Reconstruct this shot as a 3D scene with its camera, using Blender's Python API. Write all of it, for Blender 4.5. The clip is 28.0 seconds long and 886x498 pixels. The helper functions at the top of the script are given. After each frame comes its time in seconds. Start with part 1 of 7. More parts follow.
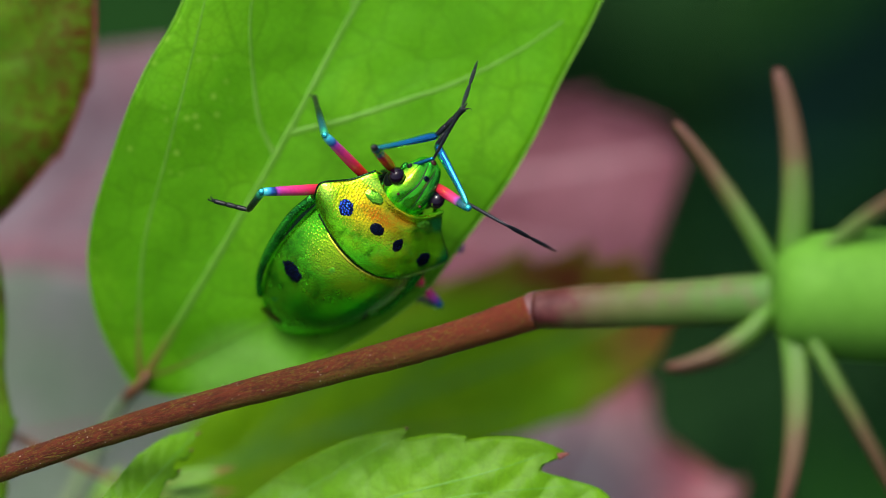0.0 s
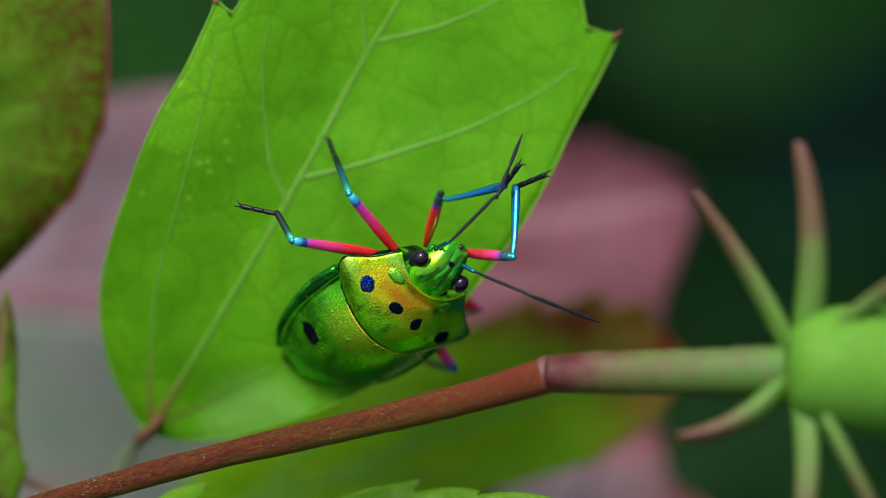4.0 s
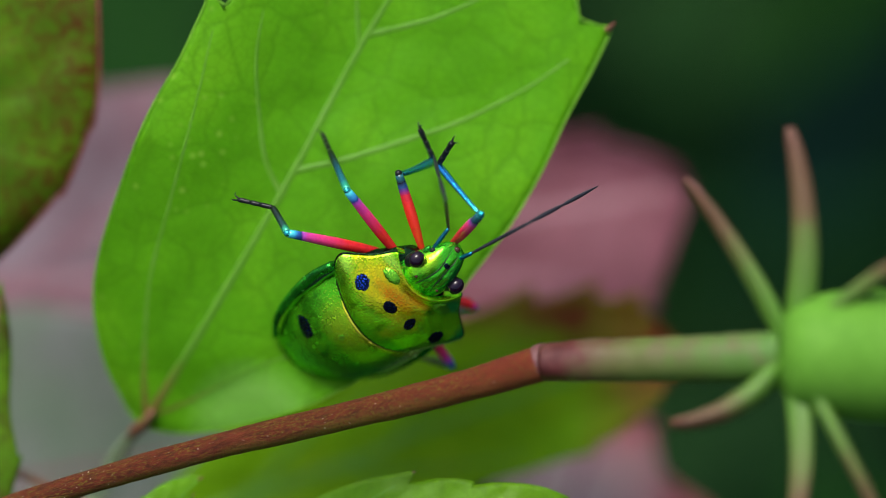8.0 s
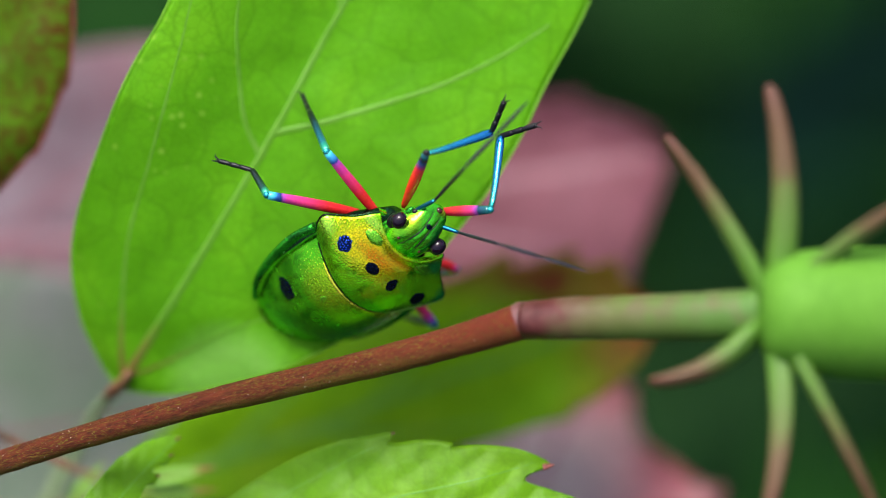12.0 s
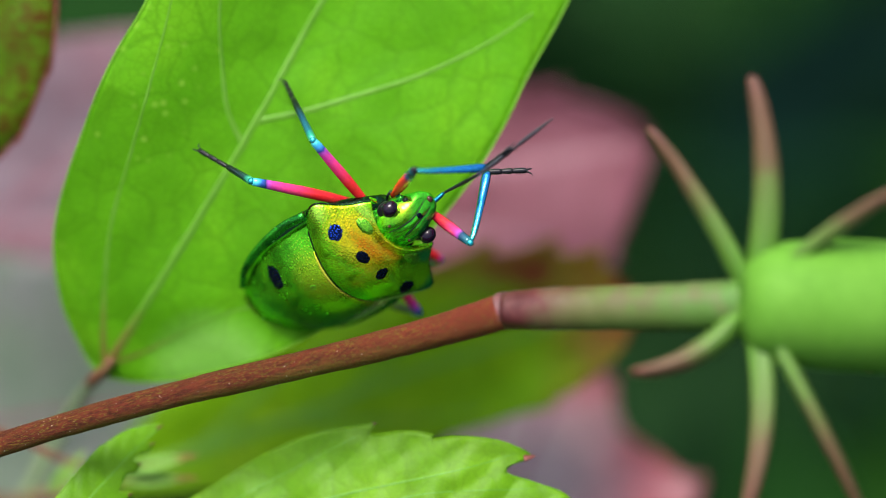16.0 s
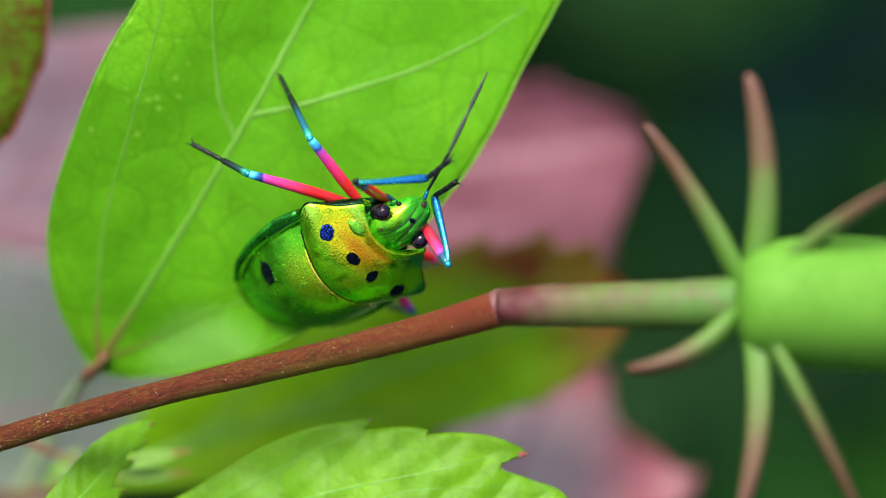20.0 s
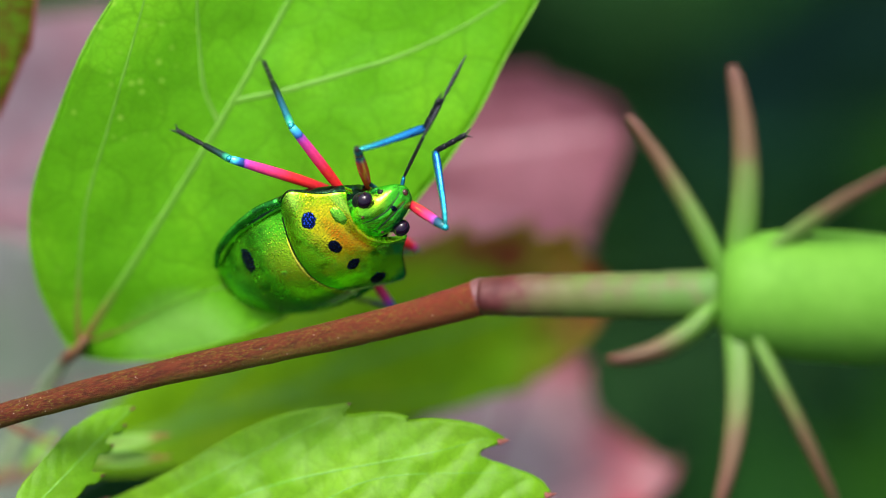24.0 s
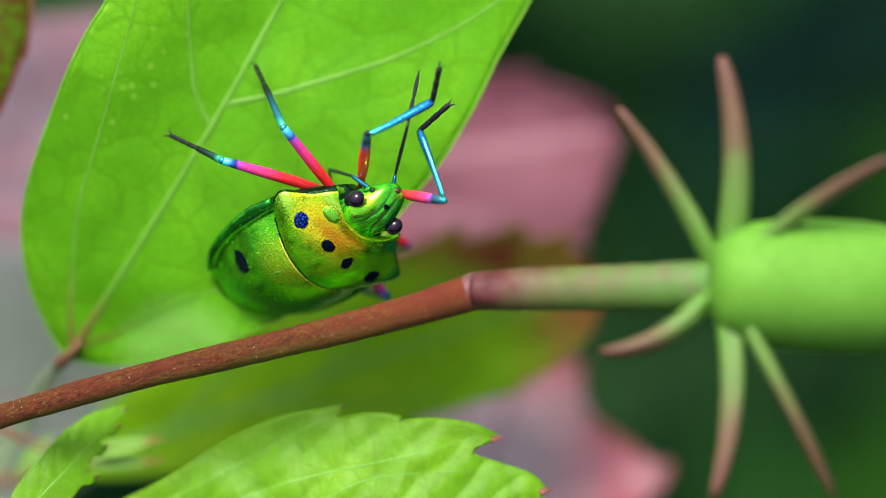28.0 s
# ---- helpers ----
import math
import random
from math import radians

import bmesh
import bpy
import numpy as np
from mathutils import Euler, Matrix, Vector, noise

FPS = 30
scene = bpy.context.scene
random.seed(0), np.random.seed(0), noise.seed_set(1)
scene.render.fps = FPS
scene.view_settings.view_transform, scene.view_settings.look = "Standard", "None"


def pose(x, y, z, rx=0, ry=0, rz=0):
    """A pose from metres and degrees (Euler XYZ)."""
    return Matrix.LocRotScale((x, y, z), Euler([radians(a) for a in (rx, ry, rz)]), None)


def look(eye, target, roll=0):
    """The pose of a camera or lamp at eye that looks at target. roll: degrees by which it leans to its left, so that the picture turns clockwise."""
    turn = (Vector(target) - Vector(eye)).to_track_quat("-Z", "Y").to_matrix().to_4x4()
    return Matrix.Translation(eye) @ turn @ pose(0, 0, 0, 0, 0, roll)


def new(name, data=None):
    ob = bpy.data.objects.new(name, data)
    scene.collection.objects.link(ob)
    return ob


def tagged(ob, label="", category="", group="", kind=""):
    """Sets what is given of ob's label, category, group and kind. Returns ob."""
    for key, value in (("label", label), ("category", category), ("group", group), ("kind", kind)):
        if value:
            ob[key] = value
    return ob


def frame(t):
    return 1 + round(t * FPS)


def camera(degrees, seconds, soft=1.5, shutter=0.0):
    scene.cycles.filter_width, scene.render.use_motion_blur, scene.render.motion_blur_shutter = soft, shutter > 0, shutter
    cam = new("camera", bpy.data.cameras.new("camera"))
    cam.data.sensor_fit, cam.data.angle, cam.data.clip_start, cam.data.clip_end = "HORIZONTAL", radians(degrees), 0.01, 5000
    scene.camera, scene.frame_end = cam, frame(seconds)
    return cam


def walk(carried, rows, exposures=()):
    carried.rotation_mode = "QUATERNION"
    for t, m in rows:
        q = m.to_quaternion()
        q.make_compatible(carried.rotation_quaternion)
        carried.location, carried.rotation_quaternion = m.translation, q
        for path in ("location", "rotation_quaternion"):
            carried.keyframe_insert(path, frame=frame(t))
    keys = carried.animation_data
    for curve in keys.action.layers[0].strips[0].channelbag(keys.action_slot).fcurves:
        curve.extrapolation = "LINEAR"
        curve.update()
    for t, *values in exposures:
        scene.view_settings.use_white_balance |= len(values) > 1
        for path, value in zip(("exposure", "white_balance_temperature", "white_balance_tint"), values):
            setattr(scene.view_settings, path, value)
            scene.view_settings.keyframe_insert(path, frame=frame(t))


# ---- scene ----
# ---- camera and its walk ----
MM = 0.001
DISTANCE = 275.25 * MM
BASE = pose(0, 0, 0.9, -50, 0, 0)      # x right, y away from the lens, z up the picture; the lens looks 50 degrees down
cam = camera(13.0, 28.0, soft=0.8)
cam.data.dof.use_dof = True
cam.data.dof.focus_distance = 0.2711
cam.data.dof.aperture_fstop = 9.0
CAMERA_ROWS = [
    (0, 0, 0, 0),
    (0.5, 0.01, -0.27, 0.47),
    (1, 0.08, 0.26, 0),
    (1.5, 0.02, 0.16, 0.37),
    (2, 0.05, 0.3, 0.26),
    (2.5, 0.06, 0.75, -0.22),
    (3, 0.13, 0.68, -0.29),
    (3.5, 0.18, 0.68, -0.2),
    (5.5, 0.13, 0.61, -0.32),
    (6, 0.09, 0.6, -0.18),
    (6.5, 0.05, 0.63, -0.07),
    (7, 0.04, 0.58, -0.12),
    (7.5, 0.08, 0.58, -0.64),
    (8, 0.08, 0.56, -0.13),
    (8.5, 0.09, 0.6, -0.65),
    (9, 0.11, 0.63, -0.8),
    (9.5, 0.02, 0.48, -0.49),
    (10, -0.05, 0.31, -0.58),
    (10.5, -0.12, 0.25, -0.49),
    (11, -0.16, 0.19, -0.73),
    (11.5, -0.2, 0.06, -0.52),
    (12, -0.24, 0.03, -0.73),
    (12.5, -0.27, 0, -0.7),
    (14.5, -0.41, -0.05, -0.8),
    (15, -0.43, -0.07, -0.85),
    (15.5, -0.48, -0.07, -0.95),
    (16, -0.5, -0.13, -0.92),
    (16.5, -0.53, -0.17, -0.77),
    (17, -0.55, -0.17, -0.85),
    (17.5, -0.54, -0.18, -1.1),
    (18, -0.55, -0.17, -1.03),
    (18.5, -0.53, -0.2, -1.1),
    (19, -0.56, -0.16, -1.17),
    (19.5, -0.57, -0.18, -0.97),
    (20, -0.59, -0.21, -0.81),
    (20.5, -0.65, -0.2, -0.76),
    (21, -0.7, -0.18, -0.93),
    (21.5, -0.73, -0.47, -0.94),
    (23.5, -0.89, -0.39, -1.33),
    (24, -0.86, -0.39, -1.51),
    (24.5, -0.89, -0.31, -1.47),
    (25, -0.9, -0.27, -1.33),
    (25.5, -0.9, -0.27, -1.5),
    (26, -0.91, -0.24, -1.63),
    (26.5, -0.91, -0.29, -1.5),
    (27, -0.91, -0.3, -1.33),
    (27.5, -0.92, -0.34, -1.24),
    (28, -0.97, -0.35, -1.19),
]
walk(cam, [(t, BASE @ pose(0, -DISTANCE, 0, 90 + pitch, roll, yaw)) for t, yaw, pitch, roll in CAMERA_ROWS],
     exposures=[(0.0, 0.44, 6450, 6), (1.0, 0.32, 6450, 6), (3.0, 0.28, 6450, 6), (6.0, 0.38, 6450, 6), (8.0, 0.36, 6450, 6), (10.0, 0.64, 6450, 7), (12.0, 0.79, 6450, 8), (17.0, 0.86, 6450, 8), (21.0, 1.01, 6450, 8), (24.0, 0.98, 6450, 8), (25.0, 1.04, 6450, 8), (28.0, 1.02, 6450, 8)])

# ---- world and sun: bright overcast ----
SUN_WAY = (BASE.to_3x3() @ Vector((-0.22, -0.72, 0.66))).normalized()      # towards the light
SUN_HEIGHT = math.degrees(math.asin(SUN_WAY.z))
SUN_ROUND = math.degrees(math.atan2(SUN_WAY.x, SUN_WAY.y))
world = bpy.data.worlds.new("sky")
scene.world = world
world.use_nodes = True
wn, wl = world.node_tree.nodes, world.node_tree.links
sky = wn.new("ShaderNodeTexSky")
sky.sky_type = "NISHITA"
sky.sun_disc = False
sky.sun_elevation, sky.sun_rotation = radians(SUN_HEIGHT), radians(SUN_ROUND)
sky.dust_density = 6.0
sky.air_density = 0.7
wl.new(sky.outputs[0], wn["Background"].inputs[0])
wn["Background"].inputs[1].default_value = 0.15
sun = new("sun", bpy.data.lights.new("sun", "SUN"))
sun.data.energy, sun.data.angle, sun.data.color = 2.45, radians(24), (1.0, 0.96, 0.9)
sun.matrix_world = look(SUN_WAY * 3, (0, 0, 0))


# ---- node helpers ----
class Nodes:
    """A small builder for one material; coordinates come in millimetres of the object's own space."""

    def __init__(self, name):
        self.mat = bpy.data.materials.new(name)
        self.mat.use_nodes = True
        self.tree = self.mat.node_tree
        self.n, self.l = self.tree.nodes, self.tree.links
        self.bsdf = self.n["Principled BSDF"]
        tc = self.n.new("ShaderNodeTexCoord")
        mp = self.n.new("ShaderNodeMapping")
        mp.inputs["Scale"].default_value = (1000, 1000, 1000)
        self.l.new(tc.outputs["Object"], mp.inputs["Vector"])
        self.mm = mp.outputs[0]

    def noise(self, scale, detail=4, rough=0.55, vector=None):
        t = self.n.new("ShaderNodeTexNoise")
        t.inputs["Scale"].default_value, t.inputs["Detail"].default_value, t.inputs["Roughness"].default_value = scale, detail, rough
        self.l.new(vector or self.mm, t.inputs["Vector"])
        return t.outputs["Fac"]

    def voronoi(self, scale, feature="F1", vector=None, randomness=1.0, flat=False):
        t = self.n.new("ShaderNodeTexVoronoi")
        t.voronoi_dimensions = "2D" if flat else "3D"
        t.feature = feature
        t.inputs["Scale"].default_value, t.inputs["Randomness"].default_value = scale, randomness
        self.l.new(vector or self.mm, t.inputs["Vector"])
        return t.outputs["Distance"]

    def ramp(self, fac, stops):
        r = self.n.new("ShaderNodeValToRGB")
        el = r.color_ramp.elements
        while len(el) < len(stops):
            el.new(0.5)
        for e, (p, c) in zip(el, stops):
            e.position, e.color = p, (*c, 1) if len(c) == 3 else c
        self.l.new(fac, r.inputs[0])
        return r.outputs[0]

    def value(self, fac, a, b, lo=0.0, hi=1.0):
        r = self.n.new("ShaderNodeMapRange")
        for i, v in enumerate((a, b, lo, hi)):
            r.inputs[i + 1].default_value = v
        self.l.new(fac, r.inputs[0])
        return r.outputs[0]

    def mix(self, fac, a, b, how="MIX"):
        m = self.n.new("ShaderNodeMix")
        m.data_type, m.blend_type = "RGBA", how
        for sock, v in ((m.inputs[0], fac), (m.inputs[6], a), (m.inputs[7], b)):
            if isinstance(v, (int, float)):
                sock.default_value = v
            elif isinstance(v, tuple):
                sock.default_value = (*v, 1)
            else:
                self.l.new(v, sock)
        return m.outputs[2]

    def math(self, how, a, b=None, c=None):
        m = self.n.new("ShaderNodeMath")
        m.operation = how
        for i, v in enumerate((a, b, c)):
            if v is None:
                continue
            if isinstance(v, (int, float)):
                m.inputs[i].default_value = v
            else:
                self.l.new(v, m.inputs[i])
        return m.outputs[0]

    def axis(self, which):
        s = self.n.new("ShaderNodeSeparateXYZ")
        self.l.new(self.mm, s.inputs[0])
        return s.outputs["XYZ".index(which)]

    def blob(self, centre, radii):
        """1 at the centre, falling to 0 at the radii and beyond."""
        mp = self.n.new("ShaderNodeMapping")
        mp.vector_type = "POINT"
        mp.inputs["Scale"].default_value = tuple(1 / r for r in radii)
        mp.inputs["Location"].default_value = tuple(-c / r for c, r in zip(centre, radii))
        self.l.new(self.mm, mp.inputs[0])
        ln = self.n.new("ShaderNodeVectorMath")
        ln.operation = "LENGTH"
        self.l.new(mp.outputs[0], ln.inputs[0])
        return self.value(ln.outputs["Value"], 1.0, 0.0)

    def bump(self, height, strength, distance=0.1):
        b = self.n.new("ShaderNodeBump")
        b.inputs["Strength"].default_value, b.inputs["Distance"].default_value = strength, distance * MM
        self.l.new(height, b.inputs["Height"])
        self.l.new(b.outputs[0], self.bsdf.inputs["Normal"])
        return b.outputs[0]

    def done(self, color=None, rough=0.5, metal=0.0, spec=0.5, coat=0.0, translucent=0.0, glow_color=None):
        b = self.bsdf
        for key, v in (("Base Color", color), ("Roughness", rough), ("Metallic", metal), ("Specular IOR Level", spec), ("Coat Weight", coat)):
            if v is None:
                continue
            if isinstance(v, tuple):
                b.inputs[key].default_value = (*v, 1)
            elif isinstance(v, (int, float)):
                b.inputs[key].default_value = v
            else:
                self.l.new(v, b.inputs[key])
        if translucent:
            tr = self.n.new("ShaderNodeBsdfTranslucent")
            src = glow_color if glow_color is not None else color
            if isinstance(src, tuple):
                tr.inputs[0].default_value = (*src, 1)
            else:
                self.l.new(src, tr.inputs[0])
            mx = self.n.new("ShaderNodeMixShader")
            mx.inputs[0].default_value = translucent
            self.l.new(b.outputs[0], mx.inputs[1])
            self.l.new(tr.outputs[0], mx.inputs[2])
            self.l.new(mx.outputs[0], self.n["Material Output"].inputs[0])
        return self.mat


# ---- materials ----
def leaf_material(name, dark, mid, light, rough=0.42, translucent=0.3, cell=0.28, stain_sheen=None, stain_sheen_at=None, stain_sheen_amount=0.0, vein_tint=None, gloss=0.2, outside=False, sharp=(0.0, 0.5), specks=None, least=0.3, patch=0.35, islands=None):
    m = Nodes(name)
    broad = m.noise(0.11, 3)
    col = m.ramp(broad, [(0.3, dark), (0.5, mid), (0.72, light)])
    warp = m.noise(0.6, 3)
    vec = m.n.new("ShaderNodeVectorMath")
    vec.operation = "MULTIPLY_ADD"
    m.l.new(warp, vec.inputs[0])
    vec.inputs[1].default_value = (1.3, 1.3, 1.3)
    m.l.new(m.mm, vec.inputs[2])
    net = m.voronoi(cell, "DISTANCE_TO_EDGE", vec.outputs[0])
    fine = m.voronoi(cell * 4.2, "DISTANCE_TO_EDGE", vec.outputs[0])
    line = m.value(net, 0.0, 0.07, 1.0, 0.0)
    fline = m.value(fine, 0.0, 0.12, 1.0, 0.0)
    tint = vein_tint or tuple(c * 0.62 for c in mid)
    col = m.mix(m.math("MULTIPLY", line, 0.42), col, tint)
    col = m.mix(m.math("MULTIPLY", fline, 0.30), col, tint)
    if islands:
        geo = m.n.new("ShaderNodeNewGeometry")
        col = m.mix(1.0, col, m.ramp(geo.outputs["Random Per Island"], islands), "MULTIPLY")
    grain = m.noise(9, 3)
    col = m.mix(m.value(grain, 0.35, 0.7, 0.0, 0.16), col, tuple(min(1, c * 1.5) for c in light))
    if stain_sheen:
        spread = m.noise(patch, 5, 0.65)
        amount = m.value(spread, 0.42, 0.62)
        if stain_sheen_at:
            around = m.blob(*stain_sheen_at)
            amount = m.math("MULTIPLY", m.value(around, sharp[1], sharp[0]) if outside else m.value(around, *sharp), m.math("ADD", m.math("MULTIPLY", amount, 1 - least), least))
        col = m.mix(m.math("MULTIPLY", amount, stain_sheen_amount), col, stain_sheen)
    if specks:
        sp = m.voronoi(0.75)
        few = m.math("MULTIPLY", m.value(m.noise(0.16, 2), 0.46, 0.54), m.value(m.axis("X"), -3.0, -6.0))
        col = m.mix(m.math("MULTIPLY", m.value(sp, 0.26, 0.06, 0.0, 0.4), few), col, specks)
    h = m.math("ADD", m.math("MULTIPLY", m.value(net, 0.0, 0.25), 0.7), m.math("MULTIPLY", m.value(fine, 0, 0.3), 0.25))
    m.bump(m.math("ADD", h, m.math("MULTIPLY", grain, 0.4)), 0.5, 0.12)
    return m.done(col, rough, spec=gloss, translucent=translucent)


# The pale area on leaf_green paints the sky sheen of its lower right lobe.
leaf_green = leaf_material("leaf_green", (0.062, 0.245, 0.003), (0.085, 0.305, 0.005), (0.125, 0.37, 0.008), rough=0.5, gloss=0.09, specks=(0.30, 0.50, 0.06), stain_sheen=(0.20, 0.42, 0.09), stain_sheen_amount=0.6, stain_sheen_at=((6.8, 4.0, 0), (5.5, 5.0, 40)), sharp=(0.0, 0.45), least=0.75)
leaf_front_green = leaf_material("leaf_front_green", (0.085, 0.25, 0.003), (0.12, 0.305, 0.004), (0.17, 0.37, 0.010), rough=0.42, cell=0.2, gloss=0.2)
leaf_aged = leaf_material("leaf_aged", (0.04, 0.10, 0.003), (0.075, 0.19, 0.004), (0.13, 0.28, 0.006), stain_sheen=(0.085, 0.020, 0.005), stain_sheen_amount=0.92, stain_sheen_at=((2.0, 21, 0), (9.5, 13, 40)), outside=True, sharp=(0.08, 0.9), least=0.2, gloss=0.15, patch=1.3)
leaf_strip = leaf_material("leaf_strip", (0.05, 0.13, 0.005), (0.08, 0.20, 0.006), (0.14, 0.28, 0.01), stain_sheen=(0.06, 0.03, 0.01), stain_sheen_amount=0.8)
leaf_pink = leaf_material("leaf_pink", (0.13, 0.045, 0.06), (0.18, 0.06, 0.085), (0.22, 0.09, 0.12), rough=0.6, stain_sheen=(0.25, 0.21, 0.25), stain_sheen_amount=0.9, stain_sheen_at=((-4, 4, 0), (30, 40, 60)), sharp=(0.1, 0.65), least=0.5)
leaf_pale = leaf_material("leaf_pale", (0.13, 0.23, 0.13), (0.20, 0.26, 0.19), (0.27, 0.26, 0.28), rough=0.6)
leaf_rose = leaf_material("leaf_rose", (0.34, 0.25, 0.26), (0.40, 0.32, 0.33), (0.44, 0.38, 0.38), rough=0.6, stain_sheen=(0.42, 0.05, 0.08), stain_sheen_amount=0.95, least=0.5, stain_sheen_at=((0, 12, 0), (11.5, 14, 60)), outside=True, sharp=(0.0, 0.55))
leaf_turning = leaf_material("leaf_turning", (0.09, 0.25, 0.002), (0.14, 0.33, 0.003), (0.22, 0.39, 0.01), rough=0.5, gloss=0.06, stain_sheen=(0.12, 0.018, 0.010), stain_sheen_amount=1.0, stain_sheen_at=((1.5, 20, 0), (11.0, 22, 60)), outside=True, sharp=(0.0, 0.24), least=0.7)
leaf_sprout = leaf_material("leaf_sprout", (0.22, 0.46, 0.07), (0.28, 0.54, 0.11), (0.34, 0.60, 0.16), stain_sheen=(0.34, 0.07, 0.06), stain_sheen_amount=0.9, stain_sheen_at=((0, 6.2, 0), (2.5, 2.2, 9)), sharp=(0.0, 0.5), least=0.9)
# Background leaf colours, darkened to carry the shade behind the shrub.
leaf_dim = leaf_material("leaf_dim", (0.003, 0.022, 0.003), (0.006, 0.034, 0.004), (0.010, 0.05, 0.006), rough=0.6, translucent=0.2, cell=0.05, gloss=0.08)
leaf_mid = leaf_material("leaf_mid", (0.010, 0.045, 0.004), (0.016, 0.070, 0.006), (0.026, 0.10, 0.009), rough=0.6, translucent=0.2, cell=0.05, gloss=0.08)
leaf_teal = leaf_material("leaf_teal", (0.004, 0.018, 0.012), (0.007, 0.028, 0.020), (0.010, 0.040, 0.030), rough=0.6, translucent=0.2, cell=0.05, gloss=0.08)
# Far leaves: deep shade is put into these near-black greens.
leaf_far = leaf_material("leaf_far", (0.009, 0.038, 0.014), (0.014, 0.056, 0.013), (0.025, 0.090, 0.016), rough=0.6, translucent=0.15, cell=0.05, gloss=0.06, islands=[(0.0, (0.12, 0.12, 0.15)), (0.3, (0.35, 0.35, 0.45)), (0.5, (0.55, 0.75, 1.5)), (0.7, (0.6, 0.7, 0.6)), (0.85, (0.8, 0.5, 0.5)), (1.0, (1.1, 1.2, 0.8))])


def plain_material(name, a, b, scale, rough=0.5, metal=0.0, bump=0.2, detail=4, translucent=0.0, spec=0.4):
    m = Nodes(name)
    n = m.noise(scale, detail)
    fine = m.noise(scale * 7, 3)
    col = m.ramp(n, [(0.3, a), (0.7, b)])
    col = m.mix(m.value(fine, 0.4, 0.7, 0.0, 0.25), col, tuple(min(1, c * 1.6 + 0.01) for c in b))
    m.bump(m.math("ADD", n, m.math("MULTIPLY", fine, 0.5)), bump, 0.08)
    return m.done(col, rough, metal, spec, translucent=translucent)


def vein_material():
    """Pale green, flushed brown-red towards the leaf's base."""
    m = Nodes("vein_pale")
    n = m.noise(0.8, 4)
    col = m.ramp(n, [(0.3, (0.084, 0.255, 0.010)), (0.7, (0.108, 0.280, 0.024))])
    y = m.math("ADD", m.axis("Y"), m.math("MULTIPLY", n, 2.0))
    col = m.mix(m.value(y, 6.5, 1.5, 0.0, 0.85), col, (0.20, 0.085, 0.035))
    m.bump(m.noise(6, 3), 0.2, 0.08)
    return m.done(col, 0.5, spec=0.22, translucent=0.2)


vein_pale = vein_material()
vein_front = plain_material("vein_front", (0.075, 0.24, 0.008), (0.095, 0.27, 0.015), 0.8, 0.45)
vein_rose = plain_material("vein_rose", (0.19, 0.085, 0.11), (0.25, 0.13, 0.16), 0.5, 0.6)
tooth_red = plain_material("tooth_red", (0.10, 0.025, 0.02), (0.19, 0.055, 0.04), 3, 0.5)
petiole_red = plain_material("petiole_red", (0.12, 0.09, 0.03), (0.17, 0.055, 0.035), 0.5, 0.5)


def bark_material():
    """Red-brown young bark: long streaks, olive flecks, a greener underside."""
    m = Nodes("twig_bark")
    turn_ = m.n.new("ShaderNodeMapping")
    turn_.inputs["Rotation"].default_value = (0, radians(17), 0)
    m.l.new(m.mm, turn_.inputs[0])
    mp = m.n.new("ShaderNodeMapping")
    mp.inputs["Scale"].default_value = (0.7, 3.6, 3.6)
    m.l.new(turn_.outputs[0], mp.inputs[0])
    sep = m.n.new("ShaderNodeSeparateXYZ")
    m.l.new(turn_.outputs[0], sep.inputs[0])
    streak = m.noise(1.3, 6, 0.7, mp.outputs[0])
    fleck = m.noise(3.6, 5, 0.7, mp.outputs[0])
    grain = m.noise(7.0, 3, 0.6)
    broad = m.noise(0.22, 3)
    along = m.value(m.axis("X"), -12.0, 6.0)
    col = m.ramp(streak, [(0.28, (0.022, 0.005, 0.002)), (0.46, (0.078, 0.013, 0.005)), (0.62, (0.125, 0.024, 0.009)), (0.78, (0.17, 0.042, 0.018))])
    low = m.value(m.math("ADD", sep.outputs[2], m.math("MULTIPLY", m.math("SUBTRACT", broad, 0.5), 1.6)), -5.75, -6.5)
    olive = m.math("MULTIPLY", m.value(fleck, 0.54, 0.60), m.value(broad, 0.38, 0.55, 0.2, 0.85))
    olive = m.math("MAXIMUM", olive, m.math("MULTIPLY", m.math("MULTIPLY", low, m.value(along, 0.9, 0.2, 0.25, 0.75)), m.value(grain, 0.35, 0.55)))
    col = m.mix(olive, col, (0.145, 0.13, 0.011))
    col = m.mix(m.math("MULTIPLY", m.value(grain, 0.5, 0.7), 0.25), col, (0.02, 0.008, 0.005))
    pale = m.voronoi(1.5)
    col = m.mix(m.value(pale, 0.075, 0.05, 0.0, 0.9), col, (0.55, 0.5, 0.4))
    col = m.mix(m.math("MULTIPLY", m.value(along, 0.35, 1.0), m.value(fleck, 0.62, 0.5, 0.1, 0.55)), col, (0.20, 0.028, 0.016))
    m.bump(m.math("ADD", streak, m.math("ADD", m.math("MULTIPLY", fleck, 0.8), m.math("MULTIPLY", grain, 0.5))), 1.0, 0.16)
    return m.done(col, 0.55, spec=0.18)


twig_bark = bark_material()


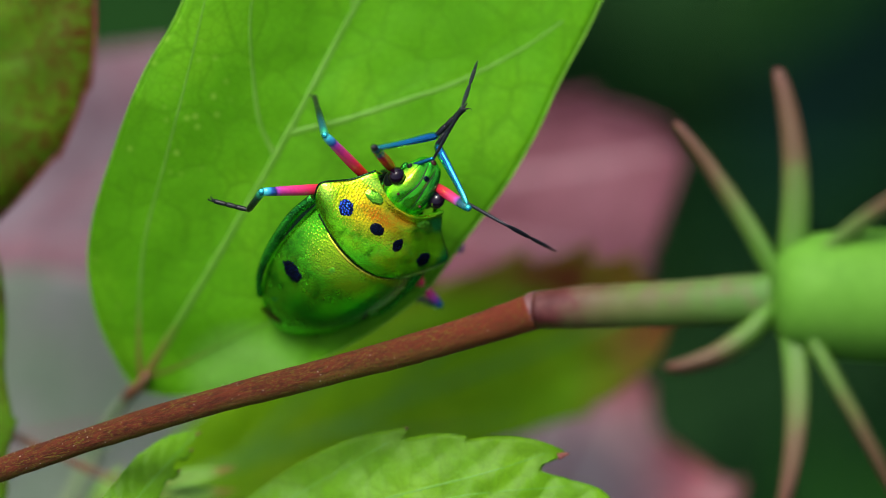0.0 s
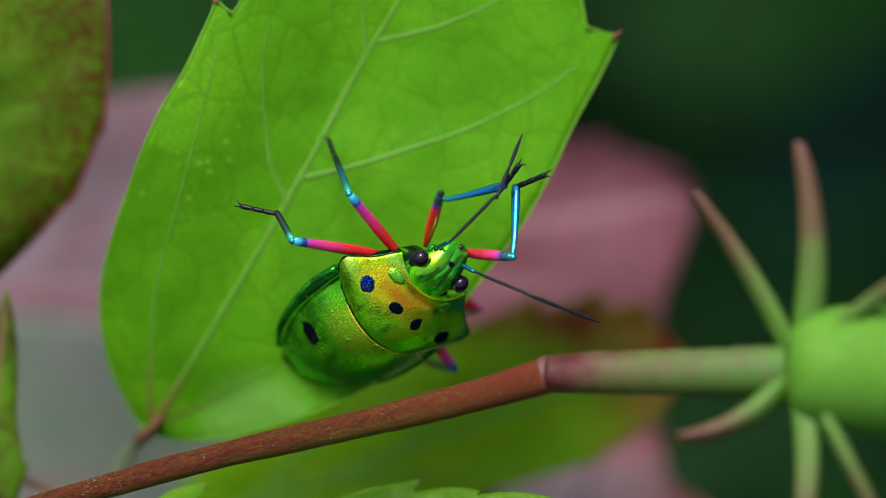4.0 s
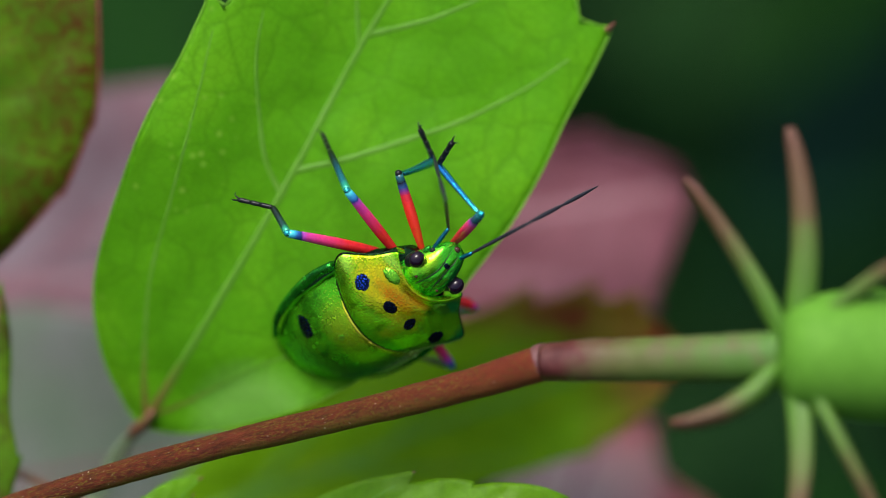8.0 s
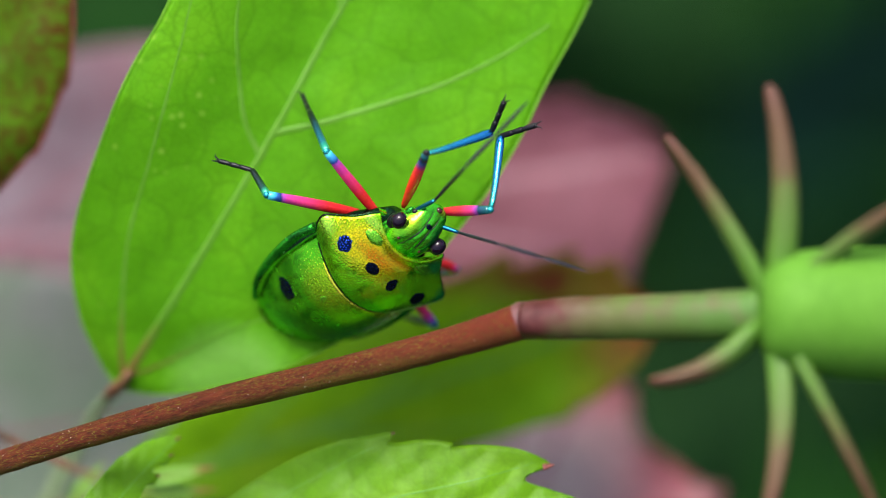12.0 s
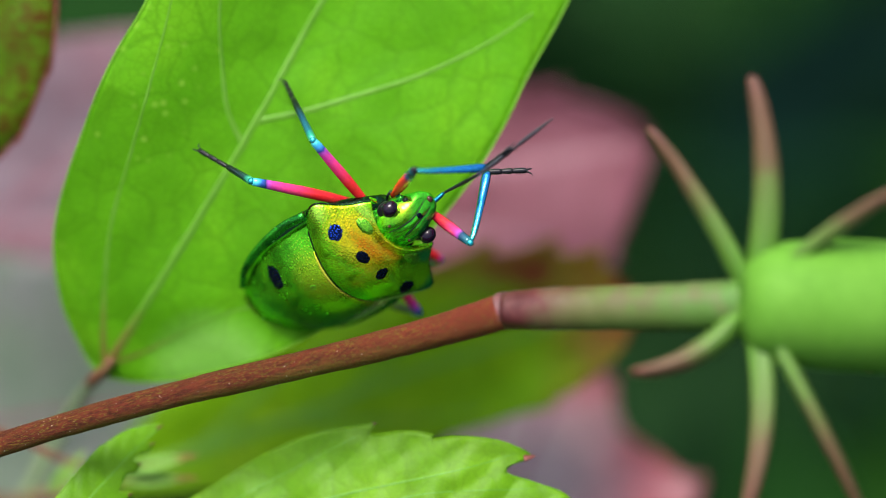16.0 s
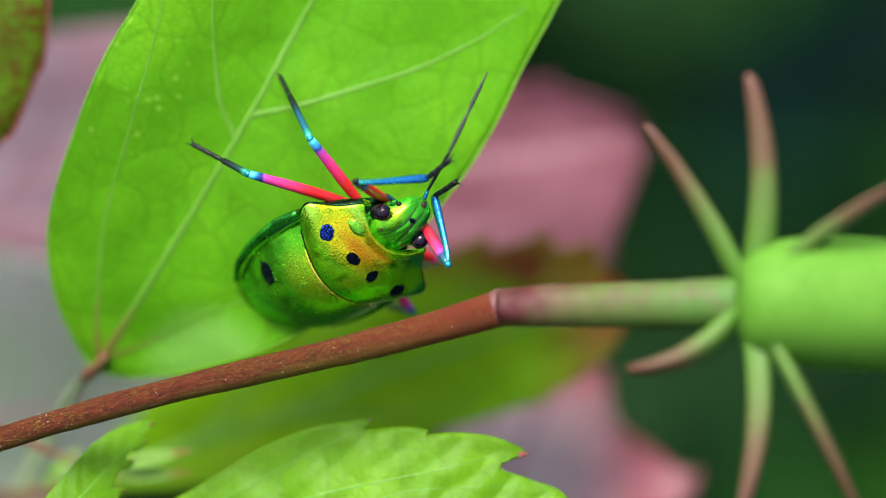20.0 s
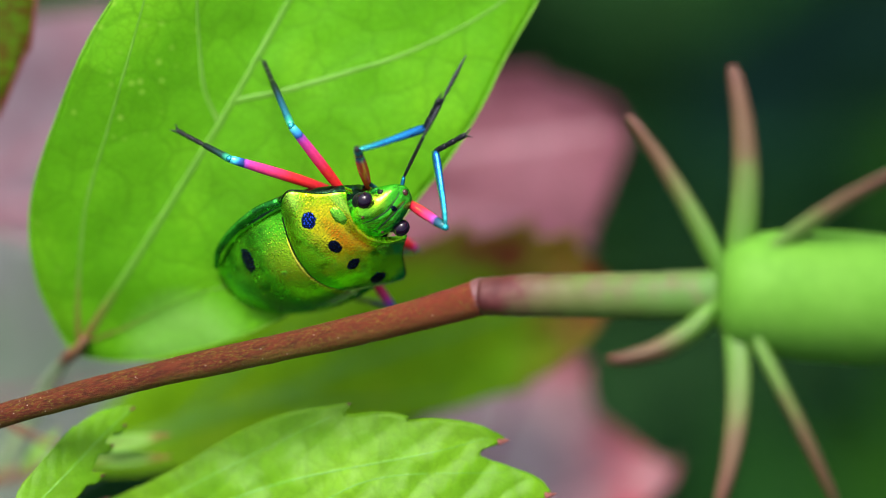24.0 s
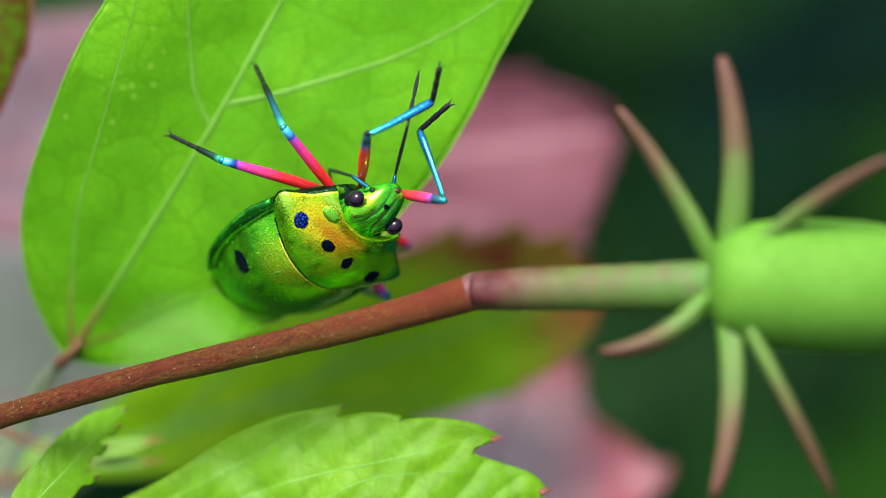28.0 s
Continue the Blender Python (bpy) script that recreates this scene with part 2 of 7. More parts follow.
def stalk_material():
    m = Nodes("stalk_green")
    n = m.noise(0.5, 4)
    f = m.math("ADD", m.value(m.axis("X"), 6.0, 24.0), m.math("MULTIPLY", m.math("SUBTRACT", n, 0.5), 0.5))
    col = m.ramp(f, [(0.0, (0.05, 0.008, 0.008)), (0.10, (0.085, 0.018, 0.018)), (0.20, (0.085, 0.055, 0.025)), (0.34, (0.085, 0.115, 0.025)), (0.65, (0.07, 0.15, 0.025)), (0.95, (0.06, 0.175, 0.02))])
    top = m.math("MULTIPLY", m.value(m.axis("Z"), -5.2, -3.2), m.value(n, 0.42, 0.6))
    col = m.mix(m.math("MULTIPLY", top, 0.5), col, (0.13, 0.06, 0.055))
    m.bump(m.noise(4, 3), 0.2, 0.08)
    return m.done(col, 0.5, spec=0.35)


stalk_green = stalk_material()
petiole_green = plain_material("petiole_green", (0.20, 0.36, 0.14), (0.34, 0.38, 0.20), 0.35, 0.5)
stalk_joint = plain_material("stalk_joint", (0.09, 0.025, 0.025), (0.15, 0.07, 0.075), 1.2, 0.5)
bud_green = plain_material("bud_green", (0.088, 0.25, 0.020), (0.112, 0.285, 0.030), 0.25, 0.62, translucent=0.15, spec=0.15)


hair_white = plain_material("hair_white", (0.45, 0.42, 0.35), (0.6, 0.58, 0.5), 2, 0.6)
rim_dark = plain_material("rim_dark", (0.07, 0.012, 0.010), (0.14, 0.03, 0.02), 1.5, 0.5)
rim_pale = plain_material("rim_pale", (0.12, 0.36, 0.01), (0.17, 0.42, 0.02), 1.0, 0.5, translucent=0.3)


def bract_material():
    m = Nodes("bract_skin")
    tc = m.n.new("ShaderNodeTexCoord")
    sep = m.n.new("ShaderNodeSeparateXYZ")
    m.l.new(tc.outputs["Generated"], sep.inputs[0])
    n = m.noise(0.6, 3)
    f = m.math("ADD", sep.outputs[2], m.math("MULTIPLY", m.math("SUBTRACT", n, 0.5), 0.35))
    col = m.ramp(f, [(0.1, (0.085, 0.22, 0.018)), (0.42, (0.10, 0.18, 0.03)), (0.62, (0.125, 0.08, 0.035)), (0.95, (0.11, 0.042, 0.025))])
    m.bump(m.noise(5, 3), 0.2, 0.08)
    return m.done(col, 0.5, translucent=0.15)


bract_skin = bract_material()


# ---- jewel-beetle-like shell colours ----
def shell_material(name, base, patches=(), deep=(0.02, 0.26, 0.02), rough=0.21, pits=4.3, pit_strength=0.45, shine=None, dots_at=None, dots=0.55, dot=0.19, metal=0.85):
    """Metallic cuticle: green ground, patches of gold and sheen, fine punctures with painted glints."""
    m = Nodes(name)
    n = m.noise(0.7, 5, 0.6)
    col = m.ramp(n, [(0.3, deep), (0.5, base), (0.8, tuple(min(1, c * 1.3) for c in base))])
    for k, (centre, radii, tint) in enumerate(patches):
        b = m.blob(centre, radii)
        b = m.math("ADD", b, m.math("MULTIPLY", m.math("SUBTRACT", m.noise(1.5 + 0.2 * k, 5, 0.65), 0.5), 0.7))
        col = m.mix(m.value(b, 0.05, 0.6), col, tint)
    # fine pebbling between the punctures
    pebble = m.voronoi(8.5, flat=True, randomness=0.9)
    col = m.mix(m.value(pebble, 0.35, 0.62, 0.0, 0.32), col, deep)
    pit = m.voronoi(pits, flat=True, randomness=0.55)
    # Glints of the punctures, put into the colour as bright dots.
    spark = m.value(pit, dot, dot * 0.6)
    where = m.value(m.math("ADD", m.blob(*dots_at), m.math("MULTIPLY", m.math("SUBTRACT", m.noise(0.9, 3), 0.5), 0.5)), 0.0, 0.35, 0.0, 1.0) if dots_at else None
    if where:
        spark = m.math("MULTIPLY", spark, where)
    ring = m.math("MULTIPLY", m.math("MULTIPLY", m.value(pit, dot * 0.95, dot * 1.2), m.value(pit, dot * 2.0, dot * 1.4)), 0.35 if dots > 0.4 else 0.12)
    if where:
        ring = m.math("MULTIPLY", ring, where)
    col = m.mix(ring, col, deep)
    col = m.mix(m.math("MULTIPLY", spark, dots), col, shine or (1.0, 0.95, 0.22))
    wrinkle = m.noise(7, 4)
    dents = m.math("MULTIPLY", m.value(pit, 0.0, 0.5), -1.0)
    if where:
        dents = m.math("MULTIPLY", dents, where)
    h = m.math("ADD", dents, m.math("ADD", m.math("MULTIPLY", wrinkle, 0.6), m.math("MULTIPLY", pebble, -0.5)))
    m.bump(h, pit_strength, 0.06)
    return m.done(col, m.value(m.noise(1.1, 3), 0.3, 0.7, rough * 0.8, rough * 1.35), metal, 0.4)


# Lime paints the sheen at the shoulder shield's left edge.
GOLD, AMBER, LIME_SHEEN = (1.0, 0.82, 0.004), (1.0, 0.36, 0.002), (0.55, 1.0, 0.08)
shell_pronotum = shell_material("shell_pronotum", (0.28, 0.84, 0.010),
                                [((-2.0, 0.9, 0), (4.2, 2.1, 4), GOLD), ((-1.2, 0.85, 0), (2.2, 0.75, 2), AMBER), ((0.2, 1.5, 0), (1.5, 0.6, 2), (1.0, 0.50, 0.01)), ((-5.3, 0.1, -1), (1.1, 0.9, 3), LIME_SHEEN), ((-3.0, 2.5, -1), (1.5, 0.5, 3), LIME_SHEEN),
                                 # These greens and teals put the edges' shading into the colour.
                                 ((-5.0, -1.3, 0), (1.2, 1.2, 3), (0.06, 0.42, 0.02)), ((5.6, 0.4, -1), (1.2, 2.0, 3), (0.02, 0.42, 0.09)), ((3.2, 2.2, -1), (1.2, 0.7, 3), (0.06, 0.55, 0.14)), ((0.4, -2.5, 0), (5.0, 0.8, 3), (0.12, 0.66, 0.010))],
                                deep=(0.02, 0.22, 0.003), rough=0.19, dots_at=((-2.0, 0.8, 0), (4.6, 2.3, 4)), dots=1.0, shine=(1.0, 0.90, 0.16), pits=4.7, pit_strength=0.32, metal=0.85)
shell_scutellum = shell_material("shell_scutellum", (0.10, 0.52, 0.010),
                                 [((-1.9, -3.4, 0), (2.8, 2.0, 4), (0.30, 0.56, 0.010)), ((0.8, -2.6, 0), (4.6, 0.9, 4), (0.66, 0.82, 0.012)), ((1.0, -4.3, 0), (3.2, 1.3, 4), (0.26, 0.64, 0.012)), ((2.8, -6.0, -1), (2.6, 3.0, 3), (0.04, 0.56, 0.02)), ((-1.0, -8.4, -1), (3.0, 1.6, 3), (0.04, 0.34, 0.008))],
                                 deep=(0.02, 0.20, 0.005), pits=4.6, pit_strength=0.35, dots_at=((-2.6, -3.0, 0), (3.0, 2.3, 4)), dots=0.6, shine=(0.85, 0.95, 0.12), metal=0.78)
# The head's first two patches paint highlights on its left lobe.
shell_head = shell_material("shell_head", (0.12, 0.80, 0.035), [((-0.8, 4.2, -1.3), (0.8, 1.3, 1.2), (0.46, 0.90, 0.03)), ((-1.2, 3.0, -1.3), (0.6, 0.7, 1.2), (0.30, 0.85, 0.03)), ((1.4, 4.0, -1.5), (0.8, 2.0, 1.4), (0.015, 0.32, 0.06))], deep=(0.03, 0.40, 0.02), pits=4.0, pit_strength=0.12, rough=0.20, dots=0.06, shine=(0.4, 0.9, 0.1))
rim_green = shell_material("rim_green", (0.06, 0.55, 0.03), deep=(0.01, 0.16, 0.02), pit_strength=0.5, shine=(0.30, 0.85, 0.10))
shell_edge = shell_material("shell_edge", (0.035, 0.36, 0.035), deep=(0.006, 0.09, 0.02), pits=4.4, pit_strength=0.5, shine=(0.20, 0.80, 0.10))
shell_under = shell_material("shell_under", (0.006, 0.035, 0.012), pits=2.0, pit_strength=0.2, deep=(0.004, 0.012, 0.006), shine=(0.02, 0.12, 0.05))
rim_gold = shell_material("rim_gold", (0.95, 0.9, 0.10), deep=(0.6, 0.7, 0.04), dots=0.2, pit_strength=0.2)
spot_blue = shell_material("spot_blue", (0.004, 0.012, 0.09), deep=(0.002, 0.004, 0.02), pits=5.6, pit_strength=0.5, shine=(0.035, 0.17, 0.80), dots=1.0, dot=0.27)
spot_dark = shell_material("spot_dark", (0.003, 0.006, 0.020), deep=(0.002, 0.003, 0.008), pits=5.6, pit_strength=0.5, shine=(0.02, 0.05, 0.22), dots=0.8)
spot_brown = shell_material("spot_brown", (0.05, 0.022, 0.006), deep=(0.020, 0.010, 0.004), pits=3, pit_strength=0.3, shine=(0.08, 0.04, 0.015))
callus_green = shell_material("callus_green", (0.22, 0.62, 0.03), deep=(0.04, 0.28, 0.02), pits=5, pit_strength=0.2, shine=(0.4, 0.8, 0.1))


def smooth_dark(name, a, b, rough, metal=0.0, coat=0.0, spec=0.5):
    m = Nodes(name)
    n = m.noise(2.5, 4)
    m.bump(m.noise(12, 3), 0.15, 0.03)
    return m.done(m.ramp(n, [(0.3, a), (0.7, b)]), rough, metal, spec, coat)


eye_dark = smooth_dark("eye_dark", (0.004, 0.001, 0.007), (0.012, 0.004, 0.016), 0.09, spec=0.42)
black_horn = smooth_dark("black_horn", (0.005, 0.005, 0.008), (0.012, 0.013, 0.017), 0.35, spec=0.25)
antenna_grey = smooth_dark("antenna_grey", (0.008, 0.009, 0.014), (0.018, 0.02, 0.03), 0.4, spec=0.3)
scape_blue = smooth_dark("scape_blue", (0.008, 0.10, 0.22), (0.015, 0.20, 0.32), 0.3, 0.85)
ocellus_red = smooth_dark("ocellus_red", (0.03, 0.008, 0.006), (0.07, 0.02, 0.016), 0.25)


def limb_material(name, stops, length, rough=0.27, metal=0.18):
    """Iridescent limb whose colour runs along its length."""
    m = Nodes(name)
    z = m.value(m.axis("Z"), 0.0, length)
    z = m.math("ADD", z, m.math("MULTIPLY", m.math("SUBTRACT", m.noise(1.5, 3), 0.5), 0.06))
    col = m.ramp(z, stops)
    mott = m.noise(3.0, 4)
    col = m.mix(m.value(mott, 0.45, 0.75, 0.0, 0.35), col, m.mix(1.0, col, (0.45, 0.45, 0.55), "MULTIPLY"))
    m.bump(m.math("ADD", m.noise(7, 3), m.voronoi(5)), 0.35, 0.05)
    return m.done(col, rough, metal, 0.5, coat=0.5)


RED, ROSE, BLUE, CYAN, NIGHT = (0.72, 0.016, 0.024), (0.78, 0.035, 0.22), (0.04, 0.14, 0.70), (0.06, 0.55, 0.62), (0.008, 0.012, 0.03)
VIOLET = (0.42, 0.06, 0.48)
femur_front = limb_material("femur_front", [(0.0, (0.85, 0.035, 0.015)), (0.60, (0.85, 0.03, 0.02)), (0.74, (0.75, 0.02, 0.05)), (0.79, (0.20, 0.03, 0.25)), (0.84, (0.02, 0.08, 0.25)), (0.90, NIGHT), (0.97, (0.01, 0.10, 0.12))], 6.1, metal=0.05)
femur_middle = limb_material("femur_middle", [(0.0, RED), (0.45, RED), (0.70, ROSE), (0.82, (0.62, 0.04, 0.34)), (0.865, VIOLET), (0.885, (0.02, 0.05, 0.30)), (0.93, (0.05, 0.35, 0.75)), (0.985, CYAN)], 7.7)
femur_right = limb_material("femur_right", [(0.0, RED), (0.5, (0.66, 0.02, 0.06)), (0.72, ROSE), (0.79, VIOLET), (0.83, (0.02, 0.05, 0.14)), (0.97, (0.01, 0.14, 0.16))], 5.4)
femur_far = limb_material("femur_far", [(0.0, RED), (0.6, RED), (0.82, ROSE), (0.90, VIOLET), (0.94, (0.03, 0.07, 0.40)), (1.0, (0.03, 0.20, 0.55))], 7.0)
femur_short = limb_material("femur_short", [(0.0, RED), (0.6, RED), (0.82, ROSE), (0.90, VIOLET), (0.94, (0.03, 0.07, 0.40)), (1.0, (0.03, 0.20, 0.55))], 2.2)
femur_hind = limb_material("femur_hind", [(0.0, RED), (0.5, RED), (0.74, ROSE), (0.84, (0.62, 0.04, 0.30)), (0.875, VIOLET), (0.895, (0.01, 0.03, 0.16)), (0.925, (0.02, 0.10, 0.40)), (0.95, (0.05, 0.45, 0.70)), (0.98, CYAN)], 9.2)
tibia_blue = limb_material("tibia_blue", [(0.0, (0.015, 0.20, 0.16)), (0.10, (0.035, 0.42, 0.42)), (0.4, (0.02, 0.32, 0.58)), (0.95, (0.018, 0.24, 0.62))], 5.3, rough=0.22, metal=0.9)
tibia_dark = limb_material("tibia_dark", [(0.0, (0.10, 0.62, 0.34)), (0.10, (0.04, 0.50, 0.36)), (0.20, (0.02, 0.22, 0.32)), (0.55, (0.012, 0.10, 0.18)), (0.78, (0.008, 0.02, 0.03)), (1.0, (0.006, 0.008, 0.010))], 5.2, rough=0.33, metal=0.6)
tibia_hind = limb_material("tibia_hind", [(0.0, (0.08, 0.55, 0.30)), (0.12, (0.03, 0.38, 0.22)), (0.24, (0.012, 0.07, 0.06)), (0.6, (0.008, 0.025, 0.025)), (1.0, (0.006, 0.008, 0.010))], 3.0, rough=0.35, metal=0.5)
knee_teal = smooth_dark("knee_teal", (0.02, 0.30, 0.40), (0.05, 0.55, 0.50), 0.25, 0.8)


def soil_material():
    m = Nodes("leaf_litter_soil")
    a = m.noise(0.006, 6, 0.6)
    b = m.noise(0.08, 4)
    # The shade under the shrubs is put into these near-black soil tones.
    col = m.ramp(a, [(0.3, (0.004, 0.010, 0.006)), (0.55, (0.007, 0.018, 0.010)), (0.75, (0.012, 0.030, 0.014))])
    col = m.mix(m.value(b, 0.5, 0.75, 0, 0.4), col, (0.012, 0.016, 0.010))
    m.bump(b, 0.6, 8)
    return m.done(col, 0.95, spec=0.02)


soil = soil_material()


# ---- mesh helpers, all in millimetres ----
def part(name, bm, material, parent, label=""):
    """Links a bmesh, in millimetres, as one mesh object under a thing or part."""
    for v in bm.verts:
        v.co *= MM
    me = bpy.data.meshes.new(name)
    bm.normal_update()
    bm.to_mesh(me)
    bm.free()
    for p in me.polygons:
        p.use_smooth = True
    me.materials.append(material)
    ob = new(name, me)
    ob.parent = parent
    return tagged(ob, label) if label else ob


def thing(name, m, label, category, group="", kind=""):
    ob = new(name)
    ob.empty_display_size = 0.002
    ob.matrix_world = m
    return tagged(ob, label, category, group, kind)


def ease(x, pts):
    """A smooth curve through (x, value) pairs."""
    if x <= pts[0][0]:
        return pts[0][1]
    for i in range(len(pts) - 1):
        (x0, y0), (x1, y1) = pts[i], pts[i + 1]
        if x <= x1:
            f = (x - x0) / (x1 - x0)
            m0 = (y1 - pts[i - 1][1]) / (x1 - pts[i - 1][0]) if i else (y1 - y0) / (x1 - x0)
            m1 = (pts[i + 2][1] - y0) / (pts[i + 2][0] - x0) if i + 2 < len(pts) else (y1 - y0) / (x1 - x0)
            h = x1 - x0
            return ((2 * f ** 3 - 3 * f * f + 1) * y0 + (f ** 3 - 2 * f * f + f) * h * m0
                    + (3 * f * f - 2 * f ** 3) * y1 + (f ** 3 - f * f) * h * m1)
    return pts[-1][1]


def grid(bm, rows_, closed=False):
    """Faces between rows of points."""
    vs = [[bm.verts.new(p) for p in r] for r in rows_]
    for a, b in zip(vs, vs[1:]):
        k = len(a)
        for i in range(k if closed else k - 1):
            j = (i + 1) % k
            bm.faces.new((a[i], a[j], b[j], b[i]))
    return vs


def cap(bm, ring, back=False):
    bm.faces.new(list(reversed(ring)) if back else ring)


def spline(pts, n):
    """n + 1 points on a smooth curve through pts."""
    pts = [Vector(p) for p in pts]
    ks = [0.0]
    for a, b in zip(pts, pts[1:]):
        ks.append(ks[-1] + (b - a).length)
    out = []
    for i in range(n + 1):
        s = ks[-1] * i / n
        out.append(Vector([ease(s, [(k, p[c]) for k, p in zip(ks, pts)]) for c in range(3)]))
    return out


def tube(pts, radius, sides=12, n=24, flat=1.0, wobble=0.0, bm=None, seed=0.0):
    """A round, tapered tube along pts; radius is a number or a function of 0..1. flat squeezes it along its second axis."""
    bm = bm or bmesh.new()
    line = spline(pts, n)
    rings = []
    up = Vector((0.13, -1, 0.21)).normalized()
    for i, p in enumerate(line):
        d = (line[min(i + 1, n)] - line[max(i - 1, 0)]).normalized()
        a = d.cross(up).normalized()
        b = a.cross(d).normalized()
        r = radius(i / n) if callable(radius) else radius
        ring = []
        for k in range(sides):
            w = 2 * math.pi * k / sides
            rr = r * (1 + wobble * noise.noise((p.x * 1.1 + seed, p.y + math.cos(w), p.z * 1.1 + math.sin(w))))
            ring.append(p + a * math.cos(w) * rr + b * math.sin(w) * rr * flat)
        rings.append(ring)
    vs = grid(bm, rings, True)
    cap(bm, vs[0], True)
    cap(bm, vs[-1])
    return bm


def ball(centre, radii, seg=20, rings_=12):
    bm = bmesh.new()
    bmesh.ops.create_uvsphere(bm, u_segments=seg, v_segments=rings_, radius=1)
    for v in bm.verts:
        v.co = Vector((centre[0] + v.co.x * radii[0], centre[1] + v.co.y * radii[1], centre[2] + v.co.z * radii[2]))
    return bm


# ---- leaves ----
# A leaf lies in its own x (across, to its right) and y (from base to tip); z is its upper face.
class Leaf:
    def __init__(self, length, left, right, teeth=(), cup=0.0, arch=0.0, wave=0.0, quilt=0.0, seed=0.0, lobe=0.0, pleat=0.0, pitch=2.6, lines=None):
        self.length, self.left, self.right, self.teeth = length, left, right, teeth
        self.cup, self.arch, self.wave, self.quilt, self.seed, self.lobe = cup, arch, wave, quilt, seed, lobe
        self.pleat, self.pitch = pleat, pitch
        self.lines = lines or {}      # margins with undercut teeth: side -> (along the midrib, out, along the margin)

    def height(self, x, y):
        w = max(1.0, ease(y, self.right if x > 0 else self.left))
        q = x / w
        z = self.cup * q * q + self.arch * (y / self.length - 0.4) ** 2
        d = x * 0.838 - y * 0.545
        if self.lobe and d > 0:
            z += self.lobe * d * d / (d + 0.8) * max(0.0, 1 - y / 22) ** 0.5
        if self.pleat:      # blade swollen between the side veins
            p = (y - abs(x) * 1.05) / self.pitch + 0.25 * noise.noise((x * 0.3, y * 0.3, self.seed))
            z += self.pleat * abs(math.sin(math.pi * p)) * min(1.0, abs(x) / 1.5) * (1 - 0.6 * abs(q) ** 3)
            z += self.pleat * 0.35 * noise.noise((x * 0.9, y * 0.9, self.seed + 4))
        z += self.wave * noise.noise((x * 0.09 + self.seed, y * 0.09, self.seed))
        z += self.quilt * noise.noise((x * 0.35, y * 0.35 + self.seed, 3.1))
        return z

    def edge(self, side, y):
        """Width and forward lean of the margin at y."""
        if side in self.lines:
            line = self.lines[side]
            return max(0.02, ease(y, [(a, w) for a, w, _ in line])), ease(y, [(a, f - a) for a, _, f in line])
        w = ease(y, self.right if side > 0 else self.left)
        lean = 0.0
        for s, at, run, out, *power in self.teeth:
            if s == side and at - run < y <= at:
                f = ((y - at + run) / run) ** (power[0] if power else 2)
                w += out * f
                lean += out * f * 0.9
            elif s == side and at < y < at + 0.28 * out:
                f = 1 - (y - at) / (0.28 * out)
                w += out * f
                lean += out * f * 0.9
        return max(w, 0.02), lean

    def blade(self, nu=150, nv=18):
        bm = bmesh.new()
        rows_ = []
        for i in range(nu + 1):
            y = self.length * i / nu
            (wl_, ll), (wr_, lr) = self.edge(-1, y), self.edge(1, y)
            row = []
            for k in range(-nv, nv + 1):
                q = k / nv
                w, lean = (wr_, lr) if q > 0 else (wl_, ll)
                x, yy = q * w, y + lean * abs(q) ** 12
                row.append((x, yy, self.height(x, yy)))
            rows_.append(row)
        grid(bm, rows_)
        return bm

    def margin(self, side, r, y0=0.0, y1=1.0, n=90):
        pts = []
        for i in range(n + 1):
            y = self.length * (y0 + (y1 - y0) * i / n)
            w, lean = self.edge(side, y)
            pts.append((side * w, y + lean, self.height(side * w, y + lean)))
        return tube(pts, r, sides=6, n=n * 2)

    def vein(self, pts, r0, r1, lift=0.35):
        """A low swelling of the blade along pts, that runs out into it on both sides."""
        line = spline([(x, y, 0) for x, y in pts], 40)
        rows_ = []
        for i, p in enumerate(line):
            d = (line[min(i + 1, 40)] - line[max(i - 1, 0)]).normalized()
            side = Vector((d.y, -d.x, 0))
            r = (r0 + (r1 - r0) * i / 40) * (1 + 0.15 * noise.noise((p.x, p.y, self.seed)))
            row = []
            for k in range(-5, 6):
                c = p + side * (r * 1.35 * k / 5)
                row.append((c.x, c.y, self.height(c.x, c.y) - 0.03 + lift * r * math.cos(math.pi * k / 10) ** 1.3 + 0.03 * (abs(k) < 5)))
            rows_.append(row)
        bm = bmesh.new()
        grid(bm, rows_)
        return bm

    def tip(self, side, y, size=0.5):
        w, lean = self.edge(side, y)
        p = Vector((side * w, y + lean, self.height(side * w, y)))
        d = Vector((side * 0.25, 1, 0)).normalized() * size
        return tube([p - d * 1.1, p - d * 0.3, p + d * 0.7], lambda f: 0.62 * size * (1.0 - f) ** 0.8 + 0.02, sides=8, n=8, flat=0.5)


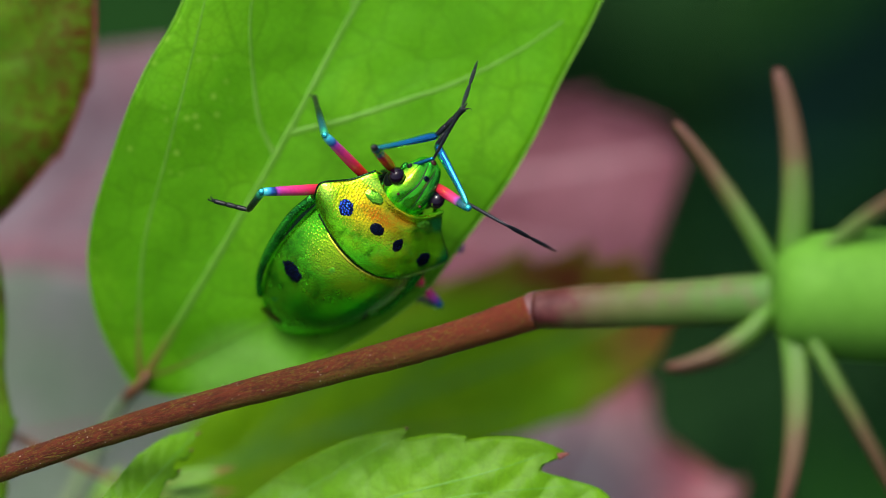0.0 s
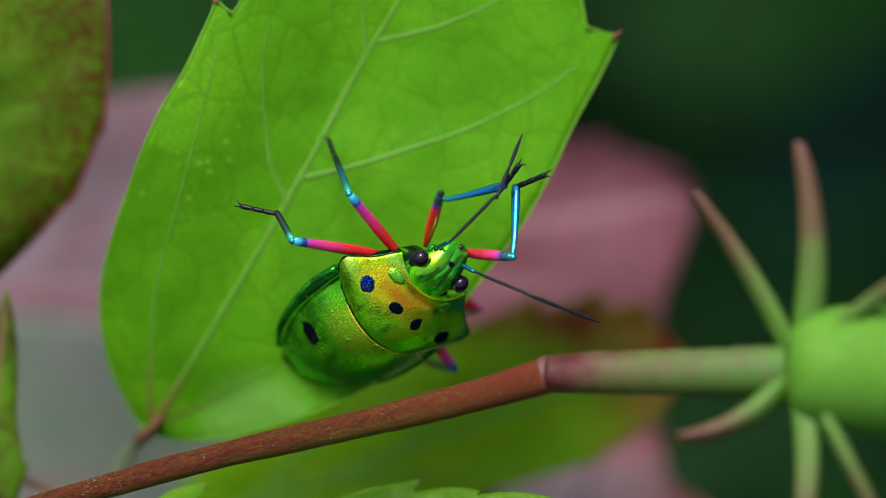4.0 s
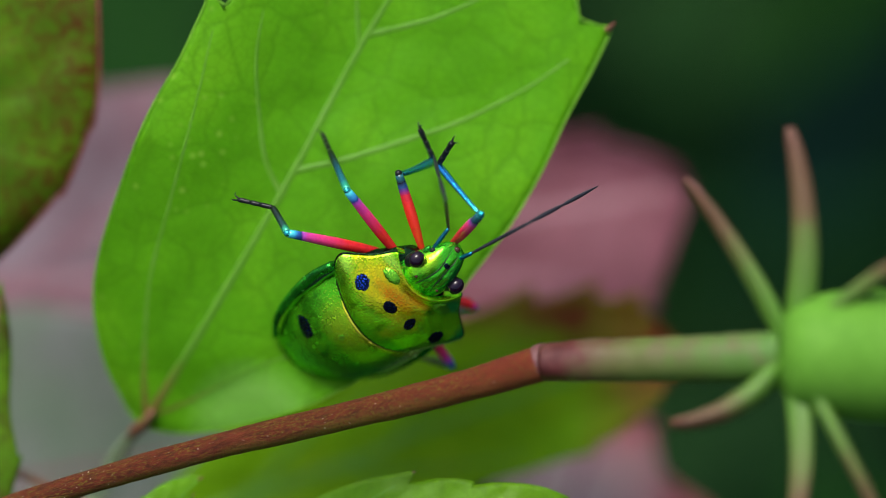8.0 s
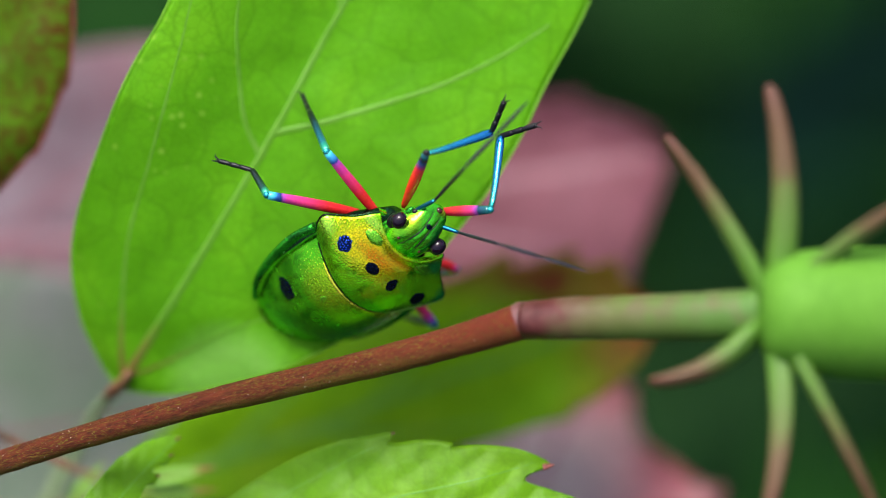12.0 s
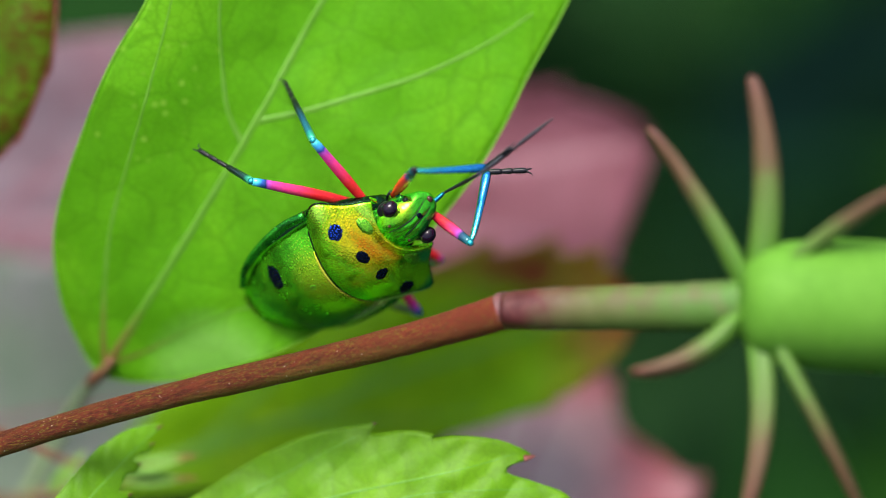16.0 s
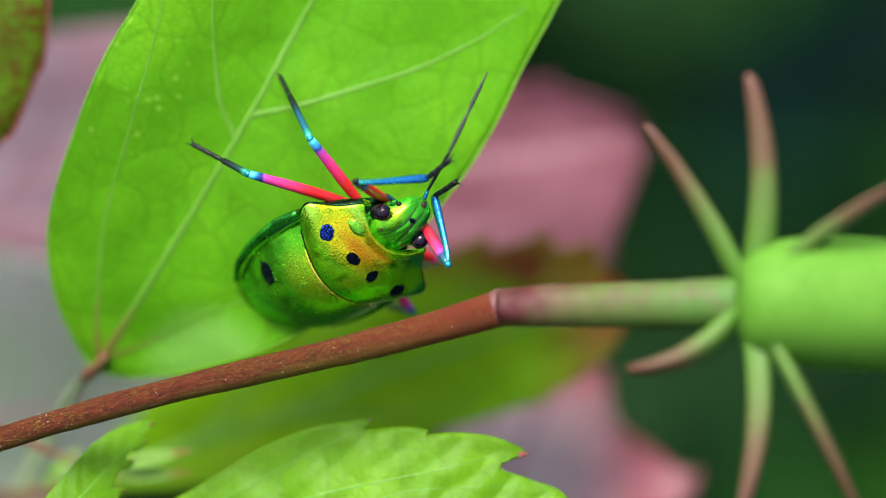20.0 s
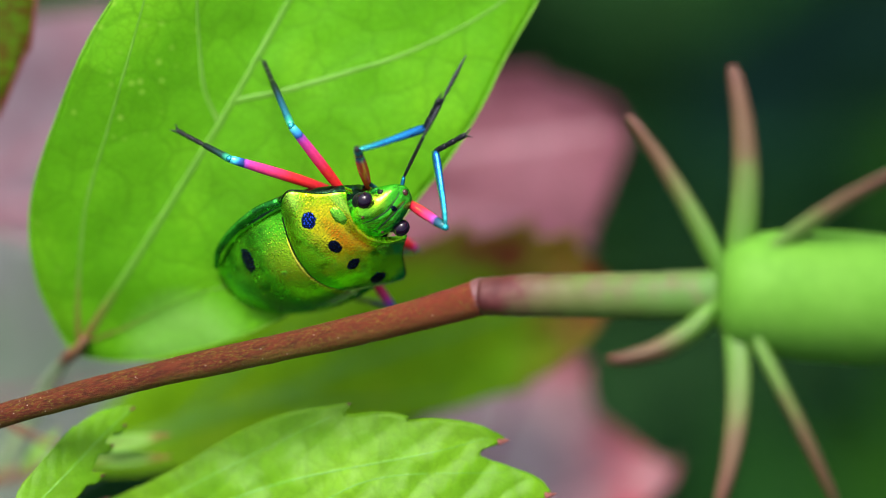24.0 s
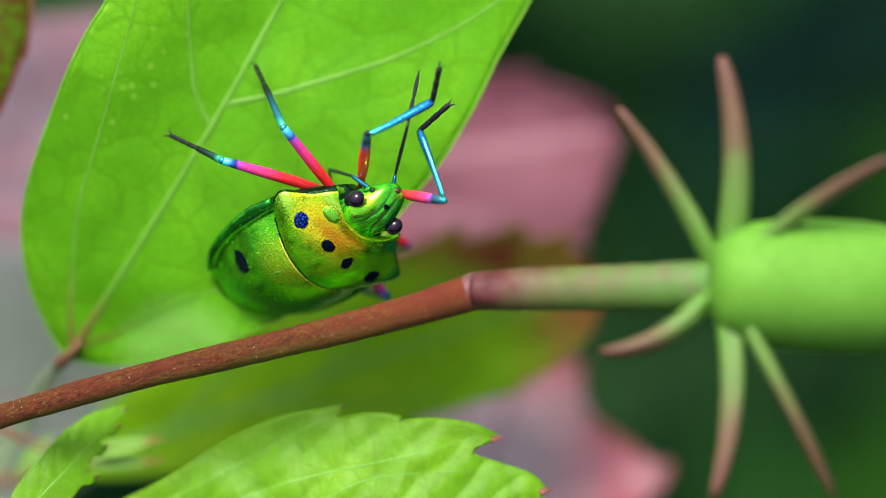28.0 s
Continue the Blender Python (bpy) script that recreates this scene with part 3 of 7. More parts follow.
def leaf_thing(name, shape, m, blade_mat, label, veins=(), vein_mat=None, thick=0.16, petiole=None, petiole_mat=None, petiole_r=(0.5, 0.6), tips=(), nu=150, nv=18, part_label="", rim=0.0, rim_mat=None):
    ob = thing(name, m, label, "leaf")
    b = part("blade", shape.blade(nu, nv), blade_mat, ob, part_label)
    so = b.modifiers.new("thickness", "SOLIDIFY")
    so.thickness, so.offset = thick * MM, -1
    for i, (pts, r0, r1) in enumerate(veins):
        part("midrib" if i == 0 else "side_vein", shape.vein(pts, r0, r1), vein_mat, ob)
    if rim:
        for side in (-1, 1):
            part("margin", shape.margin(side, rim), rim_mat or rim_pale, ob, "dark red thickened margin" if rim_mat else "paler thickened margin")
    for side, y, size in tips:
        part("tooth_tip", shape.tip(side, y, size), tooth_red, ob, "dry red-brown tooth tip")
    if petiole:
        part("petiole", tube(petiole, lambda f: petiole_r[0] + (petiole_r[1] - petiole_r[0]) * f, sides=10, n=24, wobble=0.2), petiole_mat or petiole_red, ob)
    return ob


def leaf_pose(px, py, depth, turn, tilt=0, roll=0):
    """Base point in base millimetres; turn: degrees clockwise from straight up; tilt: tip away from the lens; roll: right edge away."""
    return BASE @ pose(px * MM, depth * MM, py * MM, 90, turn, 0) @ pose(0, 0, 0, -tilt, roll, 0)


# ---- ground ----
def make_ground():
    bm = bmesh.new()
    bmesh.ops.create_grid(bm, x_segments=60, y_segments=60, size=30000)
    for v in bm.verts:
        v.co.z = 14 * noise.noise((v.co.x * 0.0009, v.co.y * 0.0009, 0))
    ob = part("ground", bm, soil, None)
    return tagged(ob, "soil with leaf litter under the shrubs, shade put into its dark colour", "ground", kind="structure")


make_ground()


# ---- far foliage, too dark and soft to count ----
def make_far_foliage():
    rng = random.Random(5)
    bm = bmesh.new()

    def far_leaf(c, size, spin, lean, roll):
        m = Matrix.Translation(c) @ pose(0, 0, 0, lean, roll, spin).to_3x3().to_4x4()
        rows_ = []
        for i in range(7):
            y = i / 6
            w = 0.34 * math.sin(math.pi * min(1, y * 0.92 + 0.06)) ** 0.8
            rows_.append([m @ Vector((q * w * size, (y - 0.3) * size, size * (0.10 * q * q - 0.16 * (y - 0.4) ** 2))) for q in (-1, -0.5, 0, 0.5, 1)])
        grid(bm, rows_)

    down = BASE.to_3x3().inverted() @ Vector((0, 0, -1))
    for k in range(16):
        w = rng.uniform(330, 1000)
        reach = 0.114 * (275 + w) * 1.5 + 60
        root = Vector((rng.uniform(-reach, reach), w, rng.uniform(-0.2, 0.9) * reach * 0.6))
        height = (BASE @ (root * MM)).z / MM
        foot = root + down * height
        tube([root, root + down * height * 0.4 + Vector((rng.uniform(-30, 30), 0, 0)), foot], lambda f: 2.5 + 3 * f, sides=6, n=10, bm=bm)
        for j in range(20):
            c = root + down * rng.uniform(-60, height * 0.55) + Vector((rng.gauss(0, 70), rng.gauss(0, 55), rng.gauss(0, 20)))
            if c.y > 240:
                far_leaf(c, rng.uniform(55, 120), rng.uniform(0, 360), rng.uniform(-50, 70), rng.uniform(-50, 50))
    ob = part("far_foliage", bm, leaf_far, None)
    ob.matrix_world = BASE
    return tagged(ob, "dark green shrub foliage, deep shade put into its colour, far out of focus", "foliage", kind="stuff")


make_far_foliage()


def make_dim_leaves(name, material, label, leaves):
    """A few leaves with shade put into their colour, between the shrub and the far foliage."""
    ob_shape = Leaf(1, [(0, 0.02), (0.3, 0.27), (0.6, 0.24), (1, 0.01)], [(0, 0.02), (0.3, 0.27), (0.6, 0.24), (1, 0.01)], cup=0.05, arch=0.1)
    bm = bmesh.new()
    for (x, y, z), size, turn, tilt in leaves:
        m = pose(x, y, z, 90, turn, 0) @ pose(0, 0, 0, -tilt, 20, 0)
        rows_ = []
        for i in range(13):
            f = i / 12
            w = ease(f, ob_shape.left)
            rows_.append([m @ Vector((q * w * size, f * size, size * ob_shape.height(q * w, f))) for q in (-1, -0.5, 0, 0.5, 1)])
        grid(bm, rows_)
        foot = m.translation
        tube([m @ Vector((0, 0.01 * size, 0)), foot + Vector((0, 25, -18)), foot + Vector((10, 90, -60)), foot + Vector((20, 240, -160))], lambda f: 0.9 + 1.2 * f, sides=6, n=10, bm=bm)
    ob = part(name, bm, material, None)
    ob.matrix_world = BASE
    return tagged(ob, label, "foliage", kind="stuff")


make_dim_leaves("shaded_leaves", leaf_dim, "green leaves behind the shrub, shade put into their colour, far out of focus",
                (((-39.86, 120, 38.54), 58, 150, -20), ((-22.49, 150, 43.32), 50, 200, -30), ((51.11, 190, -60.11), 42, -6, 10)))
make_dim_leaves("green_leaves", leaf_mid, "green leaves of the next shrub, dulled by shade in their colour, far out of focus",
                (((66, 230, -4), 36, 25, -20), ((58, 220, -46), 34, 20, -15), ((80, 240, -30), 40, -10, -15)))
make_dim_leaves("bluish_leaves", leaf_teal, "bluish green leaves, deep shade put into their colour, far out of focus",
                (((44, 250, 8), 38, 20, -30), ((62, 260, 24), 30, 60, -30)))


# ---- the shrub's main stem, from the soil up beside the leaves ----
def make_shrub_stem():
    ob = thing("shrub_stem", BASE.copy(), "upright woody brown shrub stem rooted in the soil", "stem")
    down = BASE.to_3x3().inverted() @ Vector((0, 0, -1))
    low = Vector((-50, 8, -60))
    height = (BASE @ (low * MM)).z / MM
    pts = [(-47, 14, 62), (-46, 12, 30), (-46, 10, 0), (-47, 8, -30), low, low + down * height * 0.5 + Vector((3, 0, 0)), low + down * (height + 20)]
    part("stem", tube(pts, lambda f: 1.8 + 3.5 * f, sides=14, n=70, wobble=0.3), twig_bark, ob)
    return ob


make_shrub_stem()

# ---- the leaf that carries the bug ----
main_shape = Leaf(49.2, [(0, 0.1), (0.5, 1.5), (3, 5.1), (7.2, 8.2), (14, 10.1), (19.8, 11.0), (25, 10.8), (28.2, 10.2), (36, 9.2), (44, 5.2), (49.2, 0.05)],
                  [(0, 0.1), (0.8, 2.2), (3.1, 5.4), (8, 9.9), (15.2, 13.8), (21.2, 14.8), (26.9, 15.4), (33.4, 15.0), (39.3, 13.3), (44, 9.2), (47, 4.5), (49.2, 0.05)],
                  teeth=[(1, 40.2, 8, 1.7), (-1, 28.2, 6, 1.45), (-1, 34, 3, 0.8), (1, 45, 3, 0.9)], cup=-0.5, arch=-3.0, wave=0.7, quilt=0.16, seed=2.0, lobe=0.55)
main_leaf = leaf_thing("leaf", main_shape, leaf_pose(-21.78, -10.03, 1.8, 30.2, 0, 0), leaf_green,
           "broad bright green leaf with pale veins, carrying the bug", veins=[
               ([(0, 0), (0.15, 10), (0.1, 21), (-0.3, 31.5), (0, 41), (0, 49)], 0.30, 0.12),
               ([(0, 21.1), (2.7, 23.6), (5.5, 26.7), (8.3, 29.9), (10.3, 32.8), (11.7, 35.2), (13, 38)], 0.22, 0.08),
               ([(0.1, 1), (1.6, 2.8), (5.2, 8.2), (9.0, 12.0), (12.0, 15.5)], 0.10, 0.05),
               ([(0, 0.5), (-1.7, 3.1), (-4.8, 9.2), (-6.4, 14.7), (-8.5, 22.2), (-10.0, 27)], 0.17, 0.05),
               ([(0, 19.4), (-2.0, 20.8), (-4.2, 23.6), (-6.3, 26.8), (-7.6, 30)], 0.18, 0.06),
               ([(-0.3, 32.2), (3, 35.4), (5.1, 38.2), (7.4, 42)], 0.20, 0.07),
               ([(-0.2, 31), (-2.2, 34), (-4.2, 38.5)], 0.16, 0.05)],
           vein_mat=vein_pale, petiole=[(0, 0.3, -0.2), (-0.35, -0.8, -1.6), (-0.9, -3.5, -9), (-1.1, -8, -15), (-1.5, -14, -17), (-14, -29, -12)], petiole_r=(0.36, 0.65), petiole_mat=petiole_green,
           tips=[(1, 40.2, 0.55), (-1, 28.2, 0.5)], nu=220, nv=24, rim=0.09)


def bend_leaf(ob, back):
    """Sets the blade back from the lens by back(x, y) millimetres, along the line of sight."""
    eye = Vector((0, -DISTANCE / MM, 0))
    to_base = BASE.inverted() @ ob.matrix_world
    for child in ob.children:
        for v in child.data.vertices:
            p = (to_base @ v.co) / MM
            p = eye + (p - eye) * (1 + back(v.co.x / MM, v.co.y / MM) / (p.y - eye.y))
            v.co = to_base.inverted() @ (p * MM)
        child.data.update()


def clamp(f):
    return min(1.0, max(0.0, f))


def main_bend(x, y):
    """The leaf's base hangs back and its left half curls up towards the lens."""
    f = clamp((1.0 - x) / 13.0)
    return 6.5 * clamp(1 - (y + 1) / 20) ** 2 - 3.0 * f * f * (3 - 2 * f) * clamp((y - 6) / 12)


part("leaf_cushion", tube([(0.1, 1.4, 0.12), (0, 0.4, 0.1), (-0.3, -0.5, -0.6), (-0.5, -1.2, -2.2)], lambda f: 0.30 + 0.16 * math.sin(math.pi * f), sides=10, n=14), petiole_red, main_leaf, "reddish swollen leaf base")
bend_leaf(main_leaf, main_bend)

# ---- toothed leaf in front, below the twig ----
FRONT_TEETH = [(0, 0.1, 0), (4.6, 2.4, 4.6), (7.7, 4.5, 7.7), (10.4, 6.0, 10.45), (13.1, 7.0, 13.2), (15.2, 7.45, 15.5), (16.2, 7.6, 16.9), (16.5, 6.9, 16.5), (18.6, 7.16, 18.7), (20.3, 7.02, 20.6), (20.6, 6.88, 21.1), (20.95, 6.66, 20.95), (22.5, 6.85, 22.6),
               (24.4, 6.73, 24.95), (25.3, 6.21, 26.85), (25.8, 5.44, 28.0), (26.05, 4.6, 26.1), (28.1, 3.72, 28.15), (29.9, 2.85, 30.5), (30.6, 1.75, 31.4), (30.9, 1.35, 30.9), (33.5, 0.7, 33.5), (36, 0.05, 36)]
front_shape = Leaf(36, [(0, 0.1), (4, 1.6), (8, 3.9), (12, 6.2), (16.4, 7.2), (20.8, 7.0), (23.5, 6.8), (25.6, 5.9), (27, 4.6), (31, 2.0), (36, 0.05)],
                   [(0, 0.1), (6, 5.0), (16, 7.8), (28, 5.0), (36, 0.05)], teeth=[(1, 14, 4, 0.8), (1, 21, 4, 0.9), (1, 28, 4, 1.0)],
                   cup=0.1, arch=-2.5, wave=1.0, quilt=0.3, seed=7.0, pleat=0.20, pitch=3.3, lines={-1: FRONT_TEETH})
front_leaf = leaf_thing("leaf", front_shape, leaf_pose(-19.08, -20.46, -4, 88.1, 4, -8), leaf_front_green,
                        "glossy light green leaf with a toothed margin, below the twig", veins=[
                            ([(0, 0), (0, 18), (0, 35.5)], 0.15, 0.05),
                            ([(0, 7.5), (-2.0, 12.8), (-4.4, 22.8), (-5.6, 26.8)], 0.08, 0.03),
                            ([(0, 3.5), (-3.2, 9.2), (-6.6, 15.5)], 0.05, 0.03),
                            ([(0, 14), (-2.4, 19), (-3.2, 28.0)], 0.05, 0.03),
                            ([(0, 6), (4, 13), (6, 18)], 0.12, 0.04),
                            ([(0, 14), (4, 22), (4.6, 26)], 0.12, 0.04)],
                        vein_mat=vein_front, petiole=[(0, 0.4, -0.1), (1, -3, -0.4), (4, -12, -3), (6, -27, -14)], petiole_r=(0.4, 0.6),
                        tips=[(-1, 16.2, 0.16), (-1, 25.8, 0.5), (-1, 30.6, 0.5)], nu=420, nv=20)

bend_leaf(front_leaf, lambda x, y: 7.0 * clamp(1 - y / 23) ** 1.2)

# ---- small narrow young leaf and two leaflets beside it ----
SMALL_TEETH = [(0, 0.1, 0), (2, 1.6, 2), (4.6, 1.7, 4.9), (5.5, 1.6, 6.0), (5.9, 2.0, 6.6), (6.1, 1.8, 7.1), (6.4, 1.2, 6.6), (7.1, 0.9, 7.2), (7.8, 0.68, 8.2), (8.1, 1.05, 8.7), (8.3, 0.8, 9.05), (8.6, 0.42, 8.75), (9.4, 0.3, 9.55),
               (9.75, 0.66, 10.35), (9.95, 0.45, 10.7), (10.2, 0.12, 10.3), (11.2, 0.14, 11.4), (12, 0.03, 12)]
small_shape = Leaf(12, [(0, 0.1), (2, 1.56), (4.7, 1.81), (6.7, 2.0), (8.4, 1.88), (10, 1.48), (11.5, 0.57), (12, 0.03)], [(0, 0.1), (2, 1.5), (6, 1.7), (8.5, 0.8), (12, 0.03)],
                   teeth=[(-1, 5, 2, 0.08), (-1, 8, 2, 0.1)], cup=-0.15, arch=-1.0, quilt=0.15, seed=11, pleat=0.07, pitch=1.6, lines={1: SMALL_TEETH})
small_leaf = leaf_thing("leaf", small_shape, leaf_pose(-25.2, -21.5, -3.0, 43, 0, 0), leaf_front_green,
                        "small narrow light green young leaf with a sawtooth margin", veins=[([(0, 0), (0, 5), (-0.1, 9.0), (0, 11.6)], 0.06, 0.03)],
                        vein_mat=vein_front, thick=0.12, petiole=[(0, 0.2, -0.1), (-1, -3, -0.5), (-9, -12, 2), (-21, -20, 0)], petiole_r=(0.2, 0.3),
                        tips=[(1, 6.05, 0.2), (1, 8.25, 0.18), (1, 9.9, 0.2), (1, 11.8, 0.26)], nu=240, nv=12)
bend_leaf(small_leaf, lambda x, y: 2.6 + 0.4 * (y - 6))
for bx, bz, depth, turn, length, wide in ((-20.9, -17.1, 8, 78.6, 5.9, 0.6), (-21.2, -18.1, 9, 85.7, 6.1, 0.5), (-26.47, -19.37, 12, 40, 4.5, 0.6)):
    leaf_thing("leaflet", Leaf(length, [(0, 0.05), (length * 0.4, wide), (length, 0.02)], [(0, 0.05), (length * 0.4, wide), (length, 0.02)], cup=0.2, seed=bx),
               leaf_pose(bx, bz, depth, turn, 0, 10), leaf_sprout, "tiny pointed green leaflet with a reddish tip",
               veins=[([(0, 0), (0, length * 0.9)], 0.08, 0.03)], vein_mat=vein_pale, thick=0.1,
               petiole=[(0, 0.1, 0), (-1, -3, -1), (-8, -14, 0), (-14, -26, 6)], petiole_r=(0.1, 0.2), nu=40, nv=6)

# ---- ageing leaves at the side ----
side_shape = Leaf(34.2, [(0, 0.1), (4, 3.6), (10, 6.4), (16, 7.5), (20, 7.7), (23.6, 7.0), (26.4, 6.0), (29.2, 4.2), (31.4, 2.5), (34.2, 0.05)],
                  [(0, 0.1), (8, 6), (18, 7.8), (27, 5.5), (34.2, 0.05)], teeth=[(-1, 12, 3, 0.3), (-1, 22, 3, 0.25), (-1, 27, 3, 0.2)], cup=-1.5, arch=-4, wave=1.2, quilt=0.25, seed=4)
side_leaf = leaf_thing("leaf", side_shape, leaf_pose(-31, 34.13, 4, 186, 4, 0), leaf_aged, "dark green leaf mottled red-brown, hanging tip down",
           veins=[([(0, 0), (0, 17), (0, 33)], 0.35, 0.1), ([(0, 6), (-3, 12), (-5, 19)], 0.2, 0.06), ([(0, 13), (-3, 19), (-4.5, 25)], 0.18, 0.05)], vein_mat=leaf_aged,
           petiole=[(0, 0.3, -0.1), (0.5, -4, 0), (6, -6, -2), (15, 4, -4)], petiole_r=(0.5, 0.7), nu=120, nv=16, rim=0.16, rim_mat=rim_dark)
strip_shape = Leaf(23.2, [(0, 0.1), (8, 3), (14, 2.5), (23.2, 0.05)], [(0, 0.1), (4.8, 2.4), (8, 2.2), (10.4, 2.4), (14, 1.5), (17.6, 1.25), (21, 0.7), (23.2, 0.05)],
                   teeth=[(1, 10.6, 3, 0.3)], cup=-0.6, arch=-2, wave=0.6, seed=9)
leaf_thing("leaf", strip_shape, leaf_pose(-34.37, -22.77, 5, 5, 0, 0), leaf_strip, "narrow dark green leaf with a reddish edge",
           veins=[([(0, 0), (0, 11), (0, 22)], 0.25, 0.08)], vein_mat=petiole_red, petiole=[(0, 0.2, 0), (-1, -3, -0.5), (-6, -7, -2), (-13, -9, -3)], petiole_r=(0.4, 0.6), nu=90, nv=10)

# ---- pink and turning leaves behind ----
pink_shape = Leaf(64, [(0, 0.1), (5, 10), (14.6, 15.2), (30, 14.5), (45, 9.5), (53.4, 6.2), (58.8, 4.2), (62.5, 2.0), (64, 0.1)],
                  [(0, 0.1), (8, 6.5), (20, 9.0), (40, 9.5), (53, 9.5), (59, 9.0), (62, 4.2), (64, 0.1)], teeth=[(-1, 57, 4, 0.8), (1, 49, 4, 1.0), (-1, 48, 5, 0.6), (1, 59, 4, 0.8)],
                  cup=2.0, arch=5, wave=2.6, quilt=0.4, seed=21)
leaf_thing("leaf", pink_shape, leaf_pose(-43.47, -1.82, 45, 81.3, 0, -8), leaf_pink, "large dull pink leaf with grey-green patches, behind the green leaf",
           veins=[([(0, 0), (0, 30), (0, 62)], 0.7, 0.2), ([(0, 6), (-5, 16), (-11, 24)], 0.4, 0.1), ([(0, 18), (-5, 30), (-8, 42)], 0.35, 0.1), ([(0, 8), (4, 20), (7, 32)], 0.4, 0.1), ([(0, 36), (4, 46), (7, 55)], 0.35, 0.1), ([(0, 36), (-3, 46), (-5, 53)], 0.3, 0.1)],
           vein_mat=vein_rose, thick=0.25, petiole=[(0, 0.4, 0), (1, -4, 2), (2, -8, 14), (2, -9, 32)], petiole_r=(0.7, 0.9), nu=140, nv=20)
pale_shape = Leaf(36, [(0, 0.1), (6, 12.0), (18, 14.0), (28, 10), (36, 0.05)], [(0, 0.1), (8, 8), (20, 9), (30, 6), (36, 0.05)], cup=1, arch=-4, wave=1.5, seed=31)
leaf_thing("leaf", pale_shape, leaf_pose(-51.2, -18.7, 40, 80, 0, -6), leaf_pale, "dull pink and grey-green leaf under the large pink one",
           veins=[([(0, 0), (0, 15), (0, 29)], 0.5, 0.15)], vein_mat=vein_rose, thick=0.25, petiole=[(0, 0.4, 0), (0, -3, 6), (1, -5, 20), (1, -6, 42)], petiole_r=(0.5, 0.7), nu=80, nv=12)
turn_shape = Leaf(46, [(0, 0.1), (8.7, 4.4), (17.4, 6.5), (26, 7.6), (31.7, 7.4), (38, 6.4), (43.4, 4.0), (46, 0.05)],
                  [(0, 0.1), (8.7, 3.0), (17.4, 5.0), (26, 5.4), (34, 5.6), (40, 5.2), (44, 3.2), (46, 0.05)], teeth=[(-1, 36.2, 5, 1.3), (-1, 29, 5, 0.9), (-1, 41, 4, 1.2), (1, 37, 4, 0.5), (-1, 44, 2, 0.9)],
                  cup=0.5, arch=-1, wave=1.3, quilt=0.3, seed=15)
leaf_thing("leaf", turn_shape, leaf_pose(-25.48, -20.03, 25, 69.7, 0, -18), leaf_turning, "green leaf turning red-brown along its toothed margin",
           veins=[([(0, 0), (0, 20), (0, 42)], 0.5, 0.15), ([(0, 10), (-3.5, 18), (-5.5, 27)], 0.25, 0.08), ([(0, 18), (3, 25), (4.4, 32)], 0.25, 0.08), ([(0, 22), (-3, 30), (-4.6, 36)], 0.22, 0.07)],
           vein_mat=vein_pale, thick=0.2, petiole=[(0, 0.4, 0), (-1, -6, 2), (-8, -18, 10), (-12, -27, 18)], petiole_r=(0.5, 0.8), nu=130, nv=16)
rose_shape = Leaf(26.9, [(0, 0.1), (8, 5), (18, 6), (23, 4), (26.9, 0.05)], [(0, 0.1), (9, 10), (16, 12.8), (19.8, 13.1), (21.4, 6.8), (22.5, 5.4), (24.8, 3.4), (26.9, 0.05)],
                  teeth=[(1, 19.8, 3, 0.8), (1, 15, 3, 0.6), (1, 25, 2, 0.5)], cup=1.6, arch=-3, wave=1.8, quilt=0.3, seed=17)
leaf_thing("leaf", rose_shape, leaf_pose(2.99, -32.07, 36, 23, 14, -8), leaf_rose, "dull rose-pink lobed leaf low behind the twig",
           veins=[([(0, 0), (0, 14), (0, 27)], 0.5, 0.15), ([(0, 6), (5, 13), (9.5, 19)], 0.35, 0.1), ([(0, 12), (-3, 17), (-4.5, 21)], 0.3, 0.1)],
           vein_mat=vein_rose, thick=0.22, petiole=[(0, 0.4, 0), (-3, -8, 4), (-28, -18, 10), (-58, 0, 28)], petiole_r=(0.6, 0.9), nu=110, nv=16)


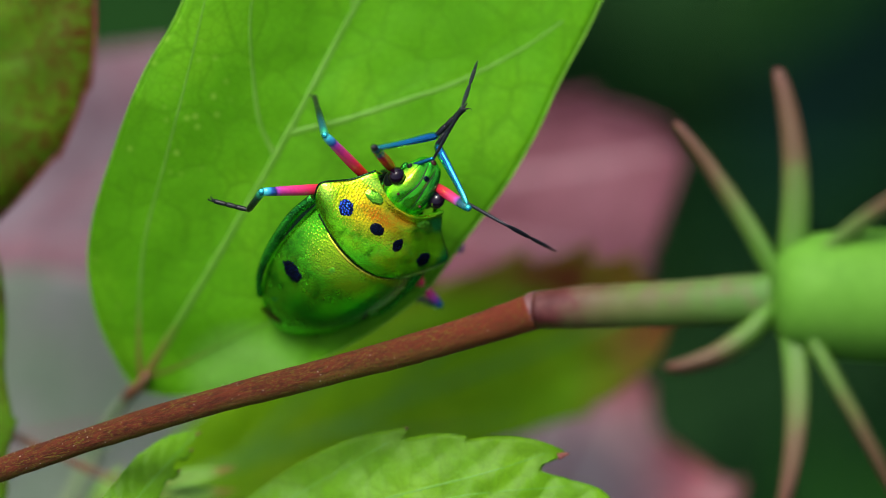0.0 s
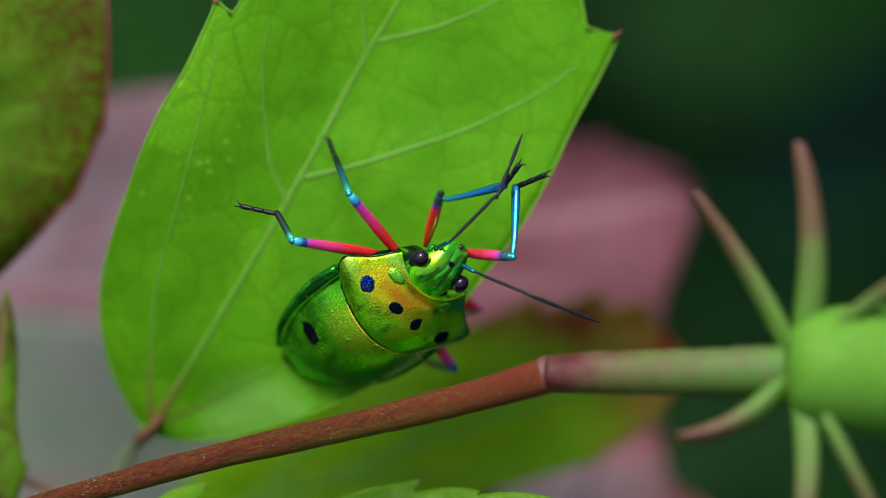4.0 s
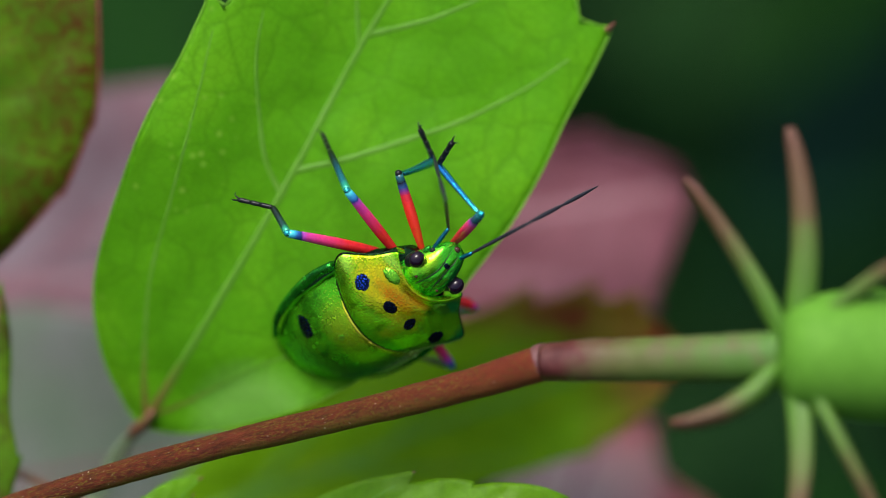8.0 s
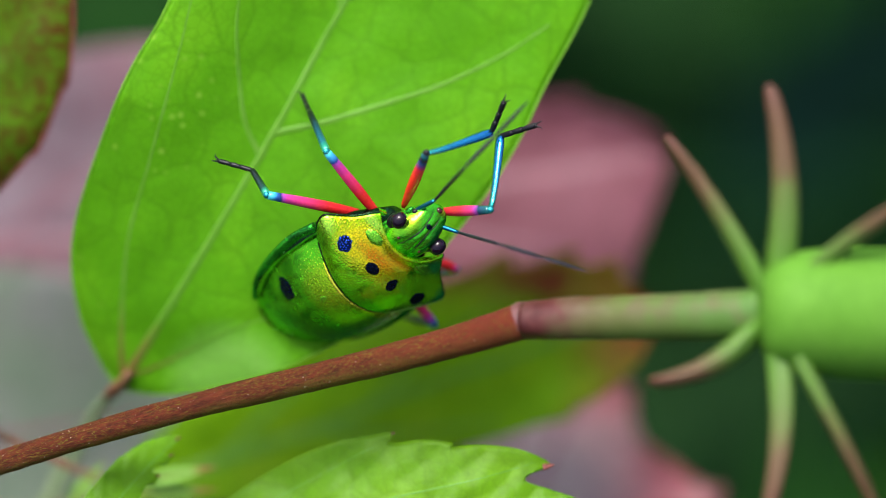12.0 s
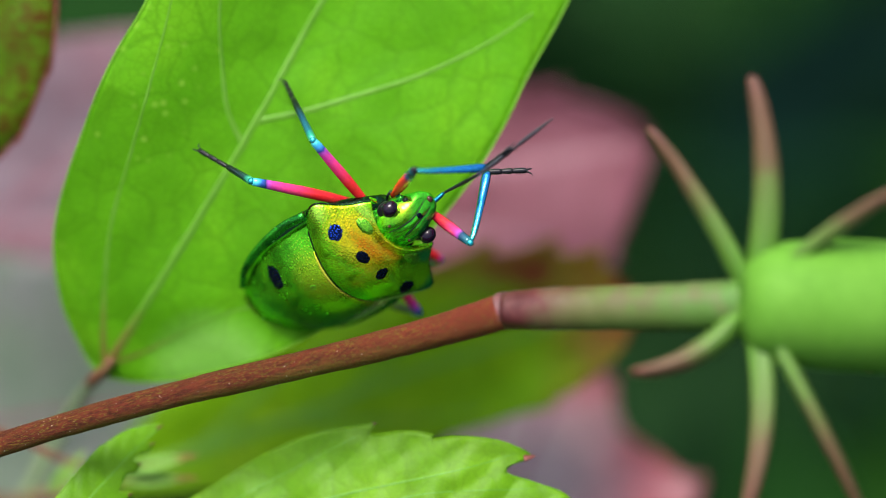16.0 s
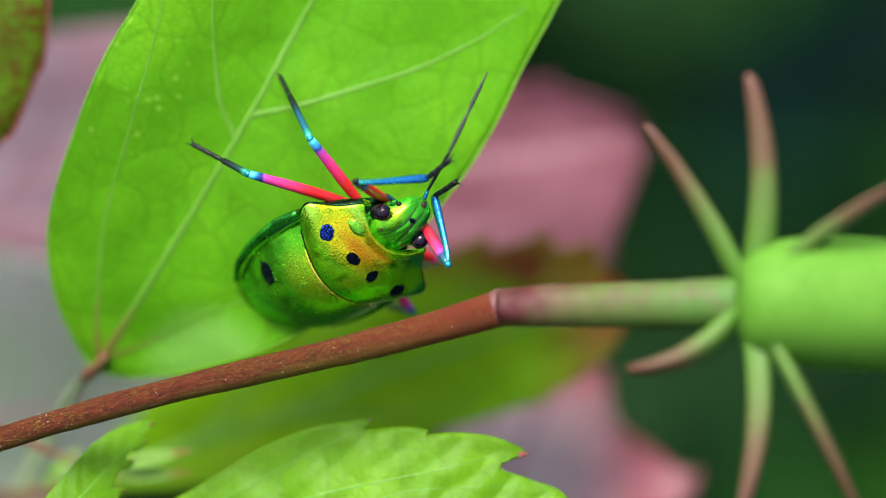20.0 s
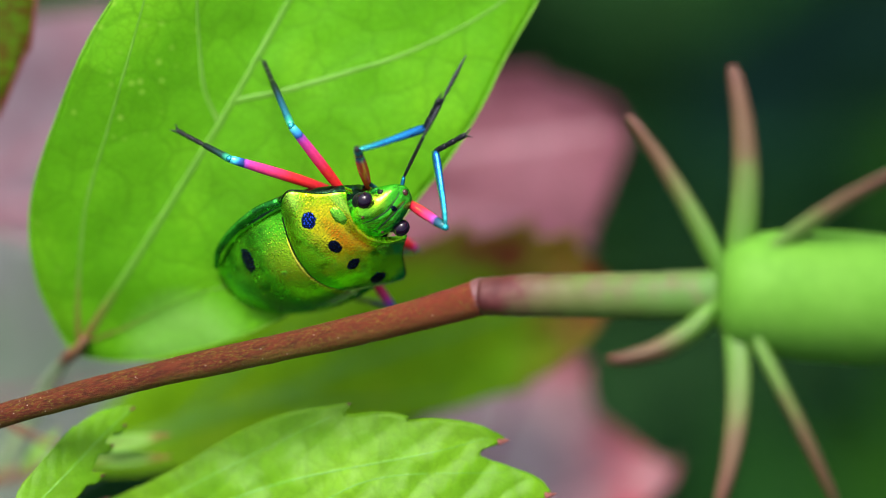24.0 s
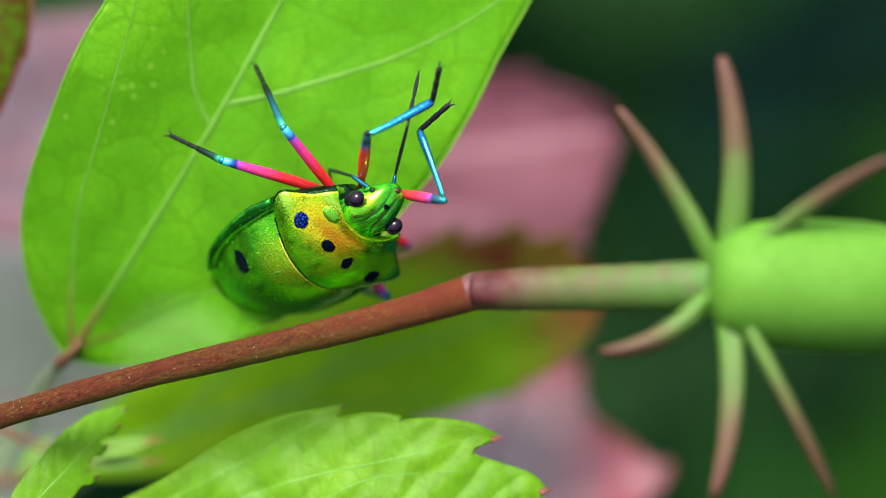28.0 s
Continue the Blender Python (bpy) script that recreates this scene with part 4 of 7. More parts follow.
# ---- flowering twig with its bud ----
def make_twig():
    ob = thing("flower_twig", BASE.copy(), "red-brown twig ending in a green stalk and a closed flower bud", "twig")
    wood = [(-47, 6, -19.78), (-37.36, 0, -17.88), (-31.08, -2.5, -15.5), (-23.06, -3.5, -12.76), (-15.13, -4.2, -10.4), (-7.23, -5, -8.33), (0.63, -6.2, -6.14), (6.37, -8, -4.27)]
    part("twig_wood", tube(wood, lambda f: 0.84 + 0.40 * f ** 3.5 + 0.02 * math.sin(f * 40), sides=20, n=110, wobble=0.05), twig_bark, ob)
    part("joint", tube([(6.22, -7.9, -4.27), (6.41, -8, -4.19), (6.56, -8.1, -4.15), (6.71, -8.2, -4.11)],
                       lambda f: 1.25 + 0.05 * math.exp(-((f - 0.5) / 0.35) ** 2), sides=20, n=20, wobble=0.08), stalk_joint, ob, "pale pinkish swollen joint")
    part("stalk", tube([(6.52, -8.1, -4.19), (8.36, -8.9, -4.03), (12.15, -10.6, -3.85), (17.34, -13.6, -3.57), (22.27, -16, -3.2)],
                       lambda f: 1.30 + 0.14 * min(1, f * 5) + 0.22 * f, sides=20, n=40, wobble=0.05), stalk_green, ob, "green stalk flushed with pink")
    rng = random.Random(8)
    line = spline(wood, 110)
    bm = bmesh.new()
    for k in range(150):
        i = rng.randrange(22, 108)
        d = (line[i + 1] - line[i - 1]).normalized()
        side = Vector((0, -1, 0)).cross(d).normalized()
        a = rng.uniform(-0.4, math.pi + 0.4)
        out = (side * -math.cos(a) + Vector((0, -1, 0)) * math.sin(a)).normalized()
        p = line[i] + out * 0.84
        tube([p, p + out * 0.10 + d * rng.uniform(-0.05, 0.05), p + out * rng.uniform(0.09, 0.17) + d * rng.uniform(-0.12, 0.12)], lambda f: 0.012 * (1.1 - f), sides=4, n=3, bm=bm)
    part("hairs", bm, hair_white, ob, "fine whitish hairs")
    base = Vector((22, -16, -2.98))
    axis = Vector((1.0, 0.10, -0.02)).normalized()
    bud = part("bud", tube([base + axis * d for d in (0, 1.5, 4, 8, 13, 18, 21)],
                           lambda f: 0.05 + ease(f, [(0, 2.2), (0.04, 3.4), (0.12, 4.0), (0.35, 4.4), (0.6, 4.1), (0.85, 2.4), (1, 0.2)]), sides=30, n=50, wobble=0.01), bud_green, ob, "smooth light green closed bud")
    for k in range(5):
        w = 2 * math.pi * k / 5 + 0.3
        side = Vector((0, math.cos(w), math.sin(w)))
        pts = []
        for f in (0.08, 0.2, 0.4, 0.6, 0.8, 0.96):
            r = ease(f, [(0, 2.2), (0.04, 3.4), (0.12, 4.0), (0.35, 4.4), (0.6, 4.1), (0.85, 2.4), (1, 0.2)])
            pts.append(base + axis * 21 * f + side * (r * 0.985))
        part("bud_rib", tube(pts, lambda f: 0.12 * math.sin(math.pi * min(1, f + 0.05)) + 0.03, sides=6, n=20), bud_green, bud)
    # bracts: root on the collar, a middle, a tip
    for mid, tip_, wide in (((18.95, -16, 3.75), (15.45, -16, 8.4), 1.1), ((23.25, -17.5, 5.9), (22.16, -17.5, 11.95), 1.05), ((28.6, -19, 2.5), (33.1, -21, 5.4), 0.95),
                            ((18.75, -17, -6.75), (14.7, -17, -7.95), 1.3), ((23.5, -17.5, -10.8), (22.4, -17.5, -17.4), 0.85), ((26.8, -19, -10.4), (30.3, -18.5, -17.1), 0.8), ((28.02, -6, -4.66), (32.52, -1, -7.93), 0.9)):
        mid, tip_ = Vector(mid), Vector(tip_)
        root = base + axis * 0.7 + (mid - base).normalized() * 1.0
        d = (tip_ - root)
        length = d.length
        m = d.to_track_quat("Z", "Y").to_matrix().to_4x4()
        m.translation = root
        bow = m.inverted() @ mid
        bm = bmesh.new()
        rows_ = []
        for i in range(19):
            f = i / 18
            c = Vector((bow.x * 4 * f * (1 - f), bow.y * 4 * f * (1 - f), length * f))
            w = wide * ease(f, [(0, 0.75), (0.15, 1.0), (0.5, 0.9), (0.8, 0.68), (0.95, 0.5), (1, 0.3)])
            ring = []
            for k in range(12):
                a = 2 * math.pi * k / 12
                x, y = math.cos(a) * w, math.sin(a) * w * 0.62 + 0.25 * w * math.cos(a) ** 2
                ring.append((c.x + x, c.y + y + 0.05 * noise.noise((x, f * 9, wide)), c.z))
            rows_.append(ring)
        vs = grid(bm, rows_, True)
        cap(bm, vs[0], True)
        cap(bm, vs[-1])
        br = part("bract", bm, bract_skin, ob, "narrow green bract with a withered brown tip")
        m.translation = root * MM
        br.matrix_local = m
    return ob


twig = make_twig()

# ---- the jewel bug: x to its right, y forward, z out of its back ----

def crest(y):
    return ease(y, [(-11.4, -4.6), (-10.6, -3.5), (-9, -1.95), (-7, -0.65), (-5, 0.12), (-3, 0.38), (-1.5, 0.25), (0, 0.0), (2, -0.5), (3.4, -0.95)])


def pronotum_point(s, v):
    """s: -1..1 across, v: 0 at the collar .. 1 at the hind edge."""
    half = ease(v, [(0, 2.85), (0.12, 3.2), (0.32, 3.9), (0.48, 4.85), (0.57, 5.4), (0.65, 5.56), (0.77, 5.4), (0.89, 5.05), (1, 4.55)])
    front = 2.05 + 1.15 * abs(s) ** 2.2
    rear = -2.75 + 1.25 * abs(s) ** 2.0
    y = front + (rear - front) * v
    drop = ease(v, [(0, 0.75), (0.35, 1.35), (0.6, 1.75), (0.85, 2.05), (1, 2.1)])
    z = crest(y) - drop * abs(s) ** 2.1
    z += 0.10 * math.exp(-((v - 0.02) / 0.05) ** 2) - 0.12 * math.exp(-((v - 0.14) / 0.07) ** 2) * (1 - s * s)
    z += 0.10 * math.exp(-(((abs(s) - 0.93) / 0.1) ** 2 + ((v - 0.62) / 0.16) ** 2))
    z += 0.05 * noise.noise((s * 4, v * 4, 2.2)) * (1 - abs(s) ** 4)
    return Vector((s * half + 0.1, y, z))


def pronotum_height(x, y):
    """The shell's height over x, y, by a short search."""
    best = None
    s, v = x / 5.2, (2.2 - y) / 5.0
    for step in (0.12, 0.05, 0.02, 0.008):
        for _ in range(6):
            cand = min(((a, b) for a in (s - step, s, s + step) for b in (v - step, v, v + step)),
                       key=lambda q: (pronotum_point(max(-1, min(1, q[0])), max(0, min(1, q[1]))).xy - Vector((x, y))).length)
            s, v = cand
    return pronotum_point(s, v).z


def make_pronotum():
    bm = bmesh.new()
    rows_ = []
    nv, ns = 44, 40
    for i in range(-1, nv + 3):
        v = min(1, max(0, i / nv))
        row = []
        for k in range(-5, ns * 2 + 6):
            s = max(-1, min(1, (k - ns) / ns))
            p = pronotum_point(s, v)
            if k < 0 or k > ns * 2:
                n = -k if k < 0 else k - ns * 2
                out, down = ((0.06, 0.05), (0.10, 0.11), (0.10, 0.18), (0.04, 0.25), (-0.6, 0.55))[n - 1]
                p += Vector((s * out, 0, -down))
            if i < 0:
                p += Vector((0, -0.1, -0.6))
            if i > nv:
                p += Vector((0, (0.0, 0.12)[i - nv - 1], -(0.16, 0.55)[i - nv - 1]))
            row.append(p)
        rows_.append(row)
    grid(bm, [list(reversed(r)) for r in rows_])
    return bm


def scutellum_point(s, y):
    half = ease(y, [(-11.35, 0.3), (-11.0, 1.35), (-10.2, 2.5), (-9, 3.45), (-7, 4.35), (-5, 4.75), (-3, 4.75), (-0.8, 4.5)])
    drop = ease(y, [(-11.35, 0.15), (-10.2, 1.3), (-8, 2.5), (-5, 2.9), (-0.8, 2.2)])
    return Vector((s * half, y, crest(y) - 0.20 - 0.18 * math.exp(-((y + 2.2) / 1.0) ** 2) - drop * abs(s) ** 2.4))


def scutellum_height(x, y):
    half = scutellum_point(1, y).x
    return scutellum_point(x / half, y).z


def patch(height, cx, cy, rx, ry, lift=0.03, seed=0.0, dome=0.0, turn=0.0):
    """A small spot that lies on the shell."""
    bm = bmesh.new()
    mid = bm.verts.new((cx, cy, height(cx, cy) + lift + dome))
    prev = None
    n = 40
    ct, st = math.cos(radians(turn)), math.sin(radians(turn))
    for j in range(1, 6):
        f = j / 5
        ring = []
        for k in range(n):
            a = 2 * math.pi * k / n
            r = f * (1 + 0.16 * noise.noise((math.cos(a) * 1.5 + seed, math.sin(a) * 1.5, seed)) + 0.14 * noise.noise((math.cos(a) * 5 + seed, math.sin(a) * 5, seed)))
            u, w = rx * r * math.cos(a), ry * r * math.sin(a)
            x, y = cx + u * ct - w * st, cy + u * st + w * ct
            ring.append(bm.verts.new((x, y, height(x, y) + (lift if j < 5 else -0.03) + dome * (1 - f * f))))
        for k in range(n):
            q = (k + 1) % n
            if prev is None:
                bm.faces.new((mid, ring[k], ring[q]))
            else:
                bm.faces.new((prev[k], ring[k], ring[q], prev[q]))
        prev = ring
    return bm


def loft(slices, power=2.2, sides=32):
    """Rings along y: (y, half width, top, bottom)."""
    bm = bmesh.new()
    rings = []
    for y, w, top, bot in slices:
        ring = []
        for k in range(sides):
            a = 2 * math.pi * k / sides
            c, s = math.cos(a), math.sin(a)
            x = w * math.copysign(abs(c) ** (2 / power), c)
            mid = (top + bot) / 2
            z = mid + (top - bot) / 2 * math.copysign(abs(s) ** (2 / power), s)
            ring.append((x, y, z))
        rings.append(ring)
    vs = grid(bm, rings, True)
    cap(bm, vs[0], True)
    cap(bm, vs[-1])
    bmesh.ops.recalc_face_normals(bm, faces=bm.faces[:])
    return bm


HEAD_WIDTH = [(1.7, 1.75), (3.0, 1.78), (3.9, 1.62), (4.6, 1.36), (5.15, 1.12), (5.6, 0.82), (5.85, 0.28)]
HEAD_TOP = [(1.7, -0.95), (3.0, -0.78), (4.0, -0.88), (4.8, -1.22), (5.4, -1.68), (5.85, -2.3)]
HEAD_LOW = [(1.7, -3.6), (4.3, -3.25), (5.85, -2.75)]
HEAD_LONG = 4.15


def tylus_half(y):
    """Half the width of the head's raised middle strip."""
    return ease(y, [(1.7, 0.62), (3.0, 0.46), (4.3, 0.26), (5.0, 0.32), (5.85, 0.36)])


def head_lean(y):
    return 0.11 * (y - 1.7)      # the head is turned a little to its right


def head_mesh():
    bm = bmesh.new()
    rows_ = []
    n, sides = 60, 72
    for i in range(n + 1):
        f = i / n
        y = 1.7 + HEAD_LONG * f
        w, top, low = ease(y, HEAD_WIDTH), ease(y, HEAD_TOP), ease(y, HEAD_LOW)
        ring = []
        for k in range(sides):
            a = 2 * math.pi * k / sides
            c, s = math.cos(a), math.sin(a)
            x = w * math.copysign(abs(c) ** 0.9, c)
            z = (top + low) / 2 + (top - low) / 2 * math.copysign(abs(s) ** 0.85, s)
            if s > 0:
                groove = tylus_half(y)
                z -= 0.07 * math.exp(-((abs(x) - groove) / 0.09) ** 2) * min(1, 4 * (1 - f))
                z += 0.09 * math.exp(-((abs(x) - 0.95) / 0.3) ** 2) * math.sin(math.pi * f)
                z += 0.06 * math.exp(-(x / 0.2) ** 2) * max(0, f - 0.4)
                z -= 0.02 * (0.5 + 0.5 * math.sin(y * 15 + abs(x) * 4)) * max(0, f - 0.35) * max(0, 1 - (x / 0.9) ** 2)
                z += 0.035 * noise.noise((x * 2.2, y * 2.2, 4.4))
            ring.append((x + head_lean(y), y, z))
        rows_.append(ring)
    vs = grid(bm, rows_, True)
    cap(bm, vs[0], True)
    cap(bm, vs[-1])
    bmesh.ops.recalc_face_normals(bm, faces=bm.faces[:])
    return bm


def head_top(x, y):
    w, top, low = ease(y, HEAD_WIDTH), ease(y, HEAD_TOP), ease(y, HEAD_LOW)
    c = min(1.0, abs(x) / w) ** (1 / 0.9)
    return (top + low) / 2 + (top - low) / 2 * math.sqrt(max(0.0, 1 - c * c)) ** 0.85


def limb(length, r0, r1, r2, bend=0.0, flat=1.0, n=18):
    """A limb segment along z, thickest at its middle."""
    return tube([(0, 0, 0), (bend, 0, length * 0.15), (bend, 0, length * 0.5), (0, 0, length)],
                lambda f: ease(f, [(0, r0 * 0.75), (0.06, r0), (0.45, r1), (0.9, r2), (1, r2 * 0.8)]), sides=12, n=n, flat=flat)


def tarsus(length, r):
    bm = bmesh.new()
    at = 0.0
    for share in (0.36, 0.28, 0.36):
        a, b = at * length, (at + share) * length
        tube([(0, 0, a), (0, 0, (a + b) / 2), (0, 0, b)], lambda f: r * (0.72 + 0.5 * f * (1.15 - f) + 0.1 * f), sides=8, n=6, bm=bm)
        at += share * 0.97
    for s in (-1, 1):
        tube([(0, 0, length * 0.95), (s * 0.17, 0.04, length + 0.12), (s * 0.30, 0.12, length + 0.34), (s * 0.40, 0.26, length + 0.30)], lambda f: 0.085 * (1.15 - f), sides=6, n=7, bm=bm)
    return bm


def make_bug():
    bug = thing("jewel_bug", BASE @ pose(-0.0039, -0.004, 0.0009), "metallic green-gold jewel bug with blue spots and red legs", "bug")
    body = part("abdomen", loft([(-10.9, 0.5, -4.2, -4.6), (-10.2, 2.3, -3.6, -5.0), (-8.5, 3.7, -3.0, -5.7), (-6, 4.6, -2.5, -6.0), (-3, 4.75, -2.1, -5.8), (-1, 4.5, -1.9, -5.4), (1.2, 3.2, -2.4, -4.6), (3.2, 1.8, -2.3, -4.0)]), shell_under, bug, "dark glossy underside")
    bm = bmesh.new()
    ys = [-11.35 + 10.9 * (1 - math.cos(math.pi * i / 84)) / 1 for i in range(43)]
    rows_ = []
    for y in ys:
        row = [scutellum_point(max(-1, min(1, k / 30)), y) + (Vector((0, 0, -0.35)) if abs(k) > 30 else Vector()) for k in range(-31, 32)]
        rows_.append(row)
    grid(bm, rows_)
    scut = part("scutellum", bm, shell_scutellum, bug, "domed metallic green back shield")
    pron = part("pronotum", make_pronotum(), shell_pronotum, bug, "pitted metallic gold-green shoulder shield")
    for s in (-1, 1):
        tuck = 0.45 if s > 0 else 0.0      # the wing on its right lies closer under the shield
        edge = [(s * 5.1, -0.9, -1.9), (s * 5.35, -2.6, -2.35), (s * 5.25, -4.6, -2.7), (s * 4.85, -6.6, -3.1), (s * 4.1, -8.4, -3.6), (s * 3.1, -9.7, -4.0)]
        edge = [(x - s * tuck, y, z - tuck) if s > 0 else (x - 0.15, y, z - 0.3) for x, y, z in edge]
        part("wing_margin", tube(edge, lambda f: 0.46 - 0.22 * f, sides=12, n=30, flat=0.75), shell_edge, bug, "narrow dark green wing margin")
        part("shell_rim", tube([(x * 1.035, y, z + 0.12) for x, y, z in edge], lambda f: 0.19 - 0.08 * f, sides=8, n=30), rim_green, bug, "bright green rim")
    for x, y, rx, ry, mat in ((-3.44, 0.08, 0.58, 0.58, spot_blue), (3.62, -0.26, 0.58, 0.60, spot_dark), (-0.87, 0.07, 0.56, 0.46, spot_dark), (1.12, -0.14, 0.42, 0.52, spot_dark)):
        part("spot", patch(pronotum_height, x, y, rx, ry, seed=x), mat, pron, "dark blue spot")
    for x, y, rx, ry in ((-2.1, 1.75, 0.72, 0.42), (2.4, 1.8, 0.80, 0.42)):
        part("callus", patch(pronotum_height, x, y, rx, ry, 0.02, x, 0.16), callus_green, pron, "raised green callus")
    for x, y, rx, ry, mat in ((-3.3, -6.2, 0.85, 0.56, spot_dark), (3.2, -6.4, 0.34, 0.62, spot_dark), (-1.7, -4.2, 0.22, 0.28, callus_green), (-1.6, -10.5, 0.8, 0.42, spot_brown), (-2.6, -9.0, 0.16, 0.3, shell_edge)):
        part("spot", patch(scutellum_height, x, y, rx, ry, seed=y + x, turn=-30 if x < -3 else 30 if x > 3 else 0), mat, scut, "dark spot")
    rear = [pronotum_point(-0.97 + 1.94 * i / 40, 1.0) for i in range(41)]
    # Dark tube added as the shadow line below the shield's hind edge.
    part("hind_margin", tube([p + Vector((0, -0.03, -0.20)) for p in rear], 0.10, sides=8, n=60), shell_under, pron, "dark strip for the shade behind the shoulder shield")
    # Gold rim, pale and broader to the left to hold its highlight.
    part("shield_rim", tube([Vector((p.x * 0.97, p.y - 0.26, scutellum_height(p.x * 0.97, p.y - 0.26) + 0.03)) for p in rear[4:33]], lambda f: 0.02 + 0.10 * math.sin(math.pi * f ** 0.7), sides=8, n=60), rim_gold, scut, "gold front rim with its highlight put into colour and width")
    for s in (-1, 1):
        side = [pronotum_point(s, v / 20) + Vector((s * 0.09, 0, -0.29)) for v in range(0, 19)]
        part("side_margin", tube(side, 0.09, sides=8, n=50), shell_under, pron, "thin dark side margin")
    head = part("head", head_mesh(), shell_head, bug, "grooved metallic green head")
    for s in (-1, 1):
        part("eye", ball((s * 1.80 + 0.18, 3.78, -1.3), (0.56, 0.64, 0.60), 28, 18), eye_dark, head, "dark glossy purple-brown eye")
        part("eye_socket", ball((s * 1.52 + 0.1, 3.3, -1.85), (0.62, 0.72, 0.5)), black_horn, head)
        part("cheek", ball((s * 1.32 + 0.15, 4.4, -2.15), (0.22, 0.40, 0.24)), shell_edge, head)
        part("ocellus", ball((s * 0.95 + 0.1, 2.85, -0.86), (0.12, 0.12, 0.09), 10, 8), ocellus_red, head, "tiny reddish simple eye")
        part("antenna_knob", ball((s * 1.16 + 0.25, 4.7, -1.95), (0.20, 0.24, 0.20), 12, 8), black_horn, head)
    for s in (-1, 1):
        line = []
        for i in range(13):
            y = 2.3 + 3.3 * i / 12
            x = s * tylus_half(y)
            line.append((x + head_lean(y), y, head_top(x, y) - 0.04))
        part("head_groove", tube(line, lambda f: 0.05 * math.sin(math.pi * (0.1 + 0.82 * f)), sides=6, n=30), black_horn, head, "black groove line")
    part("head_spot", patch(lambda x, y: head_top(x - head_lean(y), y) + 0.04, head_lean(4.75), 4.75, 0.24, 0.17, 0.02, 3.0), spot_dark, head, "dark spot on the head ridge")
    part("beak_tip", ball((0.45, 5.72, -2.2), (0.26, 0.22, 0.24), 12, 8), ocellus_red, head, "reddish-brown snout tip")
    limbs = {}
    kinds = {"L1": ("front", femur_front, tibia_blue, (6.1, 5.3, 2.8)), "R1": ("front", femur_right, tibia_blue, (5.4, 5.5, 2.8)),
             "L2": ("middle", femur_middle, tibia_dark, (7.7, 5.4, 2.8)), "R2": ("middle", femur_short, tibia_dark, (2.2, 3.3, 1.6)),
             "L3": ("hind", femur_hind, tibia_hind, (9.2, 3.0, 2.6)), "R3": ("hind", femur_far, tibia_hind, (7.0, 3.0, 1.6))}
    for key, (kind, fm, tm, (a, b, c)) in kinds.items():
        fem = part(kind + "_femur", limb(a, 0.24, 0.40, 0.33, -0.22 if kind != "front" else 0.0), fm, bug, "red leg segment with a blue knee")
        if kind == "front":
            tib = part(kind + "_tibia", limb(b, 0.22, 0.28, 0.36, 0.12, 0.75), tm, bug, "metallic blue shin")
        else:
            tib = part(kind + "_tibia", limb(b, 0.28, 0.25, 0.23), tm, bug, "dark teal shin")
        tar = part(kind + "_foot", tarsus(c, 0.22 if kind == "front" else 0.19), black_horn, bug, "black clawed foot")
        part("knee", ball((0, 0, a), (0.27, 0.27, 0.30), 12, 8), black_horn if key == "L1" else knee_teal, fem)
        limbs[key] = (fem, tib, tar)
    for key in ("AL", "AR"):
        sc = part("antenna_scape", limb(2.0, 0.13, 0.16, 0.14, n=8), scape_blue, bug, "blue first antenna segment")
        mid = part("antenna_middle", limb(4.8, 0.10, 0.13, 0.12), antenna_grey, bug)
        tip_ = part("antenna_tip", tube([(0, 0, 0), (0, 0, 2.9), (0, 0, 3.2), (0, 0, 6.3)],
                                        lambda f: ease(f, [(0, 0.09), (0.2, 0.155), (0.44, 0.13), (0.48, 0.07), (0.53, 0.12), (0.75, 0.14), (1, 0.04)]), sides=10, n=30), antenna_grey, bug, "dark grey jointed antenna tip")
        limbs[key] = (sc, mid, tip_)
    return bug, limbs


bug, limbs = make_bug()


# ---- what moves ----
def aim(a, b, length=None):
    """A limb's pose from joint to joint, in the bug's own millimetres; with a length, the limb ends at b."""
    a, b = Vector(a), Vector(b)
    z = (b - a).normalized()
    if length:
        a = b - z * length
    x = Vector((0.31, 0.2, 0.93))
    x = (x - z * x.dot(z)).normalized()
    y = z.cross(x)
    m = Matrix((x, y, z)).transposed().to_4x4()
    m.translation = a * MM
    return m


